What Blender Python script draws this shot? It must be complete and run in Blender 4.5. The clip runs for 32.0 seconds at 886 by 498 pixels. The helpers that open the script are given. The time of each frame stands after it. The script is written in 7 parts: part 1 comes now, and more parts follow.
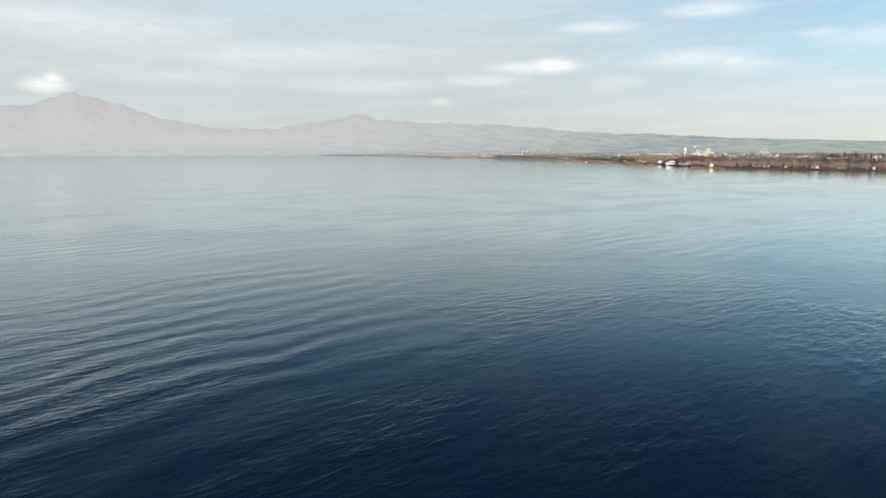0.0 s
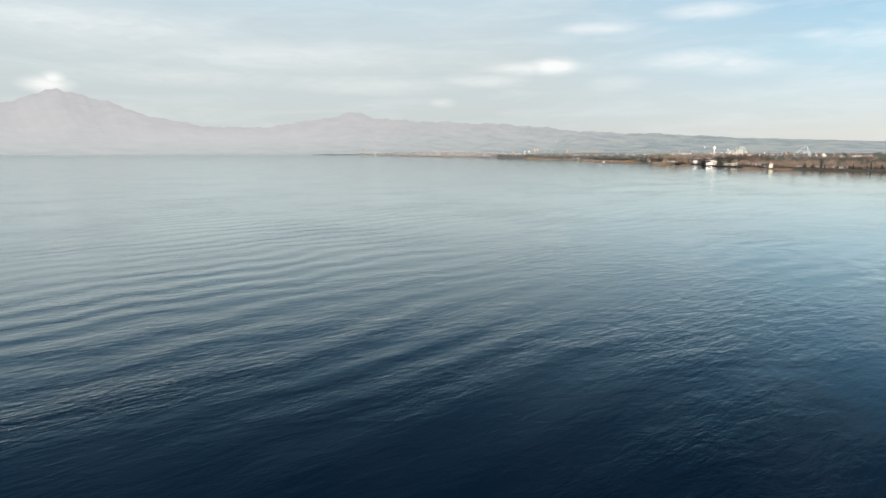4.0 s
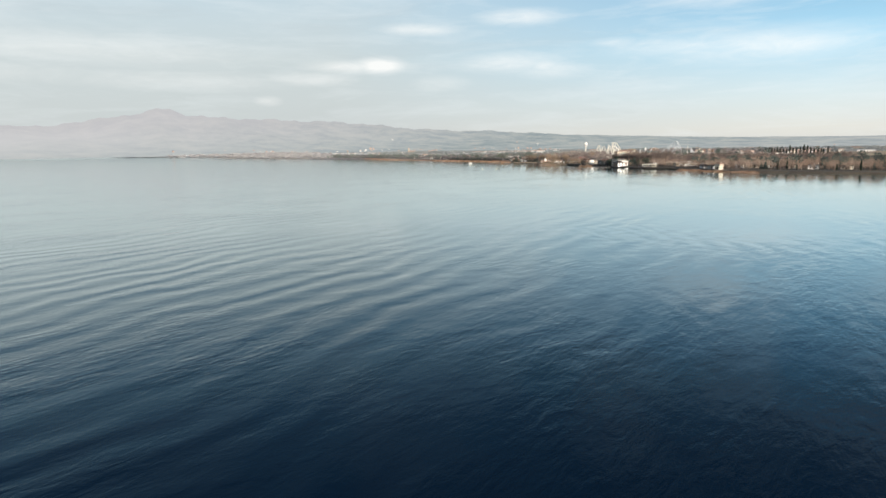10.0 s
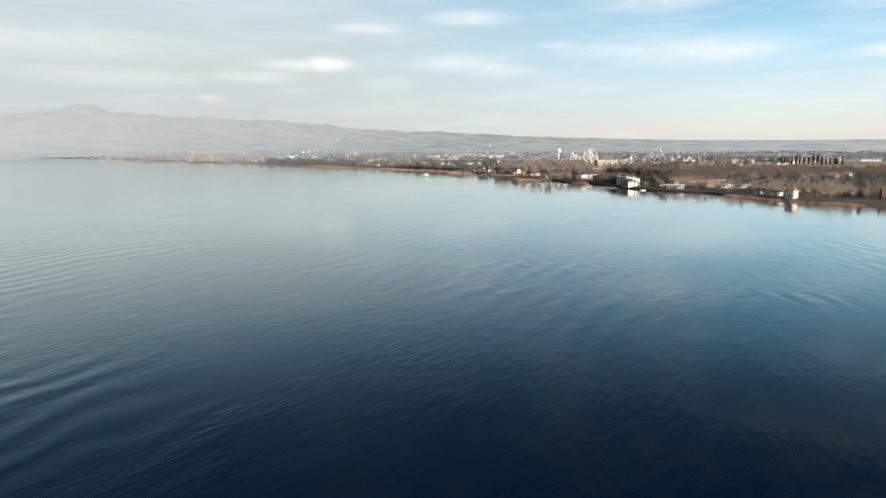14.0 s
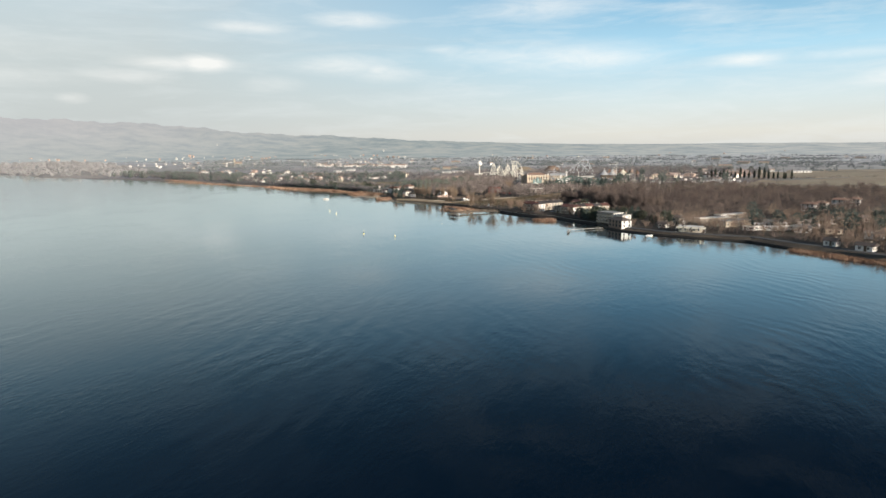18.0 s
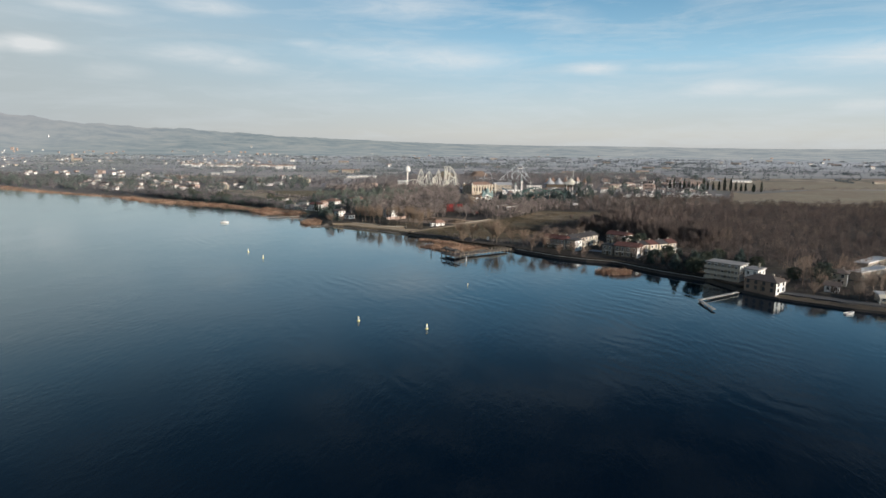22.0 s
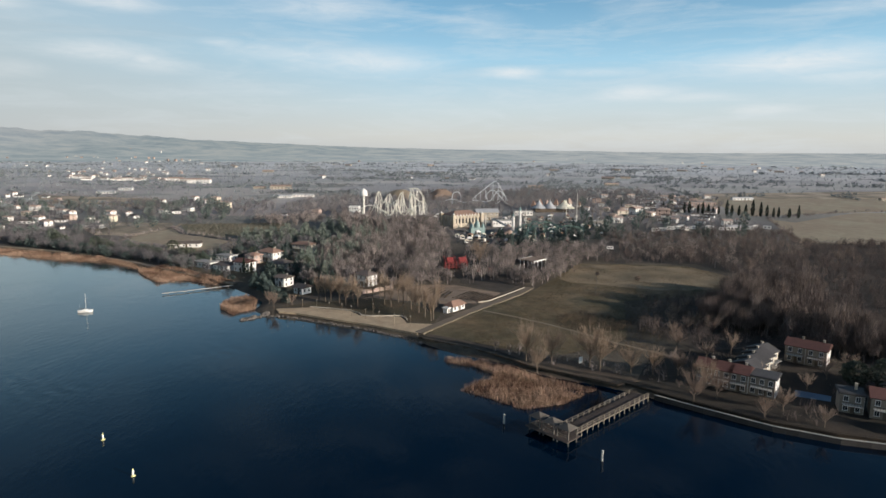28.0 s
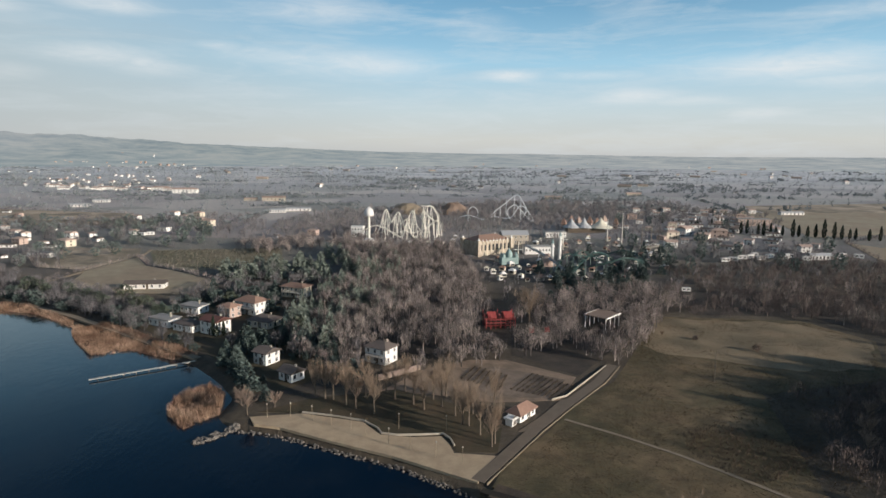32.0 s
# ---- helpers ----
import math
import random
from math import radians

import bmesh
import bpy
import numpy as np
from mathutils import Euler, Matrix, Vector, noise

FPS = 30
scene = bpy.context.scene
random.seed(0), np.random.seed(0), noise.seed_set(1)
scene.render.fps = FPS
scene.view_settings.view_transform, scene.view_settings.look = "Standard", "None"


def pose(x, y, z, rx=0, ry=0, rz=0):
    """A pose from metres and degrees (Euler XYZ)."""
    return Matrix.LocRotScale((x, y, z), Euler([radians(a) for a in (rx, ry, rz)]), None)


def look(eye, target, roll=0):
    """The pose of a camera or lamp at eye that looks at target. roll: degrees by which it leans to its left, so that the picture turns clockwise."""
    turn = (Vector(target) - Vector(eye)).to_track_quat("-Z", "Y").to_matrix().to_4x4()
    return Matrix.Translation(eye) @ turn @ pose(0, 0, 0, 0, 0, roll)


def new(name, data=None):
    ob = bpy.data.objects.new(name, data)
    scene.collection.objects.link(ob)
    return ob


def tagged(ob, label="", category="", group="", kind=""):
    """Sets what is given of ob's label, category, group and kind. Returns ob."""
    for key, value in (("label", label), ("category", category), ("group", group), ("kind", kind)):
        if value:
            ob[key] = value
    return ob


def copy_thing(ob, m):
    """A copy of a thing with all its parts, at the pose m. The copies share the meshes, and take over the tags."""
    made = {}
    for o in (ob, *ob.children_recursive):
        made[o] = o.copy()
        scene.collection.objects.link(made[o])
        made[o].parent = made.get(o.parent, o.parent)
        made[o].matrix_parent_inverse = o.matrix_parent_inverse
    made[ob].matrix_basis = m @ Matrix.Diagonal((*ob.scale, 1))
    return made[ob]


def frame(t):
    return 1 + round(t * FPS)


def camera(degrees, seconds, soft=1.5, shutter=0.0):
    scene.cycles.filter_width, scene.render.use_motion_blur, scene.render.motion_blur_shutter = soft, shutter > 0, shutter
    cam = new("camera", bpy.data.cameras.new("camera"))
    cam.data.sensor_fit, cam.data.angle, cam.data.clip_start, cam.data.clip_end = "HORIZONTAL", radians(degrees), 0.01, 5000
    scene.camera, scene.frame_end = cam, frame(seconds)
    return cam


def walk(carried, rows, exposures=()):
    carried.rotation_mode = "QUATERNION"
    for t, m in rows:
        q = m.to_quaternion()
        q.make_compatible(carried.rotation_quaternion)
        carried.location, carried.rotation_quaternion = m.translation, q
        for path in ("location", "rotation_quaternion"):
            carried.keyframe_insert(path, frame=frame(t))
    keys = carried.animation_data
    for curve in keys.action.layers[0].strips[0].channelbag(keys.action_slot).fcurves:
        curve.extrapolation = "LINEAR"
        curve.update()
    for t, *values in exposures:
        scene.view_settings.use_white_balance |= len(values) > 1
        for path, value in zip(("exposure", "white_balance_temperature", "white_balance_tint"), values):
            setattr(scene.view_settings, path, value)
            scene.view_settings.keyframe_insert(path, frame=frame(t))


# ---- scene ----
# ---------------------------------------------------------------- camera
cam = camera(72.3, 32.0)
PATH = [  # seconds, x, y, z, heading to the left, pitch, roll
    (0, 608.79, -810.41, 21.38, 50.58, -9.19, -0.14),
    (0.5, 594.78, -797.17, 20.87, 50.61, -9.24, -0.07),
    (1, 580.75, -783.95, 20.34, 50.59, -9.23, -0.06),
    (1.5, 566.63, -770.81, 19.81, 50.58, -9.25, -0.03),
    (2, 552.62, -757.54, 19.26, 50.54, -9.20, -0.03),
    (2.5, 538.72, -744.18, 18.70, 50.57, -9.19, 0.01),
    (3, 524.65, -730.98, 18.13, 50.61, -9.17, 0.02),
    (3.5, 510.24, -718.14, 17.56, 50.58, -9.14, -0.00),
    (5.5, 451.01, -668.12, 15.39, 50.71, -9.15, 0.07),
    (6, 436.37, -655.54, 14.97, 50.76, -9.13, 0.07),
    (6.5, 421.83, -642.84, 14.66, 50.74, -9.12, 0.06),
    (7, 407.46, -629.94, 14.53, 50.81, -9.11, 0.05),
    (7.5, 393.13, -616.99, 14.61, 50.88, -9.11, 0.02),
    (8, 378.65, -604.19, 14.94, 50.94, -9.12, -0.05),
    (8.5, 364.14, -591.42, 15.53, 51.07, -9.15, -0.22),
    (9, 349.90, -578.34, 16.36, 42.88, -9.29, -0.61),
    (9.5, 336.30, -564.61, 17.40, 36.19, -9.41, -0.86),
    (10, 323.60, -550.05, 18.60, 35.12, -9.35, -0.78),
    (10.5, 311.99, -534.63, 19.86, 35.00, -9.25, -0.49),
    (11, 300.76, -518.93, 21.11, 34.91, -9.15, -0.32),
    (11.5, 289.45, -503.27, 22.27, 34.84, -9.09, -0.23),
    (12, 277.91, -487.76, 23.28, 34.80, -9.18, -0.22),
    (12.5, 266.64, -472.07, 24.17, 34.73, -9.29, -0.24),
    (13, 255.73, -456.14, 25.02, 33.01, -9.37, -0.32),
    (13.5, 245.16, -440.08, 25.93, 31.02, -9.42, -0.40),
    (14, 235.14, -424.27, 26.96, 30.27, -9.40, -0.38),
    (14.5, 225.27, -409.31, 28.16, 29.61, -9.37, -0.37),
    (16.5, 185.76, -355.44, 33.76, 25.70, -9.29, -0.41),
    (17, 175.67, -341.26, 35.38, 24.04, -9.31, -0.36),
    (17.5, 165.75, -326.95, 37.09, 22.32, -9.28, -0.56),
    (18, 156.29, -312.46, 38.74, 20.02, -9.24, -0.63),
    (18.5, 146.86, -297.81, 40.14, 18.99, -9.21, -0.48),
    (19, 136.81, -283.65, 41.16, 18.81, -9.05, -0.29),
    (19.5, 125.86, -270.36, 41.75, 17.40, -9.01, -0.17),
    (20, 114.04, -257.21, 41.98, 16.22, -9.13, -0.02),
    (20.5, 101.45, -243.61, 42.01, 15.14, -9.23, 0.17),
    (21, 88.46, -229.36, 42.05, 11.34, -9.35, 0.30),
    (21.5, 75.59, -214.81, 42.40, 9.67, -9.41, 0.43),
    (22, 62.86, -200.06, 43.12, 7.39, -9.45, 0.52),
    (22.5, 50.35, -185.16, 44.11, 5.71, -9.52, 0.58),
    (23, 38.79, -169.86, 45.28, 3.91, -9.52, 0.60),
    (23.5, 30.55, -154.24, 46.41, 1.60, -9.70, 0.41),
    (24, 26.92, -139.99, 47.41, 0.95, -9.84, 0.45),
    (24.5, 25.09, -130.52, 48.17, 0.77, -9.89, 0.49),
    (25, 23.65, -121.95, 48.80, 0.62, -9.84, 0.61),
    (25.5, 22.49, -113.29, 49.42, 0.59, -9.74, 0.66),
    (27.5, 16.26, -78.93, 52.66, 0.34, -9.26, 0.49),
    (28, 14.38, -70.27, 53.51, 0.26, -9.17, 0.48),
    (28.5, 12.70, -61.31, 54.24, 0.19, -9.11, 0.35),
    (29, 11.00, -52.56, 55.01, 0.15, -9.08, 0.24),
    (29.5, 9.14, -43.94, 55.79, 0.09, -9.06, 0.18),
    (30, 7.18, -35.60, 56.54, 0.01, -8.98, 0.24),
    (30.5, 5.46, -26.73, 57.27, 0.03, -8.97, 0.22),
    (31, 3.65, -17.84, 57.81, 0.01, -8.94, 0.27),
    (31.5, 1.80, -8.94, 58.17, -0.02, -8.89, 0.38),
    (32, 0.00, 0.00, 58.50, 0.00, -8.89, 0.49),
]


def row_pose(x, y, z, yaw, pitch, roll):
    a, b = radians(yaw), radians(pitch)
    ahead = Vector((-math.sin(a) * math.cos(b), math.cos(a) * math.cos(b), math.sin(b)))
    eye = Vector((x, y, z))
    return look(eye, eye + 10 * ahead, roll)


EXPOSURES = [(0, 0.50, 6600, 10), (8, 0.48, 6600, 10), (13, 0.50, 6700, 10), (17, 0.57, 6750, 10), (18.2, 0.37, 6700, 10), (19, 0.12, 6550, 10), (20, 0.08, 6480, 10), (22, 0.09, 6400, 10), (24.5, 0.23, 6420, 10), (28, 0.20, 6420, 10), (32, 0.14, 6420, 10)]
walk(cam, [(r[0], row_pose(*r[1:])) for r in PATH], EXPOSURES)

# ---------------------------------------------------------------- sun and sky
SUN_TO = Vector((0.88, -0.48, 0.0)).normalized()
SUN_EL = radians(13.5)
sun_data = bpy.data.lights.new("sun", "SUN")
sun_data.energy, sun_data.angle, sun_data.color = 5.0, radians(0.53), (1.0, 0.90, 0.79)
sun = new("sun", sun_data)
sun.matrix_world = look((0, 0, 400), Vector((0, 0, 400)) - Vector((SUN_TO.x * math.cos(SUN_EL), SUN_TO.y * math.cos(SUN_EL), math.sin(SUN_EL))))


class Nodes:
    """A short hand for node trees."""

    def __init__(self, tree):
        self.tree = tree
        tree.nodes.clear()

    def add(self, kind, ins=None):
        n = self.tree.nodes.new(kind)
        for k, v in (ins or {}).items():
            if isinstance(v, bpy.types.NodeSocket):
                self.tree.links.new(v, n.inputs[k])
            else:
                n.inputs[k].default_value = v
        return n

    def math(self, op, a, b=0.0, c=0.0, clamp=False):
        n = self.add("ShaderNodeMath", {0: a, 1: b, 2: c})
        n.operation, n.use_clamp = op, clamp
        return n.outputs[0]

    def mix(self, fac, a, b, blend="MIX"):
        n = self.add("ShaderNodeMix")
        n.data_type, n.blend_type = "RGBA", blend
        for k, v in ((0, fac), (6, a), (7, b)):
            if isinstance(v, bpy.types.NodeSocket):
                self.tree.links.new(v, n.inputs[k])
            else:
                n.inputs[k].default_value = v if k == 0 or len(v) == 4 else (*v, 1)
        return n.outputs[2]

    def ramp(self, fac, stops):
        n = self.add("ShaderNodeValToRGB", {0: fac})
        while len(n.color_ramp.elements) < len(stops):
            n.color_ramp.elements.new(0.5)
        for e, (p, c) in zip(n.color_ramp.elements, stops):
            e.position, e.color = p, (*c, 1) if len(c) == 3 else c
        return n.outputs[0]

    def noise(self, vec, scale, detail=4.0, rough=0.55, dist=0.0):
        return self.add("ShaderNodeTexNoise", {"Vector": vec, "Scale": scale, "Detail": detail, "Roughness": rough, "Distortion": dist}).outputs[0]

    def mapping(self, vec, scale=(1, 1, 1), rot=(0, 0, 0), loc=(0, 0, 0)):
        return self.add("ShaderNodeMapping", {"Vector": vec, "Scale": scale, "Rotation": rot, "Location": loc}).outputs[0]


world = bpy.data.worlds.new("world")
scene.world = world
world.use_nodes = True
W = Nodes(world.node_tree)
ray_dir = W.add("ShaderNodeTexCoord").outputs["Generated"]
sep = W.add("ShaderNodeSeparateXYZ", {0: ray_dir})
dx, dy, dz = sep.outputs[0], sep.outputs[1], sep.outputs[2]
sky = W.add("ShaderNodeTexSky")
sky.sky_type, sky.sun_disc, sky.sun_elevation, sky.sun_rotation = "NISHITA", False, SUN_EL, math.atan2(SUN_TO.x, SUN_TO.y)
sky.altitude, sky.air_density, sky.dust_density, sky.ozone_density = 80.0, 1.2, 1.6, 1.6
sky_col = W.mix(1.0, sky.outputs[0], (0.02, 0.02, 0.02), "MULTIPLY")
azim = W.math("ARCTAN2", W.math("MULTIPLY", dx, -1.0), dy)      # to the left of +y
elev = W.math("ARCSINE", dz)
# Pale winter air low down, clear blue above, whiter over the lake to the left.
left = W.math("DIVIDE", W.math("SUBTRACT", azim, 0.06), 0.72, clamp=True)
high = W.math("DIVIDE", W.math("MAXIMUM", elev, 0.0), math.pi / 2)
AIR = [(0.0, (0.56, 0.565, 0.55)), (1.3, (0.63, 0.635, 0.595)), (4, (0.57, 0.67, 0.70)), (8, (0.37, 0.61, 0.765)), (14, (0.225, 0.50, 0.75)), (18, (0.165, 0.40, 0.64)), (24, (0.11, 0.27, 0.46)), (35, (0.06, 0.14, 0.27)), (90, (0.045, 0.10, 0.20))]
air = W.ramp(high, [(e / 90, c) for e, c in AIR])
AIR_L = [(0.0, (0.49, 0.51, 0.515)), (3, (0.47, 0.515, 0.525)), (8, (0.475, 0.54, 0.56)), (14, (0.45, 0.565, 0.635)), (18, (0.24, 0.43, 0.58)), (24, (0.13, 0.28, 0.45)), (35, (0.06, 0.14, 0.27)), (90, (0.045, 0.10, 0.20))]
col = W.mix(left, air, W.ramp(high, [(e / 90, c) for e, c in AIR_L]))
col = W.mix(0.10, col, sky_col)
# Deepest blue at right angles to the sun, high up.
to_sun = W.add("ShaderNodeVectorMath", {0: ray_dir, 1: (SUN_TO.x * math.cos(SUN_EL), SUN_TO.y * math.cos(SUN_EL), math.sin(SUN_EL))})
to_sun.operation = "DOT_PRODUCT"
side_on = W.math("POWER", W.math("SUBTRACT", 1.0, W.math("POWER", to_sun.outputs["Value"], 2.0)), 1.7)
upper = W.math("DIVIDE", W.math("SUBTRACT", elev, radians(8)), radians(15), clamp=True)
col = W.mix(W.math("MULTIPLY", W.math("MULTIPLY", side_on, upper), 0.84), col, (0.004, 0.022, 0.060))
# Streaky high cloud, by bearing and height above the horizon.
cvec = W.add("ShaderNodeCombineXYZ", {0: azim, 1: elev, 2: 0.0}).outputs[0]
streak = W.noise(W.mapping(cvec, (5.0, 34.0, 1.0), (0, 0, radians(4))), 1.0, 6.0, 0.62, 0.6)
fine = W.noise(W.mapping(cvec, (14.0, 70.0, 1.0), (0, 0, radians(-6))), 1.0, 5.0, 0.6, 1.2)
cover = W.math("ADD", W.math("MULTIPLY", streak, 0.75), W.math("MULTIPLY", fine, 0.25))
veil = W.math("MULTIPLY", W.math("SUBTRACT", cover, 0.47), 4.2, clamp=True)
veil = W.math("MULTIPLY", veil, W.math("MULTIPLY_ADD", left, -0.16, 0.40))
blobs = None
CLOUDS = [  # bearing to the left, height, half width, half height (degrees), strength
    (40.6, 7.5, 1.5, 0.5, 1.3), (42.6, 7.4, 3.4, 0.42, 0.7), (50.6, 4.4, 0.9, 0.35, 0.5), (7.5, 8.0, 5.5, 1.1, 0.72), (13.5, 8.3, 5.0, 0.7, 0.6), (19.5, 8.9, 1.6, 0.4, 0.45), (11.0, 12.2, 5.0, 0.8, 0.6),
    (-6.0, 7.1, 2.2, 0.42, 0.8), (-13.0, 7.0, 3.6, 0.35, 0.45), (-29.0, 7.2, 6.5, 0.9, 0.85), (-33.5, 6.0, 4.5, 0.45, 0.6), (-17.0, 5.1, 2.8, 0.55, 0.7), (-21.5, 4.7, 3.2, 0.35, 0.5), (-27.0, 3.6, 2.4, 0.35, 0.5),
    (25.8, 7.2, 1.1, 0.5, 0.6), (27.5, 11.4, 2.8, 0.55, 0.7), (-3.0, 11.2, 3.0, 1.3, 0.3), (-34.0, 11.0, 5.0, 0.7, 0.4), (-16.0, 12.2, 3.0, 0.9, 0.3),
    (83.0, 5.1, 1.2, 0.45, 1.2), (82.5, 5.5, 0.6, 0.45, 1.1), (37.0, 10.6, 2.6, 0.4, 0.7), (35.0, 5.9, 2.2, 0.6, 0.4), (29.0, 7.6, 3.2, 0.7, 0.6), (25.0, 6.8, 2.4, 0.6, 0.5),
    (64.0, 8.2, 11.0, 1.2, 0.38), (58.0, 6.0, 8.0, 0.8, 0.32), (72.0, 6.2, 9.0, 0.8, 0.3), (80.0, 9.8, 8.0, 1.5, 0.5), (47.0, 6.3, 3.0, 0.5, 0.45)]
for a, e, sa, se, k in CLOUDS:
    u = W.math("POWER", W.math("DIVIDE", W.math("SUBTRACT", azim, radians(a)), radians(1.25 * sa)), 2.0)
    v = W.math("POWER", W.math("DIVIDE", W.math("SUBTRACT", elev, radians(e)), radians(1.2 * se)), 2.0)
    b = W.math("MULTIPLY", W.math("EXPONENT", W.math("MULTIPLY", W.math("ADD", u, v), -1.0)), k)
    blobs = b if blobs is None else W.math("MAXIMUM", blobs, b)
puff = W.math("ADD", W.math("MULTIPLY", W.noise(W.mapping(cvec, (16.0, 60.0, 1.0), (0, 0, radians(5))), 1.0, 8.0, 0.66, 1.4), 0.7), W.math("MULTIPLY", streak, 0.3))
blob_mask = W.math("MULTIPLY", W.math("SUBTRACT", W.math("MULTIPLY", blobs, W.math("MULTIPLY_ADD", puff, 1.7, 0.06)), 0.08), 1.15, clamp=True)
grey_band = W.math("MULTIPLY", W.math("SUBTRACT", W.noise(W.mapping(cvec, (3.2, 26.0, 1.0), (0, 0, radians(3)), (3.7, 1.3, 0)), 1.0, 5.0, 0.6, 0.7), 0.52), 5.0, clamp=True)
col = W.mix(W.math("MULTIPLY", grey_band, W.math("MULTIPLY_ADD", left, 0.08, 0.08)), col, (0.36, 0.40, 0.42))
col = W.mix(veil, col, (0.64, 0.69, 0.715))
col = W.mix(W.math("MULTIPLY", blob_mask, 0.74), col, (0.76, 0.765, 0.755))
W.add("ShaderNodeOutputWorld", {0: W.add("ShaderNodeBackground", {0: col, 1: 1.0}).outputs[0]})


# ---------------------------------------------------------------- materials
def material(name, base, rough=0.8, spread=0.25, scale=1.0, bump=0.0, bump_scale=8.0, metal=0.0, island=0.0, random_ob=0.0, second=None, amount=0.5, second_scale=0.2, glow=None):
    """A plain material with stains at two scales, relief, and a shift of tone from piece to piece."""
    m = bpy.data.materials.new(name)
    m.use_nodes = True
    N = Nodes(m.node_tree)
    pos = N.add("ShaderNodeNewGeometry").outputs["Position"]
    big = N.noise(pos, 0.35 * scale, 5.0, 0.6)
    small = N.noise(pos, 4.0 * scale, 4.0, 0.6)
    tone = N.math("ADD", N.math("MULTIPLY", big, 0.6), N.math("MULTIPLY", small, 0.4))
    if second is not None:
        mask = N.math("MULTIPLY", N.math("SUBTRACT", N.noise(pos, second_scale, 6.0, 0.65), 0.5 - 0.2 * (amount - 0.5)), 5.0)
        mask = N.math("ADD", mask, amount, clamp=True)
        colour = N.mix(mask, base, second)
    else:
        colour = (*base, 1)
    gain = N.math("MULTIPLY_ADD", N.math("SUBTRACT", tone, 0.5), 4.0 * spread, 1.0)
    if island:
        r = N.add("ShaderNodeNewGeometry").outputs["Random Per Island"]
        gain = N.math("MULTIPLY", gain, N.math("MULTIPLY_ADD", N.math("SUBTRACT", r, 0.5), 2 * island, 1.0))
    if random_ob:
        r = N.add("ShaderNodeObjectInfo").outputs["Random"]
        gain = N.math("MULTIPLY", gain, N.math("MULTIPLY_ADD", N.math("SUBTRACT", r, 0.5), 2 * random_ob, 1.0))
    grey = N.add("ShaderNodeCombineXYZ", {0: gain, 1: gain, 2: gain}).outputs[0]
    colour = N.mix(1.0, colour, grey, "MULTIPLY")
    ins = {"Base Color": colour, "Roughness": rough, "Metallic": metal}
    if bump:
        ins["Normal"] = N.add("ShaderNodeBump", {"Height": N.noise(pos, bump_scale, 5.0, 0.65), "Strength": bump, "Distance": 0.1}).outputs[0]
    if glow:
        ins["Emission Color"], ins["Emission Strength"] = (*glow, 1), 1.0
    N.add("ShaderNodeOutputMaterial", {0: N.add("ShaderNodeBsdfPrincipled", ins).outputs[0]})
    return m


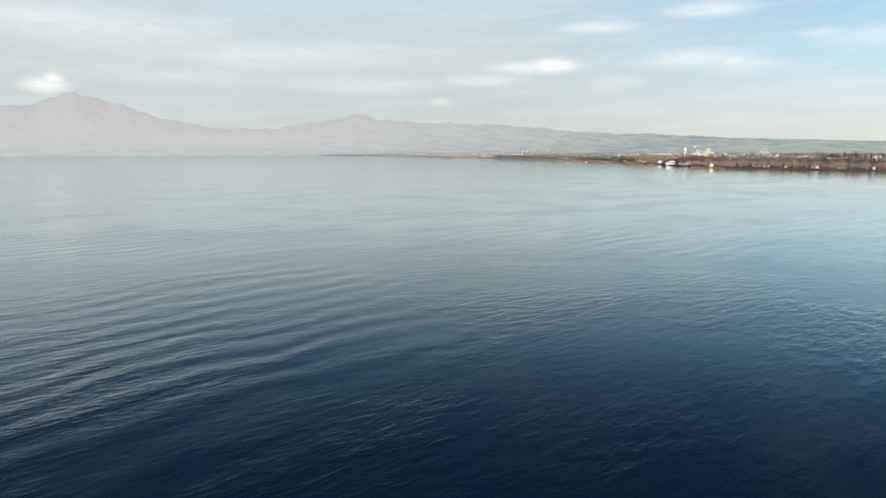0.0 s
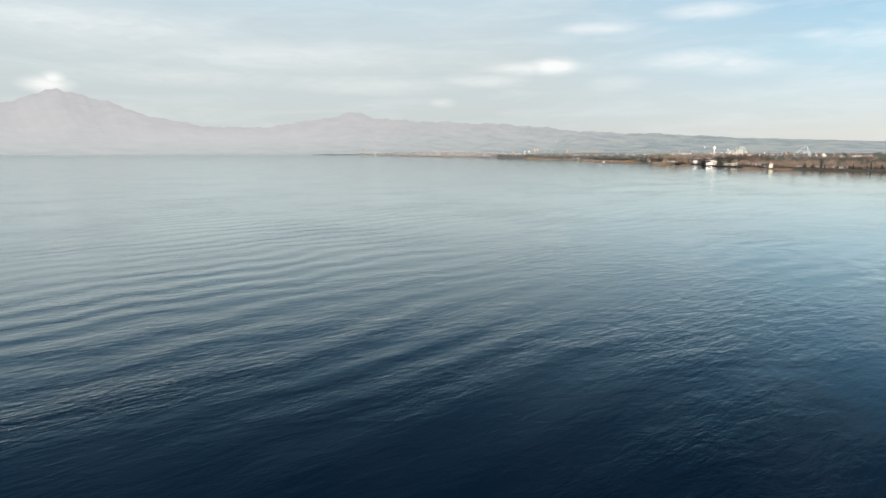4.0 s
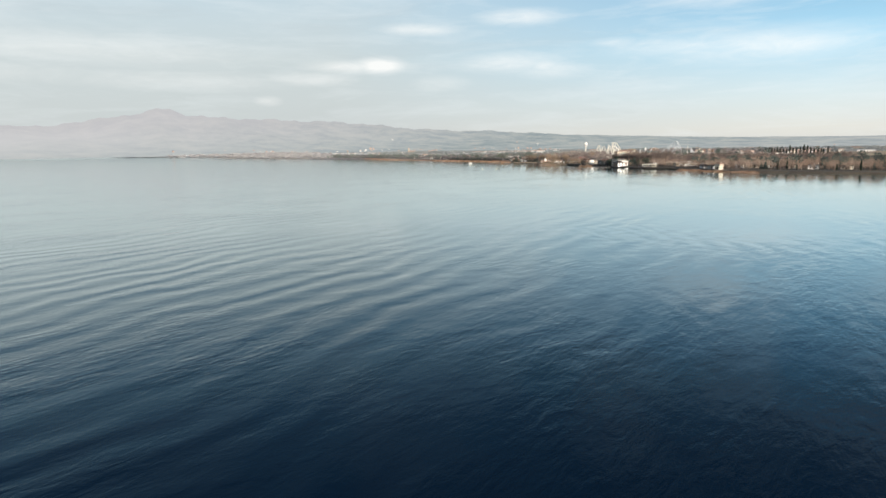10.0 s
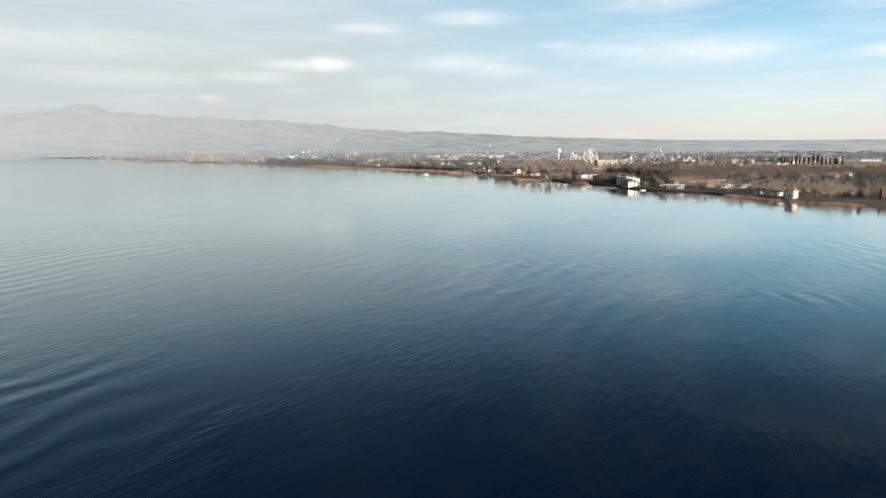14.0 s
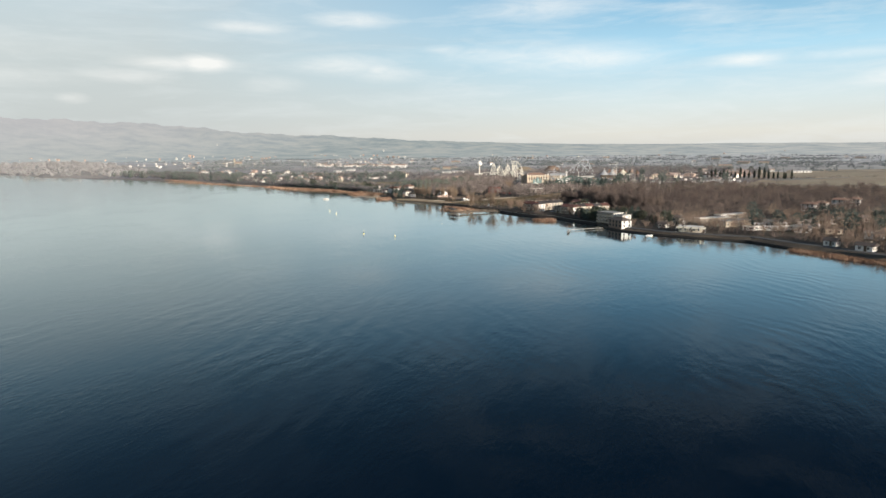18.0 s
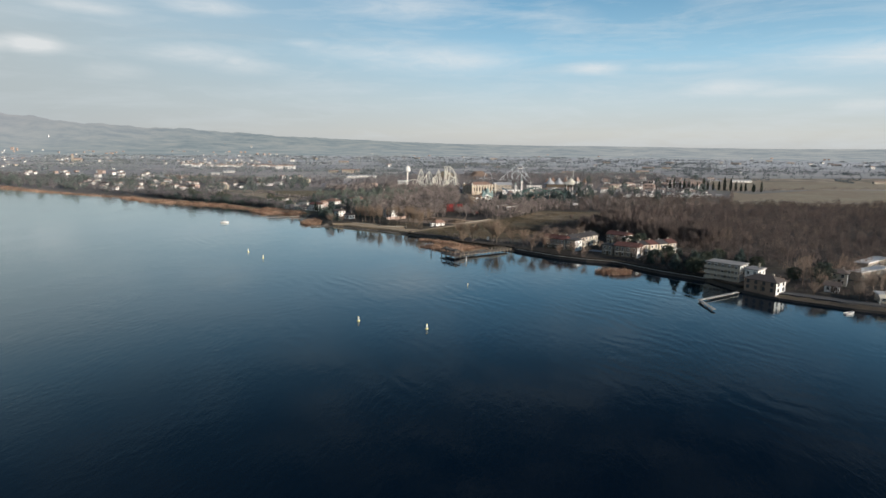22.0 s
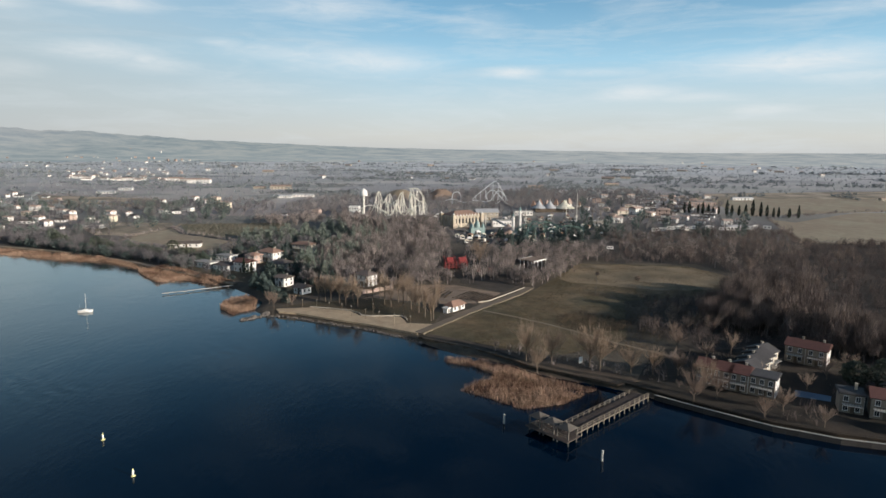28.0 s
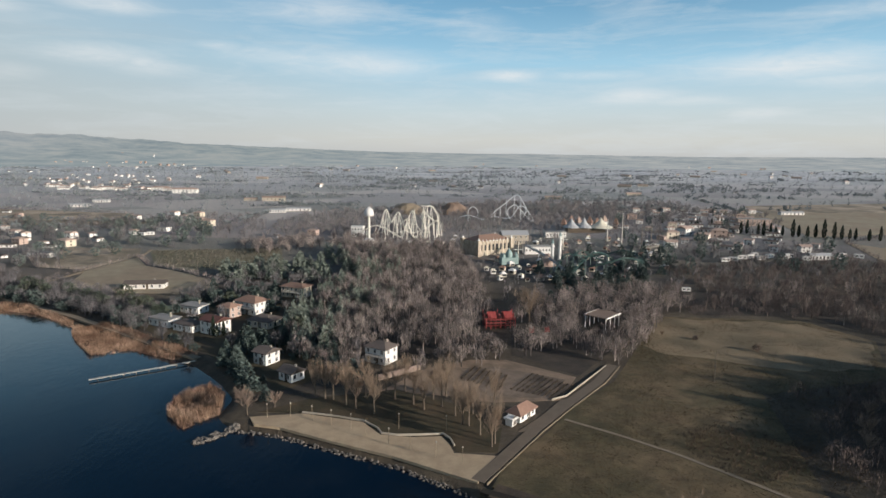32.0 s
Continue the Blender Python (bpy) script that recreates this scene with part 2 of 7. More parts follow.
def water_material():
    m = bpy.data.materials.new("lake_water")
    m.use_nodes = True
    N = Nodes(m.node_tree)
    pos = N.add("ShaderNodeNewGeometry").outputs["Position"]
    # A long, low wake swell, wind ripples, and patches of calmer water.
    swell = N.add("ShaderNodeTexWave", {"Vector": N.mapping(pos, (1, 1, 1), (0, 0, radians(-6))), "Scale": 0.050, "Distortion": 9.5, "Detail": 3.0, "Detail Scale": 0.7}).outputs[1]
    cross = N.add("ShaderNodeTexWave", {"Vector": N.mapping(pos, (1, 1, 1), (0, 0, radians(-40))), "Scale": 0.066, "Distortion": 9.0, "Detail": 3.0, "Detail Scale": 0.8}).outputs[1]
    chop = N.noise(N.mapping(pos, (0.9, 0.32, 1), (0, 0, radians(-35))), 1.0, 4.0, 0.6, 0.4)
    ripple = N.noise(N.mapping(pos, (2.6, 1.1, 1), (0, 0, radians(-25))), 1.0, 3.0, 0.6)
    wakes = N.math("MULTIPLY", N.math("SUBTRACT", N.noise(pos, 0.013, 3.0, 0.55), 0.42), 4.0, clamp=True)
    calm = N.math("MULTIPLY", N.math("SUBTRACT", N.noise(N.mapping(pos, (1.0, 0.6, 1.0), (0, 0, radians(-35))), 0.042, 5.0, 0.6), 0.45), 5.0, clamp=True)
    broken = N.math("MULTIPLY", N.math("SUBTRACT", N.noise(pos, 0.03, 4.0, 0.6), 0.45), 5.0, clamp=True)
    small = N.math("ADD", N.math("MULTIPLY", chop, 0.33), N.math("MULTIPLY", ripple, 0.06))
    place = N.add("ShaderNodeSeparateXYZ", {0: pos})
    open_lake = N.math("DIVIDE", N.math("ADD", place.outputs[0], 1000.0), 600.0, clamp=True)
    south = N.math("DIVIDE", N.math("SUBTRACT", -120.0, place.outputs[1]), 300.0, clamp=True)
    long = N.math("ADD", N.math("MULTIPLY", N.math("MULTIPLY", swell, south), 0.105), N.math("MULTIPLY", N.math("MULTIPLY", cross, broken), 0.034))
    wind = N.math("MULTIPLY", N.math("MULTIPLY_ADD", calm, 0.34, 0.06), N.math("MULTIPLY_ADD", N.math("DIVIDE", N.math("SUBTRACT", -330.0, place.outputs[1]), 300.0, clamp=True), 0.66, 0.34))
    wind = N.math("MULTIPLY", N.math("ADD", wind, 0.05), open_lake)
    height = N.math("ADD", N.math("MULTIPLY", long, N.math("MULTIPLY", wakes, open_lake)), N.math("MULTIPLY", small, wind))
    bump = N.add("ShaderNodeBump", {"Height": height, "Strength": 1.0, "Distance": 0.8}).outputs[0]
    near_shore = N.math("DIVIDE", N.math("ADD", place.outputs[1], 120.0), 140.0, clamp=True)
    # Scales the water tint by y alone, not by depth.
    deep = N.math("MULTIPLY_ADD", N.math("DIVIDE", N.math("SUBTRACT", -140.0, place.outputs[1]), 420.0, clamp=True), 0.40, N.math("MULTIPLY_ADD", near_shore, 0.28, 0.32))
    tint = N.mix(N.noise(pos, 0.02, 4.0, 0.6), (0.0002, 0.0085, 0.0250), (0.0005, 0.0140, 0.0370))
    tint = N.mix(1.0, tint, N.add("ShaderNodeCombineXYZ", {0: deep, 1: deep, 2: deep}).outputs[0], "MULTIPLY")
    # Deep clear water below, a mirror of the sky towards the horizon.
    facing = N.add("ShaderNodeLayerWeight", {"Blend": 0.5, "Normal": bump}).outputs["Facing"]
    gloss = N.ramp(facing, [(p, (k, k, k)) for p, k in ((0.40, 0.026), (0.50, 0.038), (0.577, 0.062), (0.658, 0.13), (0.741, 0.26), (0.792, 0.38), (0.844, 0.545), (0.895, 0.75), (0.96, 0.94))])
    body = N.add("ShaderNodeBsdfDiffuse", {0: tint}).outputs[0]
    mirror = N.add("ShaderNodeBsdfGlossy", {"Color": (0.93, 1.0, 1.0, 1), "Roughness": 0.06, "Normal": bump}).outputs[0]
    N.add("ShaderNodeOutputMaterial", {0: N.add("ShaderNodeMixShader", {0: gloss, 1: body, 2: mirror}).outputs[0]})
    return m


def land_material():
    """Winter land: fields and fallow in a patchwork, damp brown near the lake, paled by painted haze on the far plain.
    """
    m = bpy.data.materials.new("winter_land")
    m.use_nodes = True
    N = Nodes(m.node_tree)
    pos = N.add("ShaderNodeNewGeometry").outputs["Position"]
    warp = N.mapping(pos, (0.0075, 0.011, 1), (0, 0, radians(8)))
    vor = N.add("ShaderNodeTexVoronoi", {"Vector": warp, "Scale": 1.0, "Randomness": 0.85})
    vor.voronoi_dimensions, vor.distance = "2D", "CHEBYCHEV"
    cell = vor.outputs["Color"]
    pick = N.add("ShaderNodeSeparateXYZ", {0: cell}).outputs[0]
    fields = N.ramp(pick, [(0.0, (0.20, 0.178, 0.168)), (0.22, (0.37, 0.32, 0.29)), (0.4, (0.23, 0.225, 0.195)), (0.58, (0.39, 0.345, 0.305)), (0.78, (0.26, 0.235, 0.222)), (1.0, (0.33, 0.30, 0.285))])
    rough_grass = N.ramp(N.noise(pos, 0.06, 6.0, 0.65), [(0.3, (0.042, 0.033, 0.023)), (0.5, (0.075, 0.058, 0.039)), (0.7, (0.12, 0.092, 0.06))])
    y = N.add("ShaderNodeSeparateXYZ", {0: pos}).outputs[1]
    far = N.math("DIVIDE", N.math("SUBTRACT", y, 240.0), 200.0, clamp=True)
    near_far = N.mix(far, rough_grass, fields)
    # Same fields paled with distance: haze painted into the base colour.
    hazed_fields = N.ramp(pick, [(0.0, (0.40, 0.405, 0.41)), (0.22, (0.58, 0.57, 0.56)), (0.4, (0.45, 0.47, 0.465)), (0.58, (0.62, 0.605, 0.59)), (0.78, (0.48, 0.485, 0.49)), (1.0, (0.55, 0.55, 0.55))])
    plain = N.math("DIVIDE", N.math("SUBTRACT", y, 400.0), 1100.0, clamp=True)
    colour = N.mix(plain, near_far, hazed_fields)
    gain = N.math("MULTIPLY_ADD", N.noise(pos, 0.7, 5.0, 0.65), 1.3, 0.48)
    colour = N.mix(1.0, colour, N.add("ShaderNodeCombineXYZ", {0: gain, 1: gain, 2: gain}).outputs[0], "MULTIPLY")
    bump = N.add("ShaderNodeBump", {"Height": N.noise(pos, 0.9, 6.0, 0.7), "Strength": 0.7, "Distance": 0.6}).outputs[0]
    N.add("ShaderNodeOutputMaterial", {0: N.add("ShaderNodeBsdfPrincipled", {"Base Color": colour, "Roughness": 0.95, "Normal": bump}).outputs[0]})
    return m


def hill_material():
    """Hills and mountains miles off: wooded slopes with fields between, haze painted into a mostly glowing colour."""
    m = bpy.data.materials.new("distance")
    m.use_nodes = True
    N = Nodes(m.node_tree)
    pos = N.add("ShaderNodeNewGeometry").outputs["Position"]
    place = N.add("ShaderNodeSeparateXYZ", {0: pos})
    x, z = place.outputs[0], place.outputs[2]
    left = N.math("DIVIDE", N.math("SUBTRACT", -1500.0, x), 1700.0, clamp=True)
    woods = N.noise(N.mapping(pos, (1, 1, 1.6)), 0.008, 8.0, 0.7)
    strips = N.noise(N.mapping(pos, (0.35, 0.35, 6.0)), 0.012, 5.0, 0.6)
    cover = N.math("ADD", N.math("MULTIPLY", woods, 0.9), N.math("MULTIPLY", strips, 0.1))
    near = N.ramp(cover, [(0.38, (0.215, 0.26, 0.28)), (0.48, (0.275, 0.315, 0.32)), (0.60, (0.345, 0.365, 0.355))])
    # Eastern slopes lightened as painted haze.
    east_haze = N.math("DIVIDE", N.math("ADD", x, 900.0), 1500.0, clamp=True)
    near = N.mix(east_haze, near, N.ramp(cover, [(0.38, (0.255, 0.29, 0.305)), (0.5, (0.335, 0.36, 0.365)), (0.62, (0.42, 0.425, 0.41))]))
    # Painted haze on the western range, strongest at its foot.
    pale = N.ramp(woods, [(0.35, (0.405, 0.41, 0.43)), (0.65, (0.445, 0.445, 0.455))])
    foot_haze = N.math("SUBTRACT", 1.0, N.math("DIVIDE", z, 170.0, clamp=True))
    pale = N.mix(N.math("MULTIPLY", foot_haze, 0.8), pale, (0.49, 0.505, 0.51))
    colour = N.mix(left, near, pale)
    # Most of the hazed colour is emitted, though the hills are no lamp.
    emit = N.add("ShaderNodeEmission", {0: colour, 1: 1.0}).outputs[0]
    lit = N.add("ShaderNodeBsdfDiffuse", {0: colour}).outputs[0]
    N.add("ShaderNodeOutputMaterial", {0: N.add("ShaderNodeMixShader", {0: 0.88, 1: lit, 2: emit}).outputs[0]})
    return m


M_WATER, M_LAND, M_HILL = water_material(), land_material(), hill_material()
M_TWIG = material("bare_twigs", (0.29, 0.222, 0.172), 0.9, 0.2, 0.3, island=0.35, second=(0.25, 0.175, 0.132), second_scale=0.03)
M_TWIG_PALE = material("pale_twigs", (0.28, 0.205, 0.145), 0.9, 0.15, 0.5, island=0.3)
M_WOODS = material("winter_woods", (0.140, 0.117, 0.110), 0.95, 0.25, 0.5, island=0.9, second=(0.315, 0.262, 0.232), second_scale=0.13)
M_WOODS_COOL = material("cool_winter_woods", (0.105, 0.098, 0.101), 0.95, 0.25, 0.5, island=0.7, second=(0.190, 0.172, 0.170), second_scale=0.13)
# Far woods greyed and evened out, with haze put into the colour.
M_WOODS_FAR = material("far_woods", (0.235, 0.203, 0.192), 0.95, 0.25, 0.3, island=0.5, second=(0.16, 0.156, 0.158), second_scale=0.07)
M_BARK = material("bark", (0.15, 0.115, 0.085), 0.95, 0.3, 2.0, 0.5)
M_CONIFER = material("conifer_needles", (0.068, 0.092, 0.080), 0.75, 0.25, 0.6, island=0.45)
M_EVERGREEN = material("evergreen_leaves", (0.070, 0.090, 0.066), 0.7, 0.25, 0.6, island=0.45, second=(0.075, 0.082, 0.050), second_scale=0.1)
M_CYPRESS = material("cypress_green", (0.028, 0.042, 0.024), 0.8, 0.2, 0.8, island=0.35)
M_REED = material("dry_reeds", (0.43, 0.285, 0.195), 0.9, 0.25, 0.6, island=0.5, second=(0.20, 0.115, 0.072), second_scale=0.12)
M_GRASS = material("lawn", (0.055, 0.045, 0.022), 0.95, 0.3, 1.0, 0.6, 3.0, second=(0.085, 0.060, 0.032), amount=0.45, second_scale=0.12)
M_MEADOW = material("rough_meadow", (0.088, 0.071, 0.033), 0.95, 0.6, 0.8, 0.9, 2.0, second=(0.172, 0.120, 0.063), amount=0.45, second_scale=0.05)
M_MEADOW_TAN = material("dry_meadow", (0.27, 0.20, 0.118), 0.95, 0.4, 0.8, 0.8, 2.0, second=(0.150, 0.115, 0.066), amount=0.4, second_scale=0.07)
M_VINE = material("dormant_vines", (0.155, 0.135, 0.10), 0.9, 0.2, 0.6, island=0.4)
M_OLD_WALL = material("old_brown_render", (0.235, 0.165, 0.12), 0.9, 0.25, 0.8, 0.2)
M_FIELD_GREEN = material("winter_crop", (0.165, 0.155, 0.095), 0.95, 0.2, 0.5, 0.5, 1.0, second=(0.24, 0.20, 0.135), second_scale=0.03)
M_FIELD_TAN = material("stubble_field", (0.47, 0.37, 0.265), 0.95, 0.25, 0.5, 0.5, 1.0, second=(0.20, 0.165, 0.115), second_scale=0.03)
M_FIELD_BROWN = material("ploughed_field", (0.34, 0.285, 0.19), 0.95, 0.3, 0.5, 0.6, 1.0, second=(0.30, 0.23, 0.155), second_scale=0.03)
M_SCRUB = material("dead_scrub", (0.115, 0.080, 0.052), 0.95, 0.3, 1.0, 0.6, second=(0.062, 0.046, 0.032), second_scale=0.2)
M_PAVING = material("pale_paving", (0.50, 0.375, 0.24), 0.85, 0.15, 0.8, 0.15, 2.0, second=(0.42, 0.31, 0.20), second_scale=0.25)
M_ASPHALT = material("asphalt", (0.085, 0.082, 0.080), 0.9, 0.2, 1.0, 0.2)
M_TRACK = material("dirt_track", (0.26, 0.205, 0.14), 0.95, 0.25, 1.5, 0.4)
M_GRAVEL = material("gravel_lot", (0.27, 0.20, 0.145), 0.95, 0.25, 1.0, 0.4, second=(0.17, 0.125, 0.09), second_scale=0.15)
M_CONCRETE = material("concrete", (0.42, 0.40, 0.36), 0.85, 0.2, 1.5, 0.2)
M_ROCK = material("shore_rock", (0.115, 0.10, 0.085), 0.9, 0.3, 2.0, 0.5, random_ob=0.3, island=0.3)
M_WOOD = material("weathered_wood", (0.20, 0.165, 0.125), 0.85, 0.25, 3.0, 0.3, random_ob=0.2)
M_WOOD_DARK = material("dark_decking", (0.070, 0.052, 0.042), 0.9, 0.25, 2.0, 0.3, random_ob=0.25)
M_WHITE = material("white_render", (0.76, 0.73, 0.68), 0.85, 0.08, 0.8, 0.1, random_ob=0.06)
M_CREAM = material("cream_render", (0.60, 0.525, 0.41), 0.85, 0.1, 0.8, 0.1, random_ob=0.1)
M_PINK = material("salmon_render", (0.47, 0.35, 0.29), 0.85, 0.12, 0.8, 0.1, random_ob=0.1)
M_BEIGE = material("beige_render", (0.42, 0.365, 0.29), 0.85, 0.12, 0.8, 0.1, random_ob=0.12)
M_TILE = material("clay_tiles", (0.27, 0.168, 0.122), 0.85, 0.25, 2.5, 0.5, 5.0, random_ob=0.2)
M_TILE_RED = material("red_tiles", (0.135, 0.058, 0.046), 0.85, 0.25, 2.5, 0.5, 5.0, random_ob=0.1)
M_TILE_GREY = material("grey_brown_tiles", (0.13, 0.103, 0.088), 0.85, 0.25, 2.5, 0.5, 5.0, random_ob=0.2)
M_FLAT = material("flat_roof_felt", (0.30, 0.285, 0.265), 0.9, 0.25, 1.0, 0.2)
M_GLASS = material("window_glass", (0.03, 0.035, 0.04), 0.12, 0.1)
M_SHUTTER = material("dark_shutter", (0.10, 0.075, 0.05), 0.7, 0.2, random_ob=0.3)
M_STEEL_WHITE = material("cream_steel", (0.80, 0.76, 0.66), 0.5, 0.06, 0.5)
M_STEEL_GREY = material("grey_steel", (0.34, 0.36, 0.37), 0.5, 0.1, 0.5, metal=0.3)
M_STEEL_PALE = material("pale_steel", (0.62, 0.64, 0.65), 0.5, 0.08, 0.5)
M_RED = material("red_paint", (0.27, 0.045, 0.04), 0.55, 0.15, 1.0)
M_TEAL = material("teal_copper", (0.27, 0.36, 0.335), 0.6, 0.2, 0.6)
M_CANVAS = material("cream_canvas", (0.72, 0.66, 0.52), 0.8, 0.08, 0.6)
M_CANVAS_GREY = material("grey_canvas", (0.42, 0.42, 0.42), 0.8, 0.1, 0.6)
M_YELLOW = material("yellow_paint", (0.76, 0.68, 0.30), 0.5, 0.1)
M_POOL = material("blue_pool_cover", (0.05, 0.12, 0.20), 0.5, 0.15)
M_DARK = material("dark_metal", (0.05, 0.05, 0.052), 0.6, 0.2)
# Litter kept near black so gaps between the trees read as shade.
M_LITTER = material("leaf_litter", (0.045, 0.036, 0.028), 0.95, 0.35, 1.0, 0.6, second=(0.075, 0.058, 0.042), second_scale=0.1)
# Evergreens farther off, paler for haze painted into the green.
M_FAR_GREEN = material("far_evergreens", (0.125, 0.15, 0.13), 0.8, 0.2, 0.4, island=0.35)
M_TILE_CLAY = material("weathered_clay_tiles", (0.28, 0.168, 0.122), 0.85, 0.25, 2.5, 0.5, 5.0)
# Far roofs: clay tiles washed out to imitate haze.
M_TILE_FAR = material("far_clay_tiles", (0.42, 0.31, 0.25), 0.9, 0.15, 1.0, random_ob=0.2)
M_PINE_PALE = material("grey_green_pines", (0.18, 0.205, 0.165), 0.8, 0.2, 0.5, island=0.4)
# Distant hedges turned blue-grey and bay woods paled, both as painted haze.
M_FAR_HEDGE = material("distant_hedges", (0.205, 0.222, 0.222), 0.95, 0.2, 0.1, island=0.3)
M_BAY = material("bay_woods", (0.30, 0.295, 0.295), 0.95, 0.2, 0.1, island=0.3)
M_LANE = material("worn_lane", (0.17, 0.132, 0.095), 0.95, 0.2, 1.2, 0.3)
M_WALL_STONE = material("lake_wall_stone", (0.042, 0.036, 0.031), 0.9, 0.3, 1.5, 0.4, random_ob=0.25)
M_EARTH = material("bare_earth", (0.29, 0.205, 0.14), 0.95, 0.25, 1.2, 0.4, second=(0.20, 0.145, 0.10), second_scale=0.2)
M_BRUSH = material("winter_brush", (0.112, 0.087, 0.077), 0.95, 0.25, 0.5, island=0.5, second=(0.178, 0.136, 0.115), second_scale=0.05)
M_PIER = material("old_grey_boards", (0.115, 0.098, 0.082), 0.9, 0.25, 2.0, 0.3, random_ob=0.2)
M_STONE = material("weathered_cream_stone", (0.54, 0.46, 0.355), 0.9, 0.3, 1.2, 0.3, second=(0.40, 0.325, 0.24), second_scale=0.3)
M_GREEN_STEEL = material("dark_green_steel", (0.045, 0.095, 0.08), 0.5, 0.15, 0.5)
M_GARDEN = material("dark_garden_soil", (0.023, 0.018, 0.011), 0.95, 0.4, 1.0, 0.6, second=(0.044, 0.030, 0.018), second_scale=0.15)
M_ROOF_DARK = material("dark_slate_tiles", (0.062, 0.056, 0.054), 0.7, 0.3, 2.5, 0.4, 5.0, random_ob=0.25)
# Beige render darkened to carry the shade of fronts turned from the sun.
M_FACADE_SHADE = material("shaded_beige_render", (0.27, 0.225, 0.175), 0.9, 0.2, 0.8, 0.15, random_ob=0.12)
M_TUFT = material("winter_grass_tufts", (0.070, 0.052, 0.022), 0.95, 0.3, 0.5, island=0.4, second=(0.13, 0.084, 0.042), second_scale=0.08)

# ---------------------------------------------------------------- building blocks
class Geo:
    """Collects points and faces for one mesh."""

    def __init__(self):
        self.v, self.f = [], []

    def add(self, pts, faces):
        n = len(self.v)
        self.v += [tuple(p) for p in pts]
        self.f += [tuple(n + i for i in face) for face in faces]
        return self

    def box(self, x, y, z, sx, sy, sz, rz=0.0, taper=1.0):
        """A box whose underside is centred on x, y, z."""
        c, s = math.cos(rz), math.sin(rz)
        pts = []
        for k, h in ((1.0, 0.0), (taper, sz)):
            for a, b in ((-1, -1), (1, -1), (1, 1), (-1, 1)):
                u, w = a * sx / 2 * k, b * sy / 2 * k
                pts.append((x + c * u - s * w, y + s * u + c * w, z + h))
        return self.add(pts, [(3, 2, 1, 0), (4, 5, 6, 7), (0, 1, 5, 4), (1, 2, 6, 5), (2, 3, 7, 6), (3, 0, 4, 7)])

    def tube(self, a, b, r0, r1=None, n=5):
        a, b, r1 = Vector(a), Vector(b), r0 if r1 is None else r1
        w = (b - a).normalized()
        u = w.orthogonal().normalized()
        v = w.cross(u)
        pts = []
        for p, r in ((a, r0), (b, r1)):
            pts += [p + r * (math.cos(2 * math.pi * i / n) * u + math.sin(2 * math.pi * i / n) * v) for i in range(n)]
        return self.add(pts, [(i, (i + 1) % n, n + (i + 1) % n, n + i) for i in range(n)] + [tuple(range(n))[::-1], tuple(range(n, 2 * n))])

    def path(self, pts, r, n=5):
        for a, b in zip(pts[:-1], pts[1:]):
            self.tube(a, b, r, r, n)
        return self

    def prism(self, poly, z0, z1):
        n = len(poly)
        pts = [(x, y, z0) for x, y in poly] + [(x, y, z1) for x, y in poly]
        return self.add(pts, [tuple(range(n))[::-1], tuple(range(n, 2 * n))] + [(i, (i + 1) % n, n + (i + 1) % n, n + i) for i in range(n)])

    def lathe(self, x, y, prof, n=12):
        pts = [(x + r * math.cos(2 * math.pi * i / n), y + r * math.sin(2 * math.pi * i / n), z) for r, z in prof for i in range(n)]
        faces = [(k * n + i, k * n + (i + 1) % n, (k + 1) * n + (i + 1) % n, (k + 1) * n + i) for k in range(len(prof) - 1) for i in range(n)]
        return self.add(pts, faces)

    def gable(self, x, y, z, sx, sy, rise, over=0.5, thick=0.18, hip=0.0):
        """A pitched roof with its ridge along x; hip: how far the ridge ends draw in."""
        hx, hy = sx / 2 + over, sy / 2 + over
        low = z - rise * over / (sy / 2)
        pts = []
        for dz0 in (0.0, thick):
            pts += [(x - hx, y - hy, low + dz0), (x + hx, y - hy, low + dz0), (x + hx, y + hy, low + dz0), (x - hx, y + hy, low + dz0),
                    (x - hx + hip, y, z + rise + dz0), (x + hx - hip, y, z + rise + dz0)]
        top = [(6, 7, 11, 10), (8, 9, 10, 11), (7, 8, 11), (9, 6, 10)]
        under = [(4, 5, 1, 0), (5, 4, 3, 2), (5, 2, 1), (4, 0, 3)]
        edge = [(0, 1, 7, 6), (1, 2, 8, 7), (2, 3, 9, 8), (3, 0, 6, 9)]
        return self.add(pts, top + under + edge)

    def mesh(self, name, mat, smooth=False):
        me = bpy.data.meshes.new(name)
        me.from_pydata(self.v, [], self.f)
        me.materials.append(mat)
        if smooth:
            me.polygons.foreach_set("use_smooth", [True] * len(me.polygons))
        me.update()
        return me


def thing(name, x, y, z, rz=0.0, label="", category="", group="", kind=""):
    ob = tagged(new(name), label, category, group, kind)
    ob.matrix_world = Matrix.Translation((x, y, z)) @ Matrix.Rotation(rz, 4, "Z")
    return ob


def part(name, geo, mat, parent=None, label="", smooth=False):
    """One mesh object under a thing or a part."""
    me = geo.mesh(name, mat, smooth) if isinstance(geo, Geo) else geo
    ob = new(name, me)
    ob.parent = parent
    return tagged(ob, label)


def solid(name, geo, mat, label="", category="", group="", kind="", smooth=False):
    """A thing of one mesh, in world places."""
    return tagged(new(name, geo.mesh(name, mat, smooth)), label, category, group, kind)


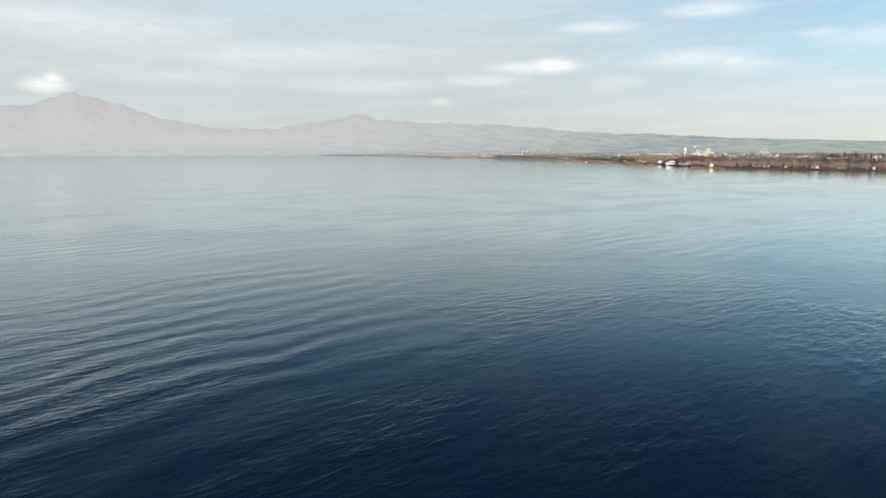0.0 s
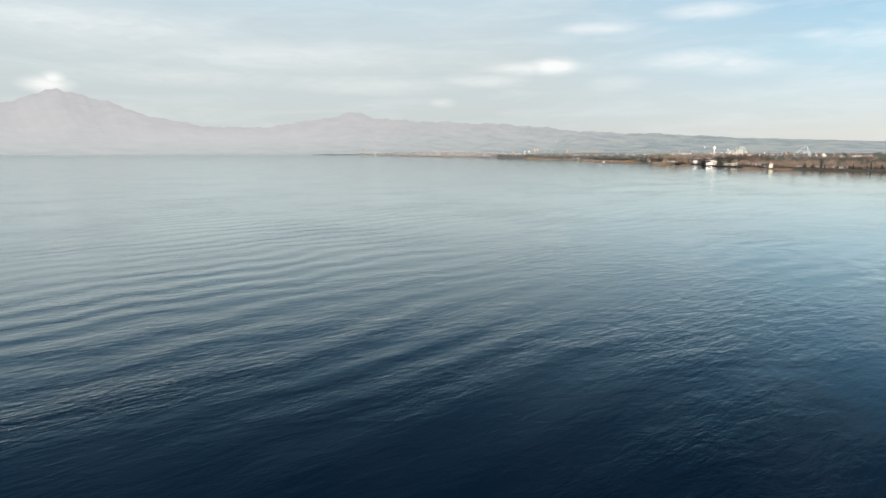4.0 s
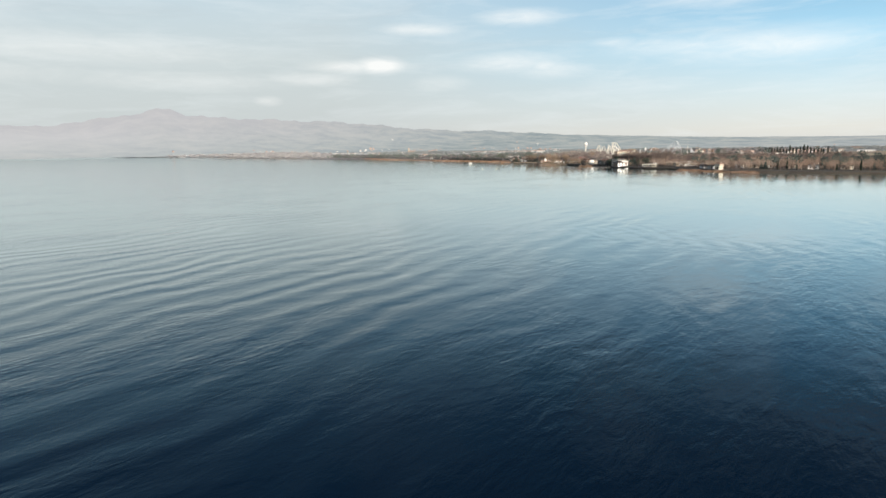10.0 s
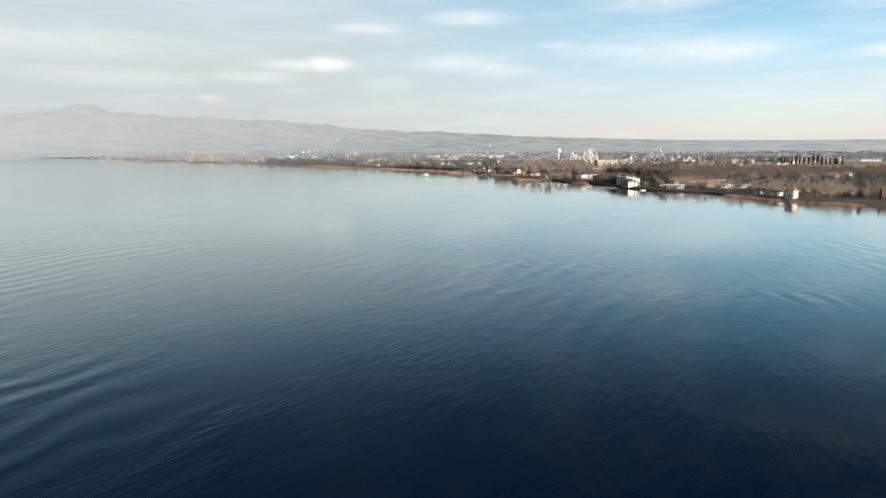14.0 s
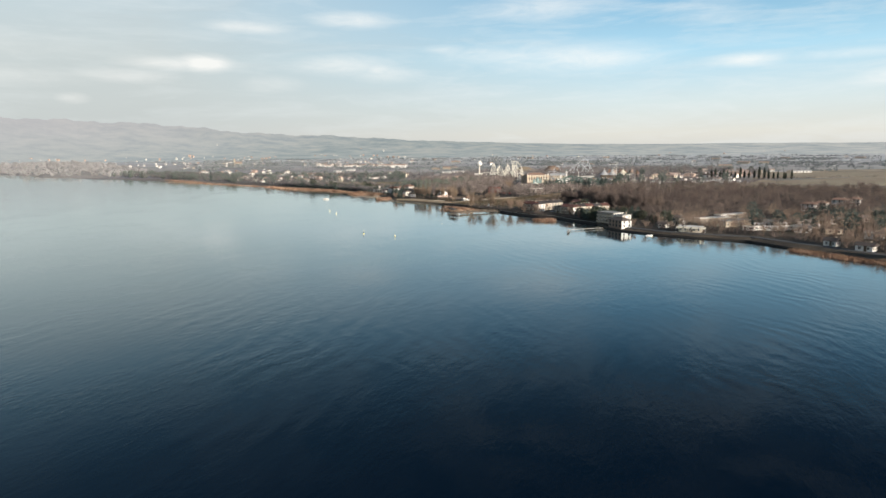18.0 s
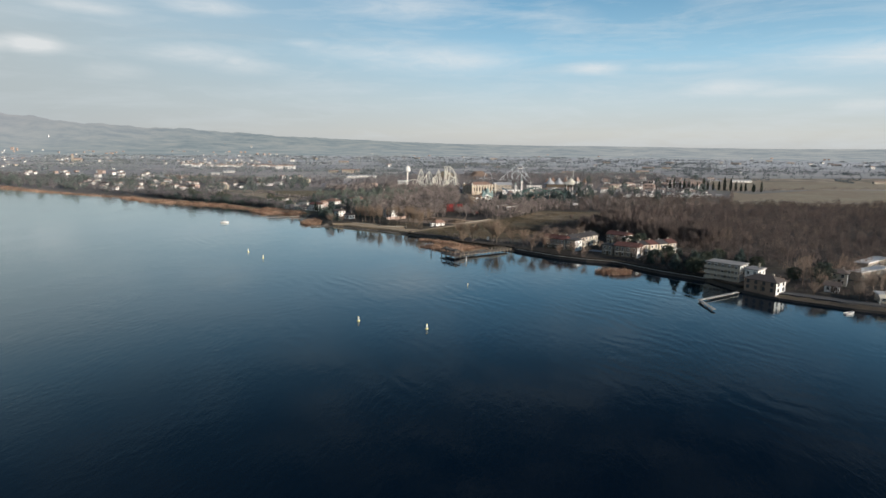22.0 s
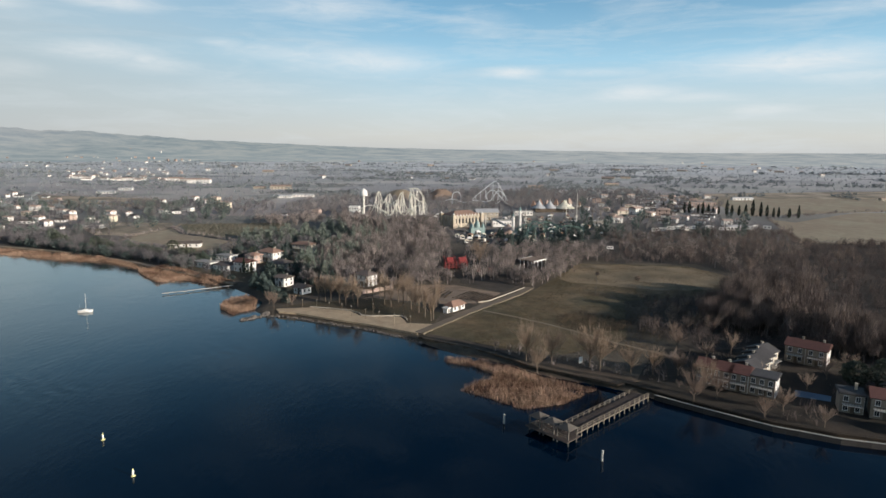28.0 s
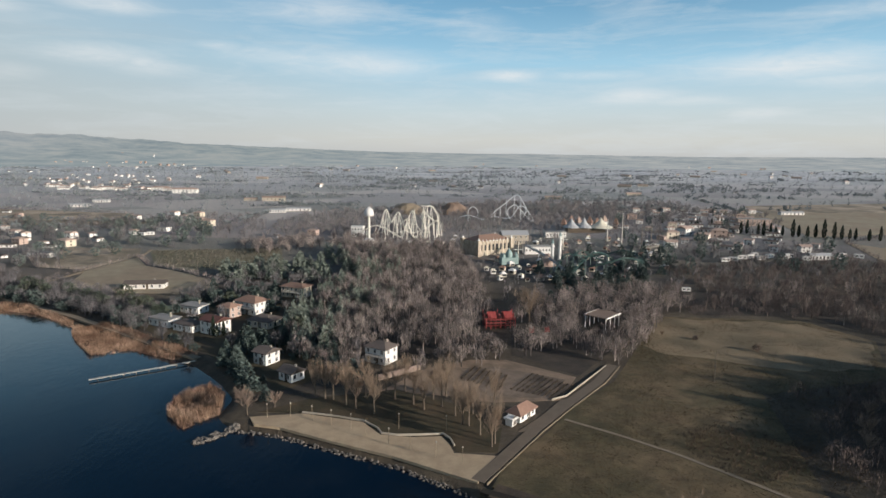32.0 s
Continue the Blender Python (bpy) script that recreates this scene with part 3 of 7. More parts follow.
def big_mesh(name, verts, tris, mat):
    """A mesh from arrays of points and triangles."""
    me = bpy.data.meshes.new(name)
    verts, tris = np.asarray(verts, np.float32), np.asarray(tris, np.int32)
    me.vertices.add(len(verts))
    me.vertices.foreach_set("co", verts.ravel())
    me.loops.add(tris.size)
    me.loops.foreach_set("vertex_index", tris.ravel())
    me.polygons.add(len(tris))
    me.polygons.foreach_set("loop_start", np.arange(0, tris.size, 3, dtype=np.int32))
    me.materials.append(mat)
    me.update(calc_edges=True)
    me.validate()
    return me


# ---------------------------------------------------------------- the lie of the land
SHORE = [(-4200, -3000), (-3900, -900), (-3800, 600), (-3700, 1400), (-2900, 1130), (-2265, 945), (-1600, 735), (-1200, 560), (-860, 424), (-724, 405), (-506, 358), (-367, 312), (-269, 273),
         (-228, 246), (-171, 226), (-129, 203), (-106, 187), (-87, 173), (-69, 161), (-57, 148), (-50, 138), (-50, 127), (-44, 121), (-34, 119), (-22, 113),
         (-9, 107), (4, 98), (10, 92), (16, 86), (28, 79), (40, 69), (52, 63), (60, 57), (68, 50), (78, 42), (88, 37), (98, 34), (112, 18), (124, 8), (130, -6),
         (138, -15), (154, -24), (171, -30), (190, -35), (205, -52), (225, -72), (243, -84), (276, -92), (330, -92), (400, -88), (480, -85), (700, -150), (1500, -500), (5200, -1800)]
LAND = np.array(SHORE + [(5200, 5600), (-5600, 5600), (-5600, -3000)], float)


def inside(poly, x, y):
    x, y = np.asarray(x, float), np.asarray(y, float)
    odd = np.zeros(np.broadcast(x, y).shape, bool)
    p = np.asarray(poly, float)
    for (ax, ay), (bx, by) in zip(p, np.roll(p, -1, 0)):
        if ay != by:
            odd ^= ((ay > y) != (by > y)) & (x < (bx - ax) * (y - ay) / (by - ay) + ax)
    return odd


def inland(x, y):
    """Metres from the waterline, positive on land."""
    x, y = np.asarray(x, float), np.asarray(y, float)
    near = np.full(np.broadcast(x, y).shape, 1e9)
    for (ax, ay), (bx, by) in zip(SHORE[:-1], SHORE[1:]):
        ex, ey = bx - ax, by - ay
        t = np.clip(((x - ax) * ex + (y - ay) * ey) / (ex * ex + ey * ey), 0, 1)
        near = np.minimum(near, np.hypot(x - ax - t * ex, y - ay - t * ey))
    return np.where(inside(LAND, x, y), near, -near)


def ease(t):
    t = np.clip(t, 0, 1)
    return t * t * (3 - 2 * t)


def ground_z(x, y):
    d = inland(x, y)
    return np.where(d < 0, np.maximum(d * 0.45, -3.0), 1.2 * np.clip(d / 3.0, 0, 1)) + 5.5 * ease((d - 20) / 430)


def gz(x, y):
    return float(ground_z(x, y))


def spaced(lo, hi, step, far_lo, far_hi, n):
    near = np.arange(lo, hi + 0.1, step)
    grow = np.linspace(0, 1, n + 1)[1:] ** 2.2
    return np.concatenate([(lo - (lo - far_lo) * grow)[::-1], near, hi + (far_hi - hi) * grow])


xs, ys = spaced(-330, 900, 4, -5400, 5200, 40), spaced(-130, 330, 3, -2900, 5400, 40)
GX, GY = np.meshgrid(xs, ys)
GZ = ground_z(GX, GY)
nx, ny = len(xs), len(ys)
idx = np.arange(nx * ny).reshape(ny, nx)
q = np.stack([idx[:-1, :-1], idx[:-1, 1:], idx[1:, 1:], idx[1:, :-1]], -1).reshape(-1, 4)
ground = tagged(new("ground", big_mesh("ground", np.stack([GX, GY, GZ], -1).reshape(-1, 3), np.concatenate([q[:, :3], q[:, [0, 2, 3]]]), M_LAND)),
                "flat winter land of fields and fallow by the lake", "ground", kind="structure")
ground.data.polygons.foreach_set("use_smooth", [True] * len(ground.data.polygons))

lake = solid("water", Geo().add([(-5500, -3000, 0), (5200, -3000, 0), (5200, 3000, 0), (-5500, 3000, 0)], [(0, 1, 2, 3)]), M_WATER,
             "calm dark blue lake with low wind ripples", "lake", kind="structure")

# The hills and mountains round the plain, by bearing (degrees to the left of +y) and height.
RIDGE = [(-75, 60), (-30, 60), (-20, 54), (-12, 58), (-4, 64), (0, 62), (8, 70), (15, 84), (21, 100), (29, 130), (35, 150), (40, 172), (45, 205), (50, 228), (54.5, 232), (57.5, 236), (59.0, 250), (60.0, 268), (60.6, 290), (61.3, 300), (62.0, 294),
         (62.8, 268), (64.2, 256), (66, 240), (67.5, 205), (70, 182), (73, 176), (76, 190), (79, 222), (81.5, 262), (83.5, 305), (85.2, 345), (86.4, 378), (87.4, 384), (88.6, 368), (90, 330), (92, 296), (96, 290), (103, 240), (115, 200)]
bear = np.radians(np.arange(-75, 115.1, 0.25))
crest = np.interp(np.degrees(bear), [a for a, _ in RIDGE], [h for _, h in RIDGE])
for k, (freq, amp) in enumerate(((9, 0.02), (23, 0.022), (57, 0.016), (131, 0.010))):
    crest = crest * (1 + amp * np.sin(freq * bear * 3 + 1.7 * k) * np.clip((crest - 58) / 60, 0.3, 1))
rings = [(2700, 0.0, 7.0), (3000, 0.12, 5.0), (3400, 0.38, 4.0), (3750, 0.72, 0.0), (4050, 1.0, 0.0), (4350, 0.7, 0.0)]
hv = []
for r, k, lift in rings:
    wob = 1 + 0.22 * np.sin(bear * 31 + r) * np.sin(bear * 13 + r * 0.7) * (k < 1)
    hv.append(np.stack([200 - r * np.sin(bear), -300 + r * np.cos(bear), np.where(k == 0, 3.0, lift + k * crest * wob)], -1))
hv = np.concatenate(hv)
nb = len(bear)
idx = np.arange(len(hv)).reshape(len(rings), nb)
q = np.stack([idx[:-1, 1:], idx[:-1, :-1], idx[1:, :-1], idx[1:, 1:]], -1).reshape(-1, 4)
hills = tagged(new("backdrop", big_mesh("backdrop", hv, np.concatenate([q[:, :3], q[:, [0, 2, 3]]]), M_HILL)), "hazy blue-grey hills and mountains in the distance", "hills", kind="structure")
hills.data.polygons.foreach_set("use_smooth", [True] * len(hills.data.polygons))


def patch(name, poly, mat, label, category, lift=0.06, rough=0.0):
    """A piece of ground cover that follows the land, with a thin edge."""
    bm = bmesh.new()
    p = [Vector((x, y, 0)) for x, y in poly]
    ring = []
    for a, b in zip(p, p[1:] + p[:1]):
        n = max(1, int((b - a).length / (3.5 if rough else 12)))
        for i in range(n):
            q = a.lerp(b, i / n)
            ring.append(bm.verts.new(q + Vector((math.sin(q.x * 1.9 + q.y), math.cos(q.y * 1.7 - q.x), 0)) * rough))
    edges = [bm.edges.new((a, b)) for a, b in zip(ring, ring[1:] + ring[:1])]
    bmesh.ops.triangle_fill(bm, edges=edges, use_beauty=True)
    for _ in range(2):
        long = [e for e in bm.edges if e.calc_length() > 14]
        if long:
            bmesh.ops.subdivide_edges(bm, edges=long, cuts=1)
    bmesh.ops.triangulate(bm, faces=bm.faces[:])
    z = ground_z([v.co.x for v in bm.verts], [v.co.y for v in bm.verts])
    for v, h in zip(bm.verts, z):
        v.co.z = max(h, 1.2) + lift
    rim = [e for e in bm.edges if e.is_boundary]
    low = bmesh.ops.extrude_edge_only(bm, edges=rim)["geom"]
    for v in low:
        if isinstance(v, bmesh.types.BMVert):
            v.co.z -= 0.5 + lift
    bmesh.ops.recalc_face_normals(bm, faces=bm.faces[:])
    if sum(f.normal.z * f.calc_area() for f in bm.faces) < 0:
        bmesh.ops.reverse_faces(bm, faces=bm.faces[:])
    me = bpy.data.meshes.new(name)
    bm.to_mesh(me)
    bm.free()
    me.materials.append(mat)
    return tagged(new(name, me), label, category, kind="structure")


def strip(pts, width):
    """The outline of a band along a line."""
    p = [Vector((x, y)) for x, y in pts]
    left, right = [], []
    for i, a in enumerate(p):
        w = (p[min(i + 1, len(p) - 1)] - p[max(i - 1, 0)]).normalized()
        n = Vector((-w.y, w.x)) * width / 2
        left.append(tuple(a + n))
        right.append(tuple(a - n))
    return left + right[::-1]


# ---------------------------------------------------------------- ground covers
patch("lawn", [(-41, 128), (-31, 136), (-11, 142), (4, 133), (13, 122), (11, 110.5), (3, 110.5), (1, 117.5), (-12, 118), (-17, 124), (-31, 128)], M_GRASS, "short winter lawn under bare trees", "lawn")
patch("promenade", [(-42, 125.5), (-31, 127.5), (-17, 123.5), (-12.5, 117.5), (-6, 116.5), (0, 117), (1.5, 114), (2.5, 110), (11, 109), (6.5, 99.5), (-9, 108.5), (-22, 114.5), (-34, 120.5), (-40, 122)], M_PAVING, "pale paved lakeside promenade", "pavement", 0.09)
patch("road", strip([(6.5, 100), (20, 121), (28.5, 133), (40, 148), (47, 160)], 2.6), M_LANE, "pale access lane down to the shore", "road", 0.12)
patch("meadow", [(9, 98), (12, 106), (22, 119), (30, 132), (44, 148), (52, 163), (77, 209), (100, 207), (124, 203), (134, 181), (116, 150), (78, 140), (66, 96), (45, 82), (30, 84)], M_MEADOW, "rough brown-green winter meadow", "meadow", 0.05)
patch("upper_meadow", [(76, 206), (100, 204), (122, 200), (131, 180), (118, 157), (94, 156), (66, 168), (60, 176)], M_MEADOW_TAN, "dry tan grass at the top of the meadow", "meadow", 0.09, 1.3)
patch("parking_lot", [(5, 157), (15, 158), (32, 149), (25, 137), (11, 138)], M_GRAVEL, "empty gravel car park with worn rows", "car park", 0.1)
patch("forecourt", [(16, 119.5), (22, 127), (28, 136), (31, 137.5), (28.5, 131.5), (20, 119.8)], M_LANE, "grey forecourt beside the kiosk", "pavement", 0.105)
patch("kerb", strip([(8.1, 99), (21.6, 120), (30.1, 132), (41.6, 147), (48.6, 159)], 0.16), M_TRACK, "worn stone kerb of the lane", "kerb", 0.18)
patch("field_path", strip([(27, 125.5), (37, 118), (46, 110), (53, 102.5), (62, 92), (75, 80)], 0.9), M_TRACK, "narrow trodden path across the meadow", "path", 0.14)
patch("shore_path", strip([(-228, 251), (-171, 231), (-129, 206), (-106, 190), (-87, 176), (-69, 164)], 2.2), M_TRACK, "pale gravel path along the shore", "path", 0.1)
patch("shore_grass", [(8, 95), (20, 88), (29, 81), (35, 74), (46, 67), (54, 62), (60, 64), (47, 78), (34, 84), (22, 92), (10, 99)], M_SCRUB, "rough brown bank behind the reeds", "bank", 0.07)
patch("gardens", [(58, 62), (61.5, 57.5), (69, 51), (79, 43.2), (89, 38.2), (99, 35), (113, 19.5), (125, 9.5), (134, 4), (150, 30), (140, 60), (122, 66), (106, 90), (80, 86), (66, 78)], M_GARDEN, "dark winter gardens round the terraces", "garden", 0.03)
patch("villa_garden", [(-100, 194), (-86, 181), (-68, 168), (-52, 150), (-40, 140), (-30, 150), (-44, 200), (-48, 250), (-90, 248), (-104, 215)], M_GRASS, "dark winter gardens of the villas", "garden", 0.05)
patch("lake_walk", strip([(7, 97), (19, 91), (28, 84), (33, 78), (45, 70), (53, 66), (62, 58.5), (70, 51.5), (79, 44.5), (89, 39.5), (99, 36.5), (113, 21), (126, 10), (132, -4)], 1.5), M_GARDEN, "dark lakeside walk behind a low wall", "path", 0.1)
patch("coast_road", strip([(140, -10), (155, -19), (171, -25), (192, -29), (209, -45), (228, -64), (246, -77), (300, -84), (400, -80)], 4.0), M_ASPHALT, "grey coast road by the water", "road", 0.12)
patch("vineyard", [(-170, 347), (-96, 358), (-82, 305), (-124, 290), (-148, 306)], M_FIELD_GREEN, "green vineyard in low rows", "field", 0.15)
patch("tan_field", [(-230, 330), (-224, 356), (-178, 353), (-168, 330), (-174, 290), (-200, 296)], M_FIELD_TAN, "bare tan field", "field", 0.15)
patch("brown_field", [(-165, 325), (-151, 302), (-126, 286), (-100, 266), (-100, 240), (-134, 243), (-160, 250), (-172, 286)], M_FIELD_BROWN, "ploughed brown field with grass margins", "field", 0.15)
patch("field_track", strip([(-176, 254), (-172, 286), (-165, 327), (-171, 350)], 1.6), M_TRACK, "pale farm track between fields", "track", 0.2)
patch("farm_lane", strip([(-168, 330), (-150, 303), (-125, 288), (-99, 268), (-70, 258)], 2.4), M_ASPHALT, "narrow lane past the vineyard", "road", 0.2)
patch("car_park_verge", [(-15, 141), (-4, 157), (8, 164), (18, 164), (35, 151), (28, 136), (12, 134.5), (2, 138)], M_EARTH, "bare tan earth round the car park", "ground", 0.05)
patch("park_path", strip([(64, 214), (58, 232), (50, 270), (40, 300), (20, 322), (-20, 352)], 3.0), M_LANE, "pale path through the amusement park", "path", 0.1)
patch("park_plaza", [(18, 288), (60, 276), (92, 300), (118, 330), (96, 350), (60, 330), (30, 318)], M_ASPHALT, "grey paved plaza of the amusement park", "pavement", 0.08)
patch("west_field", [(-418, 569), (-281, 535), (-228, 468), (-257, 458), (-340, 462), (-369, 502)], M_FIELD_TAN, "pale stubble field", "field", 0.2)
patch("east_field", [(213, 267), (250, 373), (258, 352), (345, 420), (420, 430), (306, 253)], M_FIELD_BROWN, "broad olive-tan winter meadow", "field", 0.2)
patch("east_field_far", [(242, 392), (262, 477), (250, 556), (440, 590), (540, 560), (480, 470)], M_FIELD_BROWN, "olive-tan winter field behind a hedge", "field", 0.2)
patch("plain_field", [(300, 560), (316, 640), (600, 720), (562, 600)], M_FIELD_TAN, "pale stubble field on the plain", "field", 0.3)


# ---------------------------------------------------------------- trees
def slivers(base, tip, width, rng):
    """Thin blades from base to tip: arrays of points and triangles."""
    n = len(base)
    along = tip - base
    side = np.cross(along, rng.normal(size=(n, 3)))
    side /= np.linalg.norm(side, axis=1, keepdims=True) + 1e-9
    w = np.broadcast_to(np.asarray(width, float), (n,))[:, None] / 2
    v = np.stack([base - side * w, base + side * w, tip], 1).reshape(-1, 3)
    return v, np.arange(3 * n).reshape(-1, 3)


def join(*pieces):
    vs, ts, n = [], [], 0
    for v, t in pieces:
        vs.append(v)
        ts.append(t + n)
        n += len(v)
    return np.concatenate(vs), np.concatenate(ts)


def trunk_arrays(h, r, lean=0.0, n=5):
    a = 2 * math.pi * np.arange(n) / n
    low = np.stack([r * np.cos(a), r * np.sin(a), 0 * a - 0.3], -1)
    high = np.stack([0.35 * r * np.cos(a) + lean, 0.35 * r * np.sin(a), 0 * a + h], -1)
    i = np.arange(n)
    j = (i + 1) % n
    return np.concatenate([low, high]), np.concatenate([np.stack([i, j, j + n], -1), np.stack([i, j + n, i + n], -1)])


def bare_crown(rng, h, spread, limbs, twigs, w_limb, w_twig, fork=0.3, up=1.0):
    """Limbs that sweep up out of the trunk and fine twigs that follow them."""
    az = rng.uniform(0, 2 * math.pi, limbs)
    z0 = h * rng.uniform(fork * 0.6, fork + 0.28, limbs)
    reach = spread * rng.uniform(0.25, 1.0, limbs) ** 0.8
    top = h * np.clip(rng.normal(0.9, 0.07, limbs) - 0.26 * (reach / spread) ** 2, 0.45, 1.0) * up
    b = np.stack([0 * az, 0 * az, z0], -1)
    t = np.stack([reach * np.cos(az), reach * np.sin(az), top], -1)
    mid = b + (t - b) * [[0.62, 0.62, 0.42]]
    pick = rng.integers(0, limbs, twigs)
    k = rng.uniform(0.15, 1.0, (twigs, 1))
    start = np.where(k < 0.5, b[pick] + (mid[pick] - b[pick]) * 2 * k, mid[pick] + (t[pick] - mid[pick]) * (2 * k - 1))
    out = rng.normal(size=(twigs, 3)) * 0.30 + (t[pick] - mid[pick]) / h * 1.6 + [0, 0, 0.5]
    out /= np.linalg.norm(out, axis=1, keepdims=True)
    end = start + out * h * rng.uniform(0.09, 0.24, (twigs, 1))
    return join(slivers(b, mid + (t - mid) * 0.25, w_limb, rng), slivers(mid, t, w_limb * 0.6, rng), slivers(start, end, w_twig, rng))


def fuzzy_crown(rng, h, spread, twigs, width, z0=0.2, reach=1.0):
    """A bare crown seen from afar: short upswept twigs through a rounded, lumpy head."""
    lobes = rng.integers(5, 9)
    la = rng.uniform(0, 2 * math.pi, lobes)
    lc = np.stack([spread * 0.45 * np.cos(la), spread * 0.45 * np.sin(la), h * rng.uniform(0.45, 0.78, lobes)], -1)
    lr = rng.uniform(0.38, 0.62, lobes) * spread
    pick = rng.integers(0, lobes, twigs)
    d = rng.normal(size=(twigs, 3))
    d /= np.linalg.norm(d, axis=1, keepdims=True)
    c = lc[pick] + d * (lr[pick] * rng.uniform(0.25, 1.0, twigs) ** 0.5)[:, None] * [1, 1, 1.15]
    c[:, 2] = np.clip(c[:, 2], z0 * h, None)
    out = d * 0.5 + [0, 0, 1.0] + rng.normal(size=(twigs, 3)) * 0.28
    out /= np.linalg.norm(out, axis=1, keepdims=True)
    ln = reach * h * rng.uniform(0.13, 0.32, (twigs, 1))
    b = np.zeros((lobes, 3))
    b[:, 2] = h * 0.15
    return join(slivers(c - out * ln * 0.5, c + out * ln * 0.5, width * 0.72, rng), slivers(b, lc + [0, 0, 0.2 * h], width * 1.2, rng))


def leafy_crown(rng, h, spread, clumps, size, shape="cone", z0=0.12):
    """Many small tufts inside a cone, a column or a loose dome."""
    z = rng.uniform(z0, 1.0, clumps)
    if shape == "cone":
        z = z0 + (1 - z0) * (1 - np.sqrt(rng.uniform(0, 1, clumps)))
        rad = (1 - z) * 1.05 + 0.04
    elif shape == "column":
        rad = np.sin(np.clip((z - z0) / (1 - z0), 0, 1) ** 0.75 * math.pi * 0.93 + 0.2) * 0.95 + 0.05
    else:
        rad = np.sqrt(np.clip(1 - ((z - 0.58) / 0.46) ** 2, 0.02, 1))
    lump = 1 + 0.22 * np.sin(z * 23 + rng.uniform(0, 6)) + rng.normal(0, 0.1, clumps)
    az = rng.uniform(0, 2 * math.pi, clumps)
    r = spread * rad * lump * np.sqrt(rng.uniform(0.35, 1, clumps))
    c = np.stack([r * np.cos(az), r * np.sin(az), z * h], -1)
    out = np.stack([np.cos(az), np.sin(az), rng.normal(0.15 if shape != "column" else 1.2, 0.5, clumps)], -1) + rng.normal(size=(clumps, 3)) * 0.5
    out /= np.linalg.norm(out, axis=1, keepdims=True)
    s = size * rng.uniform(0.6, 1.4, (clumps, 1))
    a = slivers(c - out * s * 0.5, c + out * s, s[:, 0] * 0.9, rng)
    b = slivers(c + out * s * 0.4, c - out * s * 0.6, s[:, 0] * 0.8, rng)
    return join(a, b)


def tree_kind(name, label, category, h, r, crown, crown_mat, seed):
    """One tree with trunk and crown, standing out of the way until it is copied."""
    rng = np.random.default_rng(seed)
    ob = thing(name, 0, 0, 0, 0, label, category)
    part("trunk", big_mesh("trunk", *trunk_arrays(h * 0.62, r, 0.0, 6), M_BARK), M_BARK, ob)
    part("crown", big_mesh("crown", *crown(rng), crown_mat), crown_mat, ob)
    return ob


def bare(h, spread, twigs=620, limbs=26, fork=0.28):
    return lambda rng: bare_crown(rng, h, spread, limbs, int(twigs * 1.5), 0.13, 0.05, fork)


PLANE = [tree_kind("bare_tree", "tall bare poplar with pale upswept branches", "tree", h, 0.22, bare(h, sp * 0.85, 420, 22, 0.36), M_TWIG_PALE, 10 + i) for i, (h, sp) in enumerate(((10.5, 2.6), (9.2, 3.0), (11.2, 2.4)))]
ROUND = [tree_kind("bare_tree", "bare round-crowned lime tree in winter", "tree", h, 0.24, bare(h, sp, 760, 34, 0.26), M_TWIG, 20 + i) for i, (h, sp) in enumerate(((8.6, 3.9), (7.4, 3.5), (10.2, 4.4)))]
FIR = [tree_kind("conifer", "dark green conifer with drooping boughs", "tree", h, 0.22, (lambda h, sp: lambda rng: leafy_crown(rng, h, sp, 1500, 0.45, "cone"))(h, sp), M_CONIFER, 30 + i) for i, (h, sp) in enumerate(((11.0, 3.0), (8.6, 2.6), (12.6, 3.3)))]
CYPRESS = [tree_kind("cypress", "slim dark green columnar cypress", "tree", h, 0.16, (lambda h, sp: lambda rng: leafy_crown(rng, h, sp, 700, 0.4, "column", 0.04))(h, sp), M_CYPRESS, 40 + i) for i, (h, sp) in enumerate(((9.5, 1.15), (8.2, 1.0)))]
OAK = [tree_kind("evergreen_tree", "broad evergreen tree with dense dull green leaves", "tree", h, 0.3, (lambda h, sp: lambda rng: leafy_crown(rng, h, sp, 1700, 0.45, "dome"))(h, sp), M_EVERGREEN, 50 + i) for i, (h, sp) in enumerate(((8.0, 3.6), (6.2, 2.9), (9.6, 3.8)))]
VASE = [tree_kind("bare_tree", "broad bare tree with a vase-shaped crown", "tree", h, 0.24, bare(h, sp, 760, 40, 0.26), M_TWIG_PALE, 60 + i) for i, (h, sp) in enumerate(((10.4, 4.4), (9.4, 3.8)))]
rnd = np.random.default_rng(7)
used = set()


def plant(kinds, x, y, scale=1.0, group=""):
    """Stands one tree of a kind at a place."""
    k = kinds[int(rnd.integers(len(kinds)))]
    m = Matrix.Translation((x, y, gz(x, y) - 0.05)) @ Matrix.Rotation(rnd.uniform(0, 6.28), 4, "Z") @ Matrix.Diagonal((scale, scale, scale * rnd.uniform(0.92, 1.08), 1))
    if k.name in used:
        ob = copy_thing(k, m)
    else:
        used.add(k.name)
        ob = k
        ob.matrix_world = m
    return tagged(ob, group=group)


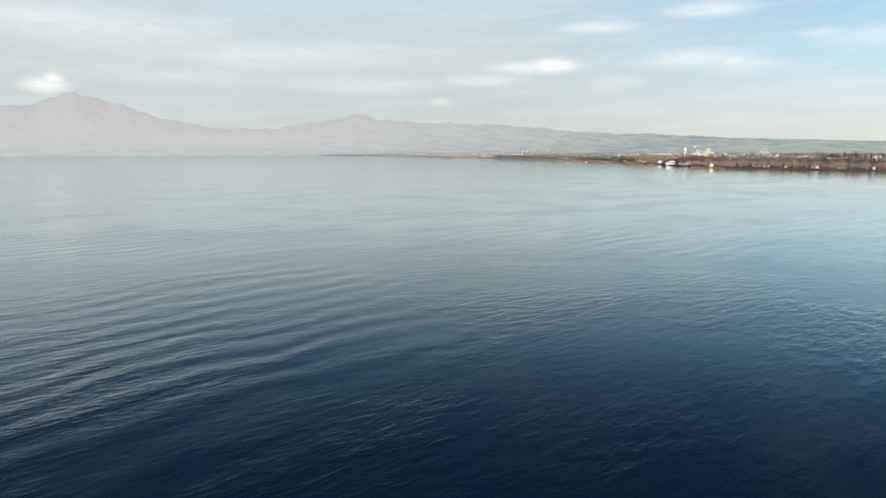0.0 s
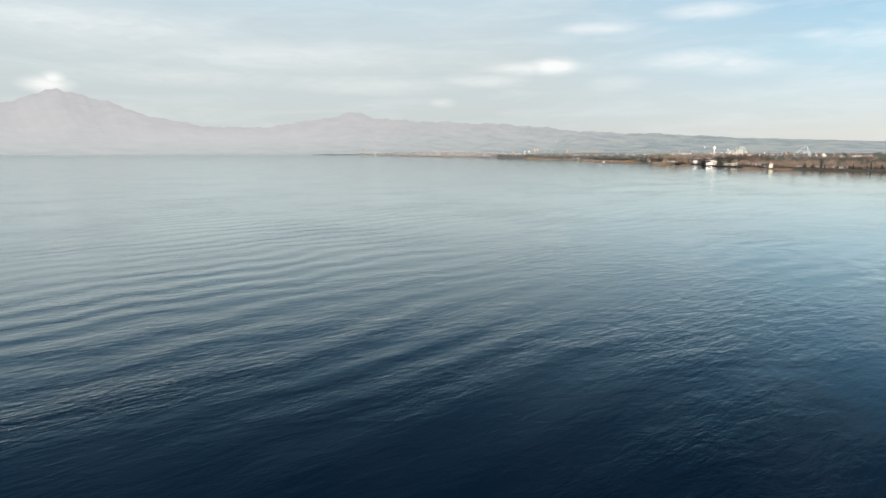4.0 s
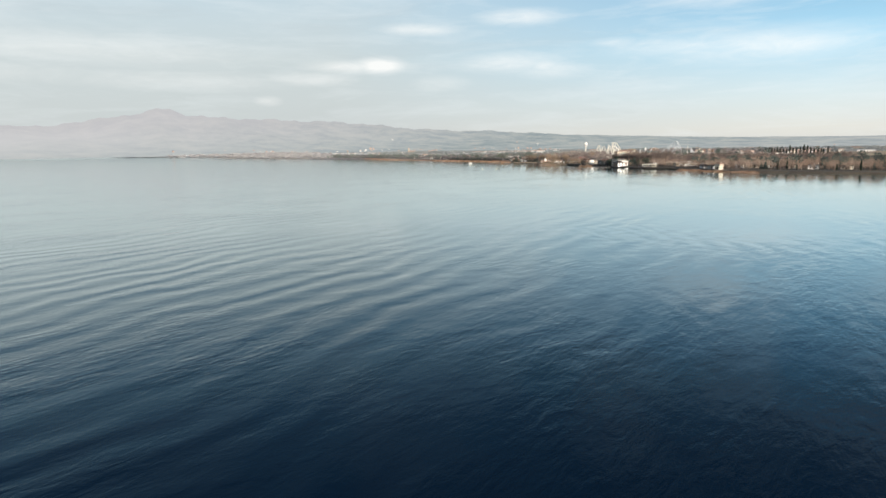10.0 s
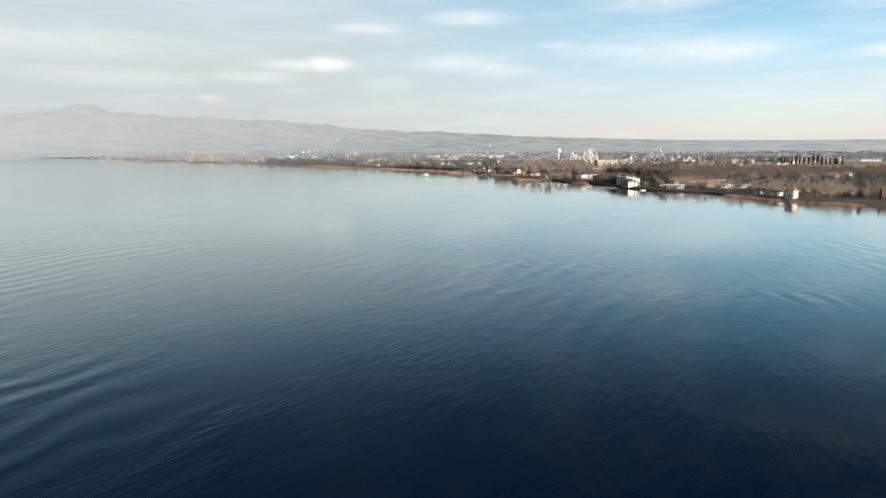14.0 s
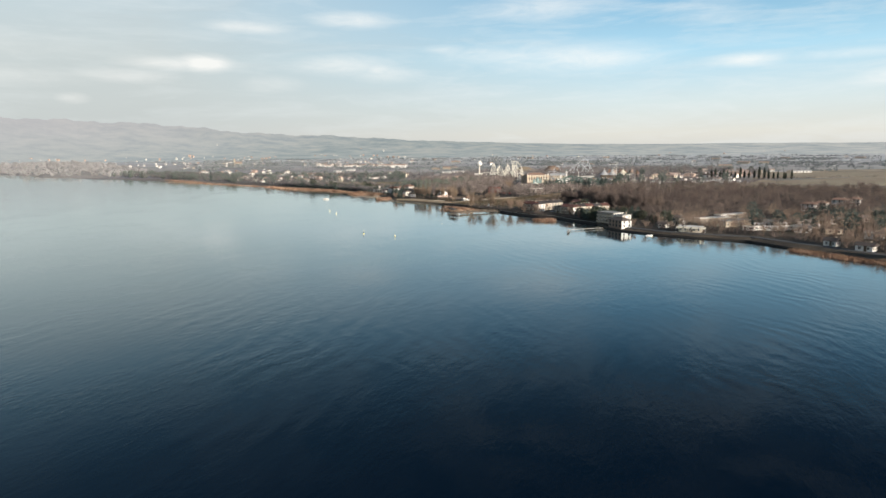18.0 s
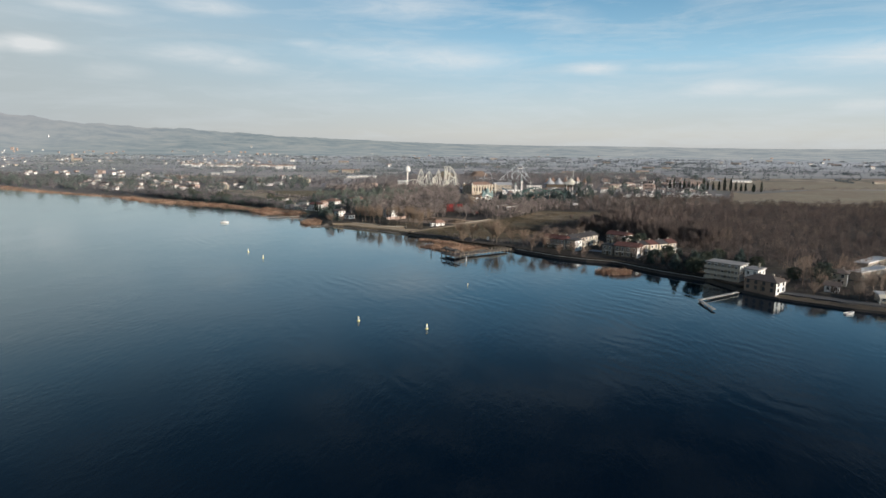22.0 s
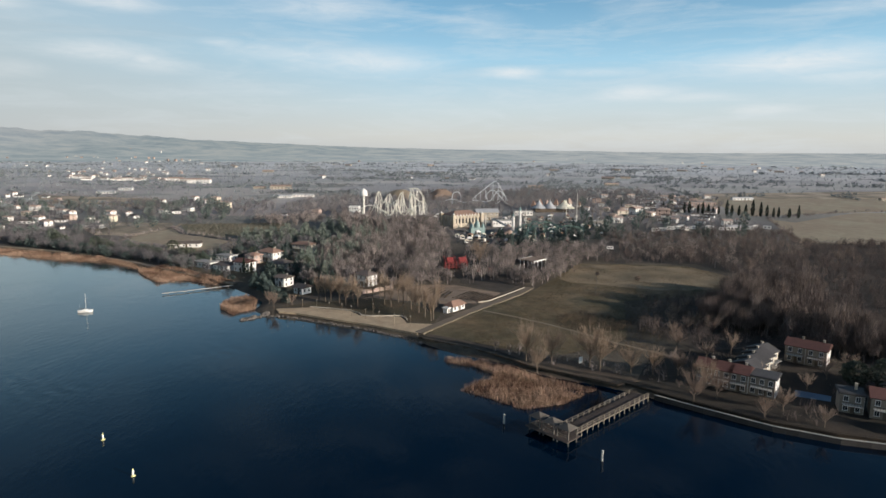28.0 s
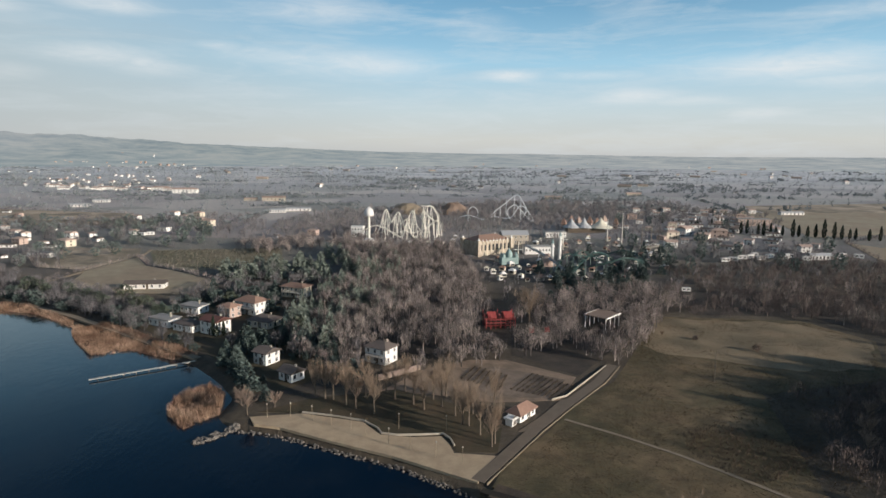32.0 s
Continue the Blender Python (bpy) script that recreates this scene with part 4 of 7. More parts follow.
def scatter(poly, spacing, seed, margin=0.0):
    """Uneven points inside an outline."""
    p = np.asarray(poly, float)
    g = np.random.default_rng(seed)
    gx, gy = np.meshgrid(np.arange(p[:, 0].min(), p[:, 0].max(), spacing), np.arange(p[:, 1].min(), p[:, 1].max(), spacing))
    gx, gy = (gx + g.uniform(-0.48, 0.48, gx.shape) * spacing).ravel(), (gy + g.uniform(-0.48, 0.48, gy.shape) * spacing).ravel()
    keep = inside(p, gx, gy) & (inland(gx, gy) > 2.5 + margin)
    return np.stack([gx, gy], -1)[keep]


# Houses of the town, the western shore and the far village: kind, place, turn, size.
hr = np.random.default_rng(77)
AREAS = [  # outline, spacing, share built on, group
    ([(125, 350), (215, 330), (232, 400), (285, 560), (165, 575), (130, 450)], 12, 0.45, "houses of the eastern town"),
    ([(-420, 360), (-250, 285), (-235, 325), (-232, 360), (-200, 420), (-310, 440), (-440, 470)], 21, 0.55, "houses of the western shore"),
    ([(-700, 560), (-420, 480), (-330, 430), (-350, 520), (-560, 640)], 26, 0.5, "houses of the western shore"),
    ([(-210, 470), (-120, 445), (-150, 500), (-260, 540)], 24, 0.45, "houses north of the vineyard"),
    ([(-600, 870), (-430, 840), (-380, 900), (-560, 1240), (-800, 1380), (-760, 1100)], 40, 0.7, "houses of the far village"),
    ([(-1250, 950), (-800, 700), (-700, 900), (-900, 1200), (-1300, 1300)], 50, 0.5, "houses of the far village"),
    ([(-3300, 1450), (-2300, 1010), (-1600, 800), (-1100, 610), (-1200, 950), (-1900, 1650), (-3000, 1900)], 95, 0.5, "houses across the bay"),
]
HOMES = [(2, -261, 370, -0.4, 1.0, ""), (0, -227, 362, -0.5, 1.25, ""), (1, -232, 398, -0.9, 0.9, ""), (3, -201, 433, -0.35, 1.1, ""), (1, -230, 518, -0.5, 1.1, ""), (0, -208, 515, -0.4, 1.1, ""), (0, -178, 456, -0.3, 1.35, ""),
         (1, -409, 822, -0.4, 1.3, ""), (1, -397, 815, -0.4, 1.1, ""), (1, -252, 498, -0.5, 0.8, ""), (2, -89, 412, -0.3, 0.9, ""), (3, -111, 400, -0.6, 0.6, ""), (3, -71, 376, -0.5, 0.6, ""), (3, -205, 411, -0.2, 0.9, ""), (3, -268, 384, -0.4, 0.9, ""),
         (0, 164, 382, -0.5, 1.45, ""), (3, 180, 386, -0.3, 0.9, ""), (1, 172, 395, -0.8, 1.0, ""), (2, 251, 511, -0.3, 1.1, ""), (1, 150, 372, -0.4, 0.8, ""), (3, 152, 402, -0.3, 1.0, ""), (3, 190, 402, -0.5, 1.1, ""), (3, 206, 396, -0.2, 0.8, "")]
HOMES = [(*q[:4], q[4] * (0.65 if q[1] > 100 else 0.72), "houses by the fields") for q in HOMES]
for poly, spacing, share, group in AREAS:
    for x, y in scatter(poly, spacing, int(spacing * 10)):
        if hr.uniform() < share and min(math.hypot(x - q[1], y - q[2]) for q in HOMES) > 9:
            HOMES.append((int(hr.choice([0, 1, 2, 3], p=[0.08, 0.58, 0.10, 0.24])), float(x), float(y), hr.uniform(-0.75, 0.1), hr.uniform(0.5, 0.8), group))
# Open gardens and forecourts that stay free of trees: place, radius, length towards the lake.
OPEN = [(-93, 197, 6, 11), (-82, 191, 6, 10), (-73, 189, 5.5, 14), (-70, 212, 7, 16), (-59, 197, 6, 12), (-59, 239, 7, 18), (-90, 214, 6, 10), (-50, 208, 5, 8), (-48.5, 161, 4.5, 9), (-38.5, 148.5, 4.5, 9), (-17, 163, 6, 18),
        (-126, 252, 9, 20), (19, 196, 7, 13), (53, 196, 7, 9), (33, 165, 5, 12), (102, 242, 5, 14), (18, 123, 6, 6), (20, 150, 12, 4), (24, 345, 13, 20), (48, 338, 9, 25), (100, 424, 14, 40), (40, 300, 12, 22), (70, 300, 14, 12), (100, 330, 16, 14), (77, 60, 7, 8), (86, 58, 6, 10), (90, 68, 7, 10), (101, 75, 6, 10), (102, 48, 8, 8), (131, 8, 8, 12), (137, -8, 7, 8), (112, 52, 5, 8), (118, 55, 5, 8), (124, 58, 5, 8), (107, 79, 6, 8), (96, 71, 6, 8)]
OPEN += [(q[1], q[2], 5.0, 15) for q in HOMES if q[2] < 700]


def clear(pts):
    """True where no house or forecourt is in the way."""
    ok = np.ones(len(pts), bool)
    for x, y, r, ln in OPEN:
        d = np.array([8.0 - x, -40.0 - y])
        rel = pts - [x, y]
        for w, far, wide in ((d / np.hypot(*d), ln, r), (np.array([0.88, -0.475]), 16.0, min(r, 4.5))):
            k = np.clip(rel @ w, 0, far)
            ok &= np.hypot(rel[:, 0] - k * w[0], rel[:, 1] - k * w[1]) > wide
    return ok


def woods(name, pts, mat, label, h, spread, seed, kind="bare", twigs=95, limbs=16, w=0.17, jitter=0.25, open_ground=True, reach=1.0):
    """A whole wood in one mesh: each tree from one of four shapes, turned and sized by chance."""
    g = np.random.default_rng(seed)
    pts = pts[clear(pts)] if open_ground else pts
    shapes = []
    for _ in range(4):
        if kind == "bare":
            shapes.append(join(trunk_arrays(h * 0.6, 0.16, 0, 3), fuzzy_crown(g, h, spread, twigs, w, 0.2, reach)))
        else:
            shapes.append(join(trunk_arrays(h * 0.3, 0.18, 0, 3), leafy_crown(g, h, spread, twigs, w * 6, kind, 0.06)))
    z = ground_z(pts[:, 0], pts[:, 1])
    pick, a, s = g.integers(0, 4, len(pts)), g.uniform(0, 6.28, len(pts)), 1 + g.uniform(-jitter, jitter, len(pts))
    pieces = []
    for i, (x, y) in enumerate(pts):
        v, t = shapes[pick[i]]
        c, d = math.cos(a[i]) * s[i], math.sin(a[i]) * s[i]
        pieces.append((np.stack([c * v[:, 0] - d * v[:, 1] + x, d * v[:, 0] + c * v[:, 1] + y, v[:, 2] * s[i] * g.uniform(0.85, 1.15) + z[i]], -1), t))
    return tagged(new(name, big_mesh(name, *join(*pieces), mat)), label, "trees", kind="stuff")


# Trees that stand singly: rows on the lawn, along the shore, by the pier.
for x, y in [(-22, 132.5), (-19.5, 130.5), (-15, 127.5), (-30, 137), (-27.5, 136), (-25.5, 135.5), (-23, 138), (-18, 137), (-11, 136), (-13.5, 140), (-9, 141), (-4, 130), (-6.5, 133), (-2, 136), (1, 138), (4.5, 122.7), (5.8, 122), (3, 127), (7, 128), (10, 112.8), (10.7, 114.2), (8, 118), (0, 132), (12, 131)]:
    plant(PLANE, x, y, rnd.uniform(0.85, 1.12), "trees on the lakeside lawn")
for x, y, k in [(35, 77, 1.25), (41, 74.5, 1.2), (37, 71.5, 0.75), (50, 72.5, 1.25), (52, 70.5, 1.3), (59, 69, 0.85), (64, 68, 0.95), (73, 60, 0.8), (34, 66, 0.5)]:
    plant(VASE, x, y, k * 0.84, "bare trees by the pier")
for x, y in [(67.5, 52.5), (73, 54), (78.5, 44.5), (88, 40.5), (84, 48), (70, 68), (82, 80), (90, 84), (96, 60), (104, 66), (88, 62), (112, 70), (110, 44), (106, 38)]:
    plant(ROUND, x, y, rnd.uniform(0.62, 0.86), "bare trees along the lake walk")
for x, y in [(-43, 127), (-38, 131), (-46, 132)]:
    plant(ROUND, x, y, rnd.uniform(0.7, 0.9))
for x, y in [(-40, 138), (-37, 142), (-45, 150), (-41, 155), (-52, 160), (-34, 150), (-30, 162), (-28, 170), (-38, 175), (-44, 182), (-50, 175), (-36, 190), (-32, 200), (-40, 205), (-56, 185), (-88, 205), (-66, 182), (-78, 183),
             (-47, 195), (-46, 215), (-54, 222), (-60, 205), (-80, 223), (-90, 228), (-98, 205)]:
    if clear(np.array([[x, y]]))[0]:
        plant(FIR if rnd.uniform() < 0.62 else OAK, x, y, rnd.uniform(0.5, 0.85), "evergreens among the villas")
for x, y in [(-72, 184.5), (-70.5, 183.5), (-69, 185), (-54, 190), (-52, 195), (-62, 188)]:
    plant(CYPRESS, x, y, rnd.uniform(0.6, 0.8), "cypresses by the villas")
for i in range(19):
    plant(CYPRESS, 204 + 4.0 * i + rnd.uniform(-1, 1), 412 - 1.9 * i + rnd.uniform(-3, 3), rnd.uniform(1.3, 1.8), "row of cypresses")
for i in range(9):
    plant(CYPRESS, 172 + 5.5 * i + rnd.uniform(-2, 2), 470 + rnd.uniform(-16, 16), rnd.uniform(0.8, 1.2), "cypresses in the town")
for x, y in [(108, 62), (112, 58), (120, 44), (118, 38), (126, 22), (130, 28), (136, 34), (146, 24), (152, 8), (158, 2), (113, 33), (122, 14)]:
    plant(OAK, x, y, rnd.uniform(0.7, 1.1), "evergreens by the shore houses")
for x, y in [(143, -6), (149, -13), (160, -16), (166, -19), (181, -22), (186, -18), (197, -25), (212, -38), (214, -30), (205, -20), (222, -50), (232, -54), (218, -20), (240, -62), (252, -66)]:
    plant(ROUND, x, y, rnd.uniform(0.6, 0.9), "bare trees along the coast road")
for x, y in [(84, 112), (88, 118), (90, 108), (94, 126), (97, 116), (101, 130), (92, 100), (104, 122), (86, 104), (110, 136), (99, 106), (107, 112), (80, 98), (116, 142), (112, 126), (78, 90)]:
    plant(ROUND, x, y, rnd.uniform(0.7, 1.0), "tall bare trees at the edge of the meadow")
for x, y in [(93, 172), (70, 187)]:
    plant(ROUND, x, y, 0.33, "lone bushes in the meadow")
for x, y in [(262, -64), (270, -66), (258, -52), (275, -60), (282, -72), (305, -72), (318, -70), (325, -66), (340, -72)]:
    plant(CYPRESS if rnd.uniform() < 0.5 else FIR, x, y, rnd.uniform(0.7, 1.0), "dark trees by the coast road")

plant(VASE, 30, 203, 1.25)

# Woods, each on a floor of dead leaves darkened to paint in their shade.
FLOORS = [[(-30, 162), (-44, 205), (-36, 258), (-60, 350), (4, 338), (16, 262), (17, 205), (13, 172), (-6, 167)], [(36, 152), (20, 168), (24, 205), (34, 220), (60, 238), (85, 248), (88, 217), (70, 207), (50, 172)],
          [(90, 212), (130, 208), (142, 181), (120, 147), (86, 136), (75, 104), (82, 86), (106, 92), (124, 68), (140, 62), (152, 32), (190, 38), (250, 62), (298, 150), (314, 260), (212, 260), (200, 232), (120, 248), (94, 248)],
          [(-262, 286), (-228, 259), (-171, 239), (-129, 214), (-106, 197), (-92, 186), (-66, 168), (-52, 146), (-40, 138), (-18, 146), (-30, 166), (-44, 205), (-46, 262), (-96, 296), (-100, 232), (-130, 236), (-185, 262), (-258, 308)]]
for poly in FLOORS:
    patch("woodland_floor", poly, M_LITTER, "floor of dead leaves, darkened as shade under bare trees", "ground", 0.03)
woods("park_wood", scatter([(-30, 160), (-44, 205), (-36, 258), (-62, 352), (4, 340), (16, 262), (17, 205), (14, 170), (-6, 165)], 4.7, 1), M_WOODS, "dense bare brown wood in winter", 8.6, 2.9, 1, twigs=260, w=0.115, jitter=0.36)
woods("park_wood_edge", scatter([(34, 150), (18, 168), (22, 205), (34, 220), (60, 240), (85, 250), (90, 215), (70, 205), (52, 172), (44, 158)], 4.6, 2), M_WOODS, "bare trees between park and meadow", 6.8, 2.7, 2, twigs=280, w=0.1)
woods("east_wood", scatter([(88, 210), (130, 206), (140, 180), (118, 148), (84, 138), (72, 104), (80, 84), (106, 90), (124, 66), (140, 60), (150, 30), (190, 36), (250, 60), (300, 150), (316, 262), (212, 262), (200, 232), (120, 250), (92, 250)], 4.4, 3), M_BRUSH, "dense brown winter brush behind the shore houses", 3.3, 2.7, 3, twigs=165, w=0.082, jitter=0.5, reach=0.95)
woods("east_tall_trees", scatter([(92, 208), (130, 204), (140, 178), (120, 150), (150, 120), (140, 62), (160, 36), (250, 64), (300, 150), (312, 255), (212, 255), (200, 232), (120, 246)], 15, 33), M_BRUSH, "scattered taller bare trees in the brush", 6.5, 2.6, 33, twigs=260, w=0.11, jitter=0.4)
woods("garden_shade_trees", scatter([(106, 42), (112, 62), (138, 60), (148, 30), (124, 18), (113, 26)], 4.0, 34), M_BRUSH, "dark bare shrubs beside the terraces", 3.6, 2.2, 34, twigs=220, w=0.09)
woods("garden_evergreens", scatter([(108, 34), (118, 40), (146, 34), (150, 22), (124, 16), (113, 24)], 7, 35), M_CONIFER, "dark conifers by the shore", 6.0, 2.0, 35, "cone", 420, w=0.085)
woods("garden_thicket", scatter([(62, 62), (72, 56), (88, 43), (108, 34), (112, 42), (100, 60), (106, 84), (84, 84), (68, 76)], 5.5, 36), M_BRUSH, "shrubs in the terrace gardens", 2.4, 1.6, 36, twigs=110, w=0.07, jitter=0.5)
woods("shore_wood", scatter([(-262, 283), (-228, 256), (-171, 236), (-129, 211), (-106, 195), (-96, 192), (-100, 214), (-130, 236), (-185, 262), (-260, 310)], 4.2, 4), M_WOODS_COOL, "belt of bare trees behind the reeds", 5.6, 2.3, 4, twigs=210, w=0.1)
woods("shore_evergreens", scatter([(-225, 262), (-171, 240), (-129, 216), (-98, 198), (-92, 206), (-130, 226), (-190, 254)], 7.5, 5), M_EVERGREEN, "dark evergreens among the shore trees", 7.0, 2.6, 5, "dome", 360, w=0.085)
woods("park_evergreens", scatter([(40, 222), (46, 262), (60, 300), (84, 300), (98, 268), (84, 244), (60, 236)], 10, 6), M_CONIFER, "dark evergreens in the amusement park", 6.4, 2.2, 6, "cone", 200, w=0.12, jitter=0.4)
woods("wood_evergreens", scatter([(-30, 200), (-46, 212), (-44, 262), (-66, 330), (-30, 330), (-14, 262), (-12, 215)], 9.0, 7), M_PINE_PALE, "pale grey-green pines in the wood", 9.0, 2.6, 7, "cone", 380, w=0.085)
woods("villa_wood", scatter([(-100, 205), (-60, 172), (-30, 146), (-16, 150), (-28, 172), (-44, 205), (-46, 262), (-96, 296), (-100, 262)], 8.5, 8), M_WOODS_COOL, "bare garden trees between the villas", 5.6, 2.5, 8, twigs=190, w=0.14)
woods("slope_evergreens", scatter([(-102, 264), (-104, 300), (-84, 304), (-62, 310), (-50, 266)], 6.0, 47), M_PINE_PALE, "dark pines on the slope beside the vineyard", 6.4, 2.4, 47, "cone", 150, w=0.11, jitter=0.35)
woods("villa_evergreens", scatter([(-98, 196), (-60, 168), (-32, 146), (-24, 152), (-36, 176), (-46, 205), (-50, 250), (-96, 250)], 7.5, 9), M_CONIFER, "dark conifers in the villa gardens", 6.4, 2.3, 9, "cone", 420, w=0.08)
woods("coast_wood", scatter([(150, -8), (172, -16), (196, -18), (216, -40), (236, -60), (300, -74), (460, -66), (460, 60), (300, 40), (240, 50), (190, 34), (156, 26)], 6.4, 10), M_TWIG, "bare reddish trees behind the coast road", 5.6, 3.0, 10, twigs=190, w=0.1, jitter=0.4)
woods("coast_evergreens", scatter([(190, 0), (230, -20), (300, -50), (450, -50), (450, 40), (300, 60), (200, 40)], 15, 11), M_CONIFER, "dark evergreens behind the coast road", 8.0, 2.8, 11, "dome", 260, w=0.1)
woods("north_wood", scatter([(-128, 370), (-30, 392), (-66, 350), (-100, 330)], 5.6, 12), M_WOODS, "bare wood beyond the vineyard", 6.6, 2.8, 12, twigs=200, w=0.13)
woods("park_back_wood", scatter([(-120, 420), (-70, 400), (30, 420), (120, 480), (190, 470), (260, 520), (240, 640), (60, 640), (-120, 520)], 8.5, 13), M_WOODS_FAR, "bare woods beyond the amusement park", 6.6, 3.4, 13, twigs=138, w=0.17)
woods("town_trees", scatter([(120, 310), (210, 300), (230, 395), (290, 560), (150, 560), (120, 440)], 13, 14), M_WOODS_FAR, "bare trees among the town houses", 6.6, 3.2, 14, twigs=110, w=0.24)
woods("town_evergreens", scatter([(110, 270), (210, 280), (225, 380), (270, 540), (150, 540), (110, 420)], 30, 15), M_FAR_GREEN, "dark evergreens among the town houses", 8.0, 2.4, 15, "dome", 170, w=0.12)
woods("west_trees", scatter([(-420, 350), (-230, 262), (-190, 300), (-215, 345), (-195, 400), (-120, 420), (-160, 520), (-320, 470), (-460, 480), (-700, 560), (-690, 450)], 10.0, 16), M_WOODS_COOL, "bare trees among the western houses", 5.8, 3.2, 16, twigs=120, w=0.2)
woods("west_evergreens", scatter([(-420, 340), (-230, 268), (-190, 320), (-130, 400), (-200, 480), (-450, 460), (-800, 560), (-700, 450)], 19, 17), M_FAR_GREEN, "dark evergreens among the western houses", 6.8, 2.8, 17, "dome", 170, w=0.12)
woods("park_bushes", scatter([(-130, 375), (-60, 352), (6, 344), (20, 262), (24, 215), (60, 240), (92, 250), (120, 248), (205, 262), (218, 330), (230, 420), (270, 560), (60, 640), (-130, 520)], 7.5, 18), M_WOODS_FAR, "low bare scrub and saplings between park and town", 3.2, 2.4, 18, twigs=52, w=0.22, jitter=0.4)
woods("west_bushes", scatter([(-430, 350), (-262, 284), (-228, 300), (-176, 352), (-96, 360), (-60, 352), (-130, 420), (-200, 540), (-450, 480)], 11, 19), M_WOODS_COOL, "low bare hedges and scrub among the western gardens", 2.4, 2.2, 19, twigs=90, w=0.12, jitter=0.4)
woods("mid_thicket", scatter([(104, 252), (122, 252), (200, 236), (214, 264), (226, 300), (212, 308), (150, 300), (112, 296), (100, 266)], 4.8, 45), M_BRUSH, "bare brown thicket between the brush and the town", 3.6, 2.6, 45, twigs=170, w=0.1, jitter=0.6)
woods("park_fringe", scatter([(86, 214), (128, 210), (138, 184), (150, 190), (200, 232), (120, 250), (94, 250)], 9.5, 46), M_WOODS, "taller bare trees behind the meadow", 6.0, 2.8, 46, twigs=200, w=0.1, jitter=0.45)
woods("vine_rows", np.array([(x, y) for y in np.arange(292, 358, 4.0) for x in np.arange(-170, -82, 1.5) if inside([(-168, 345), (-97, 356), (-84, 306), (-124, 292), (-147, 307)], np.array([x]), np.array([y]))[0]]), M_VINE, "low rows of dormant vines", 0.7, 0.5, 20, "dome", 9, w=0.08, jitter=0.2)
for x, y, h in ((79, 183, 1.3), (92.5, 171.8, 2.0)):
    v, t = leafy_crown(np.random.default_rng(int(x)), h, h * 0.6, 160, 0.3, "dome", 0.02)
    tagged(new("shrub", big_mesh("shrub", v + np.array([x, y, gz(x, y) - 0.1]), t, M_BRUSH)), "lone dark shrub on the open meadow", "shrub", "meadow shrubs")
# Field hedges, and the tall trees east of the meadow that throw long shade over it.
for line in ([(-176, 252), (-174, 286), (-167, 328)], [(-166, 327), (-149, 301), (-124, 286), (-98, 265)], [(-230, 330), (-200, 295), (-176, 288)], [(-340, 460), (-257, 456), (-228, 466)], [(-418, 571), (-281, 537), (-226, 470)], [(213, 267), (250, 373), (300, 400)], [(246, 386), (300, 400), (345, 425), (425, 437)], [(-100, 240), (-134, 243), (-160, 250)]):
    p = [Vector(q) for q in line]
    pts = [tuple(a.lerp(b, k)) for a, b in zip(p[:-1], p[1:]) for k in np.arange(0, 1, 2.4 / (b - a).length)]
    woods("field_hedge", np.array(pts) + np.random.default_rng(len(pts)).normal(0, 0.5, (len(pts), 2)), M_WOODS, "bare brown hedge along the field", 2.2, 1.5, len(pts), twigs=60, w=0.12, jitter=0.4)
woods("meadow_edge_trees", scatter([(100, 118), (122, 152), (146, 150), (130, 92), (116, 78), (104, 92)], 4.6, 22), M_BRUSH, "tall bare trees along the meadow", 11.0, 3.2, 22, twigs=260, w=0.16)
woods("wood_margin", scatter([(-32, 150), (-46, 172), (-52, 205), (-50, 262), (-36, 258), (-44, 205), (-30, 172), (-8, 170), (16, 172), (18, 160), (4, 156), (-8, 150), (-20, 150)], 4.2, 23), M_WOODS, "lower bare trees at the edge of the wood", 5.6, 2.3, 23, twigs=190, w=0.13, jitter=0.4)
woods("margin_pines", scatter([(-54, 198), (-43, 165), (-30, 166), (-31, 200), (-27, 235), (-14, 278), (-34, 282), (-46, 236)], 5.0, 24), M_PINE_PALE, "grey-green pines on the flank of the wood", 8.6, 2.0, 24, "cone", 420, w=0.065, jitter=0.3, open_ground=False)
woods("shade_trees", scatter([(90, 107), (96, 118), (112, 128), (124, 118), (112, 97), (98, 99)], 3.6, 25), M_BRUSH, "close stand of tall bare trees at the meadow's edge", 9.5, 3.0, 25, twigs=760, w=0.12)
woods("shore_bushes", scatter([(-68, 170), (-52, 146), (-41, 134), (-30, 140), (-20, 148), (-34, 160), (-46, 172), (-60, 182)], 4.4, 26), M_CONIFER, "dark conifers and shrubs in the lakeside gardens", 4.2, 1.7, 26, "cone", 300, w=0.065, jitter=0.55)
woods("villa_hedges", scatter([(-104, 204), (-70, 178), (-50, 186), (-48, 240), (-92, 250)], 4.6, 27), M_CONIFER, "dark hedges and shrubs between the villas", 2.4, 1.7, 27, "dome", 110, w=0.08, jitter=0.5)
woods("plaza_evergreens", scatter([(34, 262), (64, 256), (96, 262), (120, 300), (122, 338), (84, 344), (58, 312), (40, 286)], 12.0, 28), M_CONIFER, "dark evergreens among the park's stalls", 6.0, 1.9, 28, "cone", 180, w=0.1, jitter=0.4, open_ground=False)
woods("meadow_scrub", scatter([(50, 119), (60, 124), (74, 113), (67, 104), (57, 99), (48, 108)], 1.15, 29), M_SCRUB, "broken dead scrub in the meadow", 0.7, 0.8, 29, twigs=44, w=0.06, jitter=0.5)
woods("shore_thicket", scatter([(20, 90), (30, 82), (44, 72), (56, 66), (66, 62), (66, 70), (50, 78), (36, 86)], 3.4, 30), M_WOODS, "low brown thicket on the bank", 1.6, 1.4, 30, twigs=70, w=0.07, jitter=0.5)
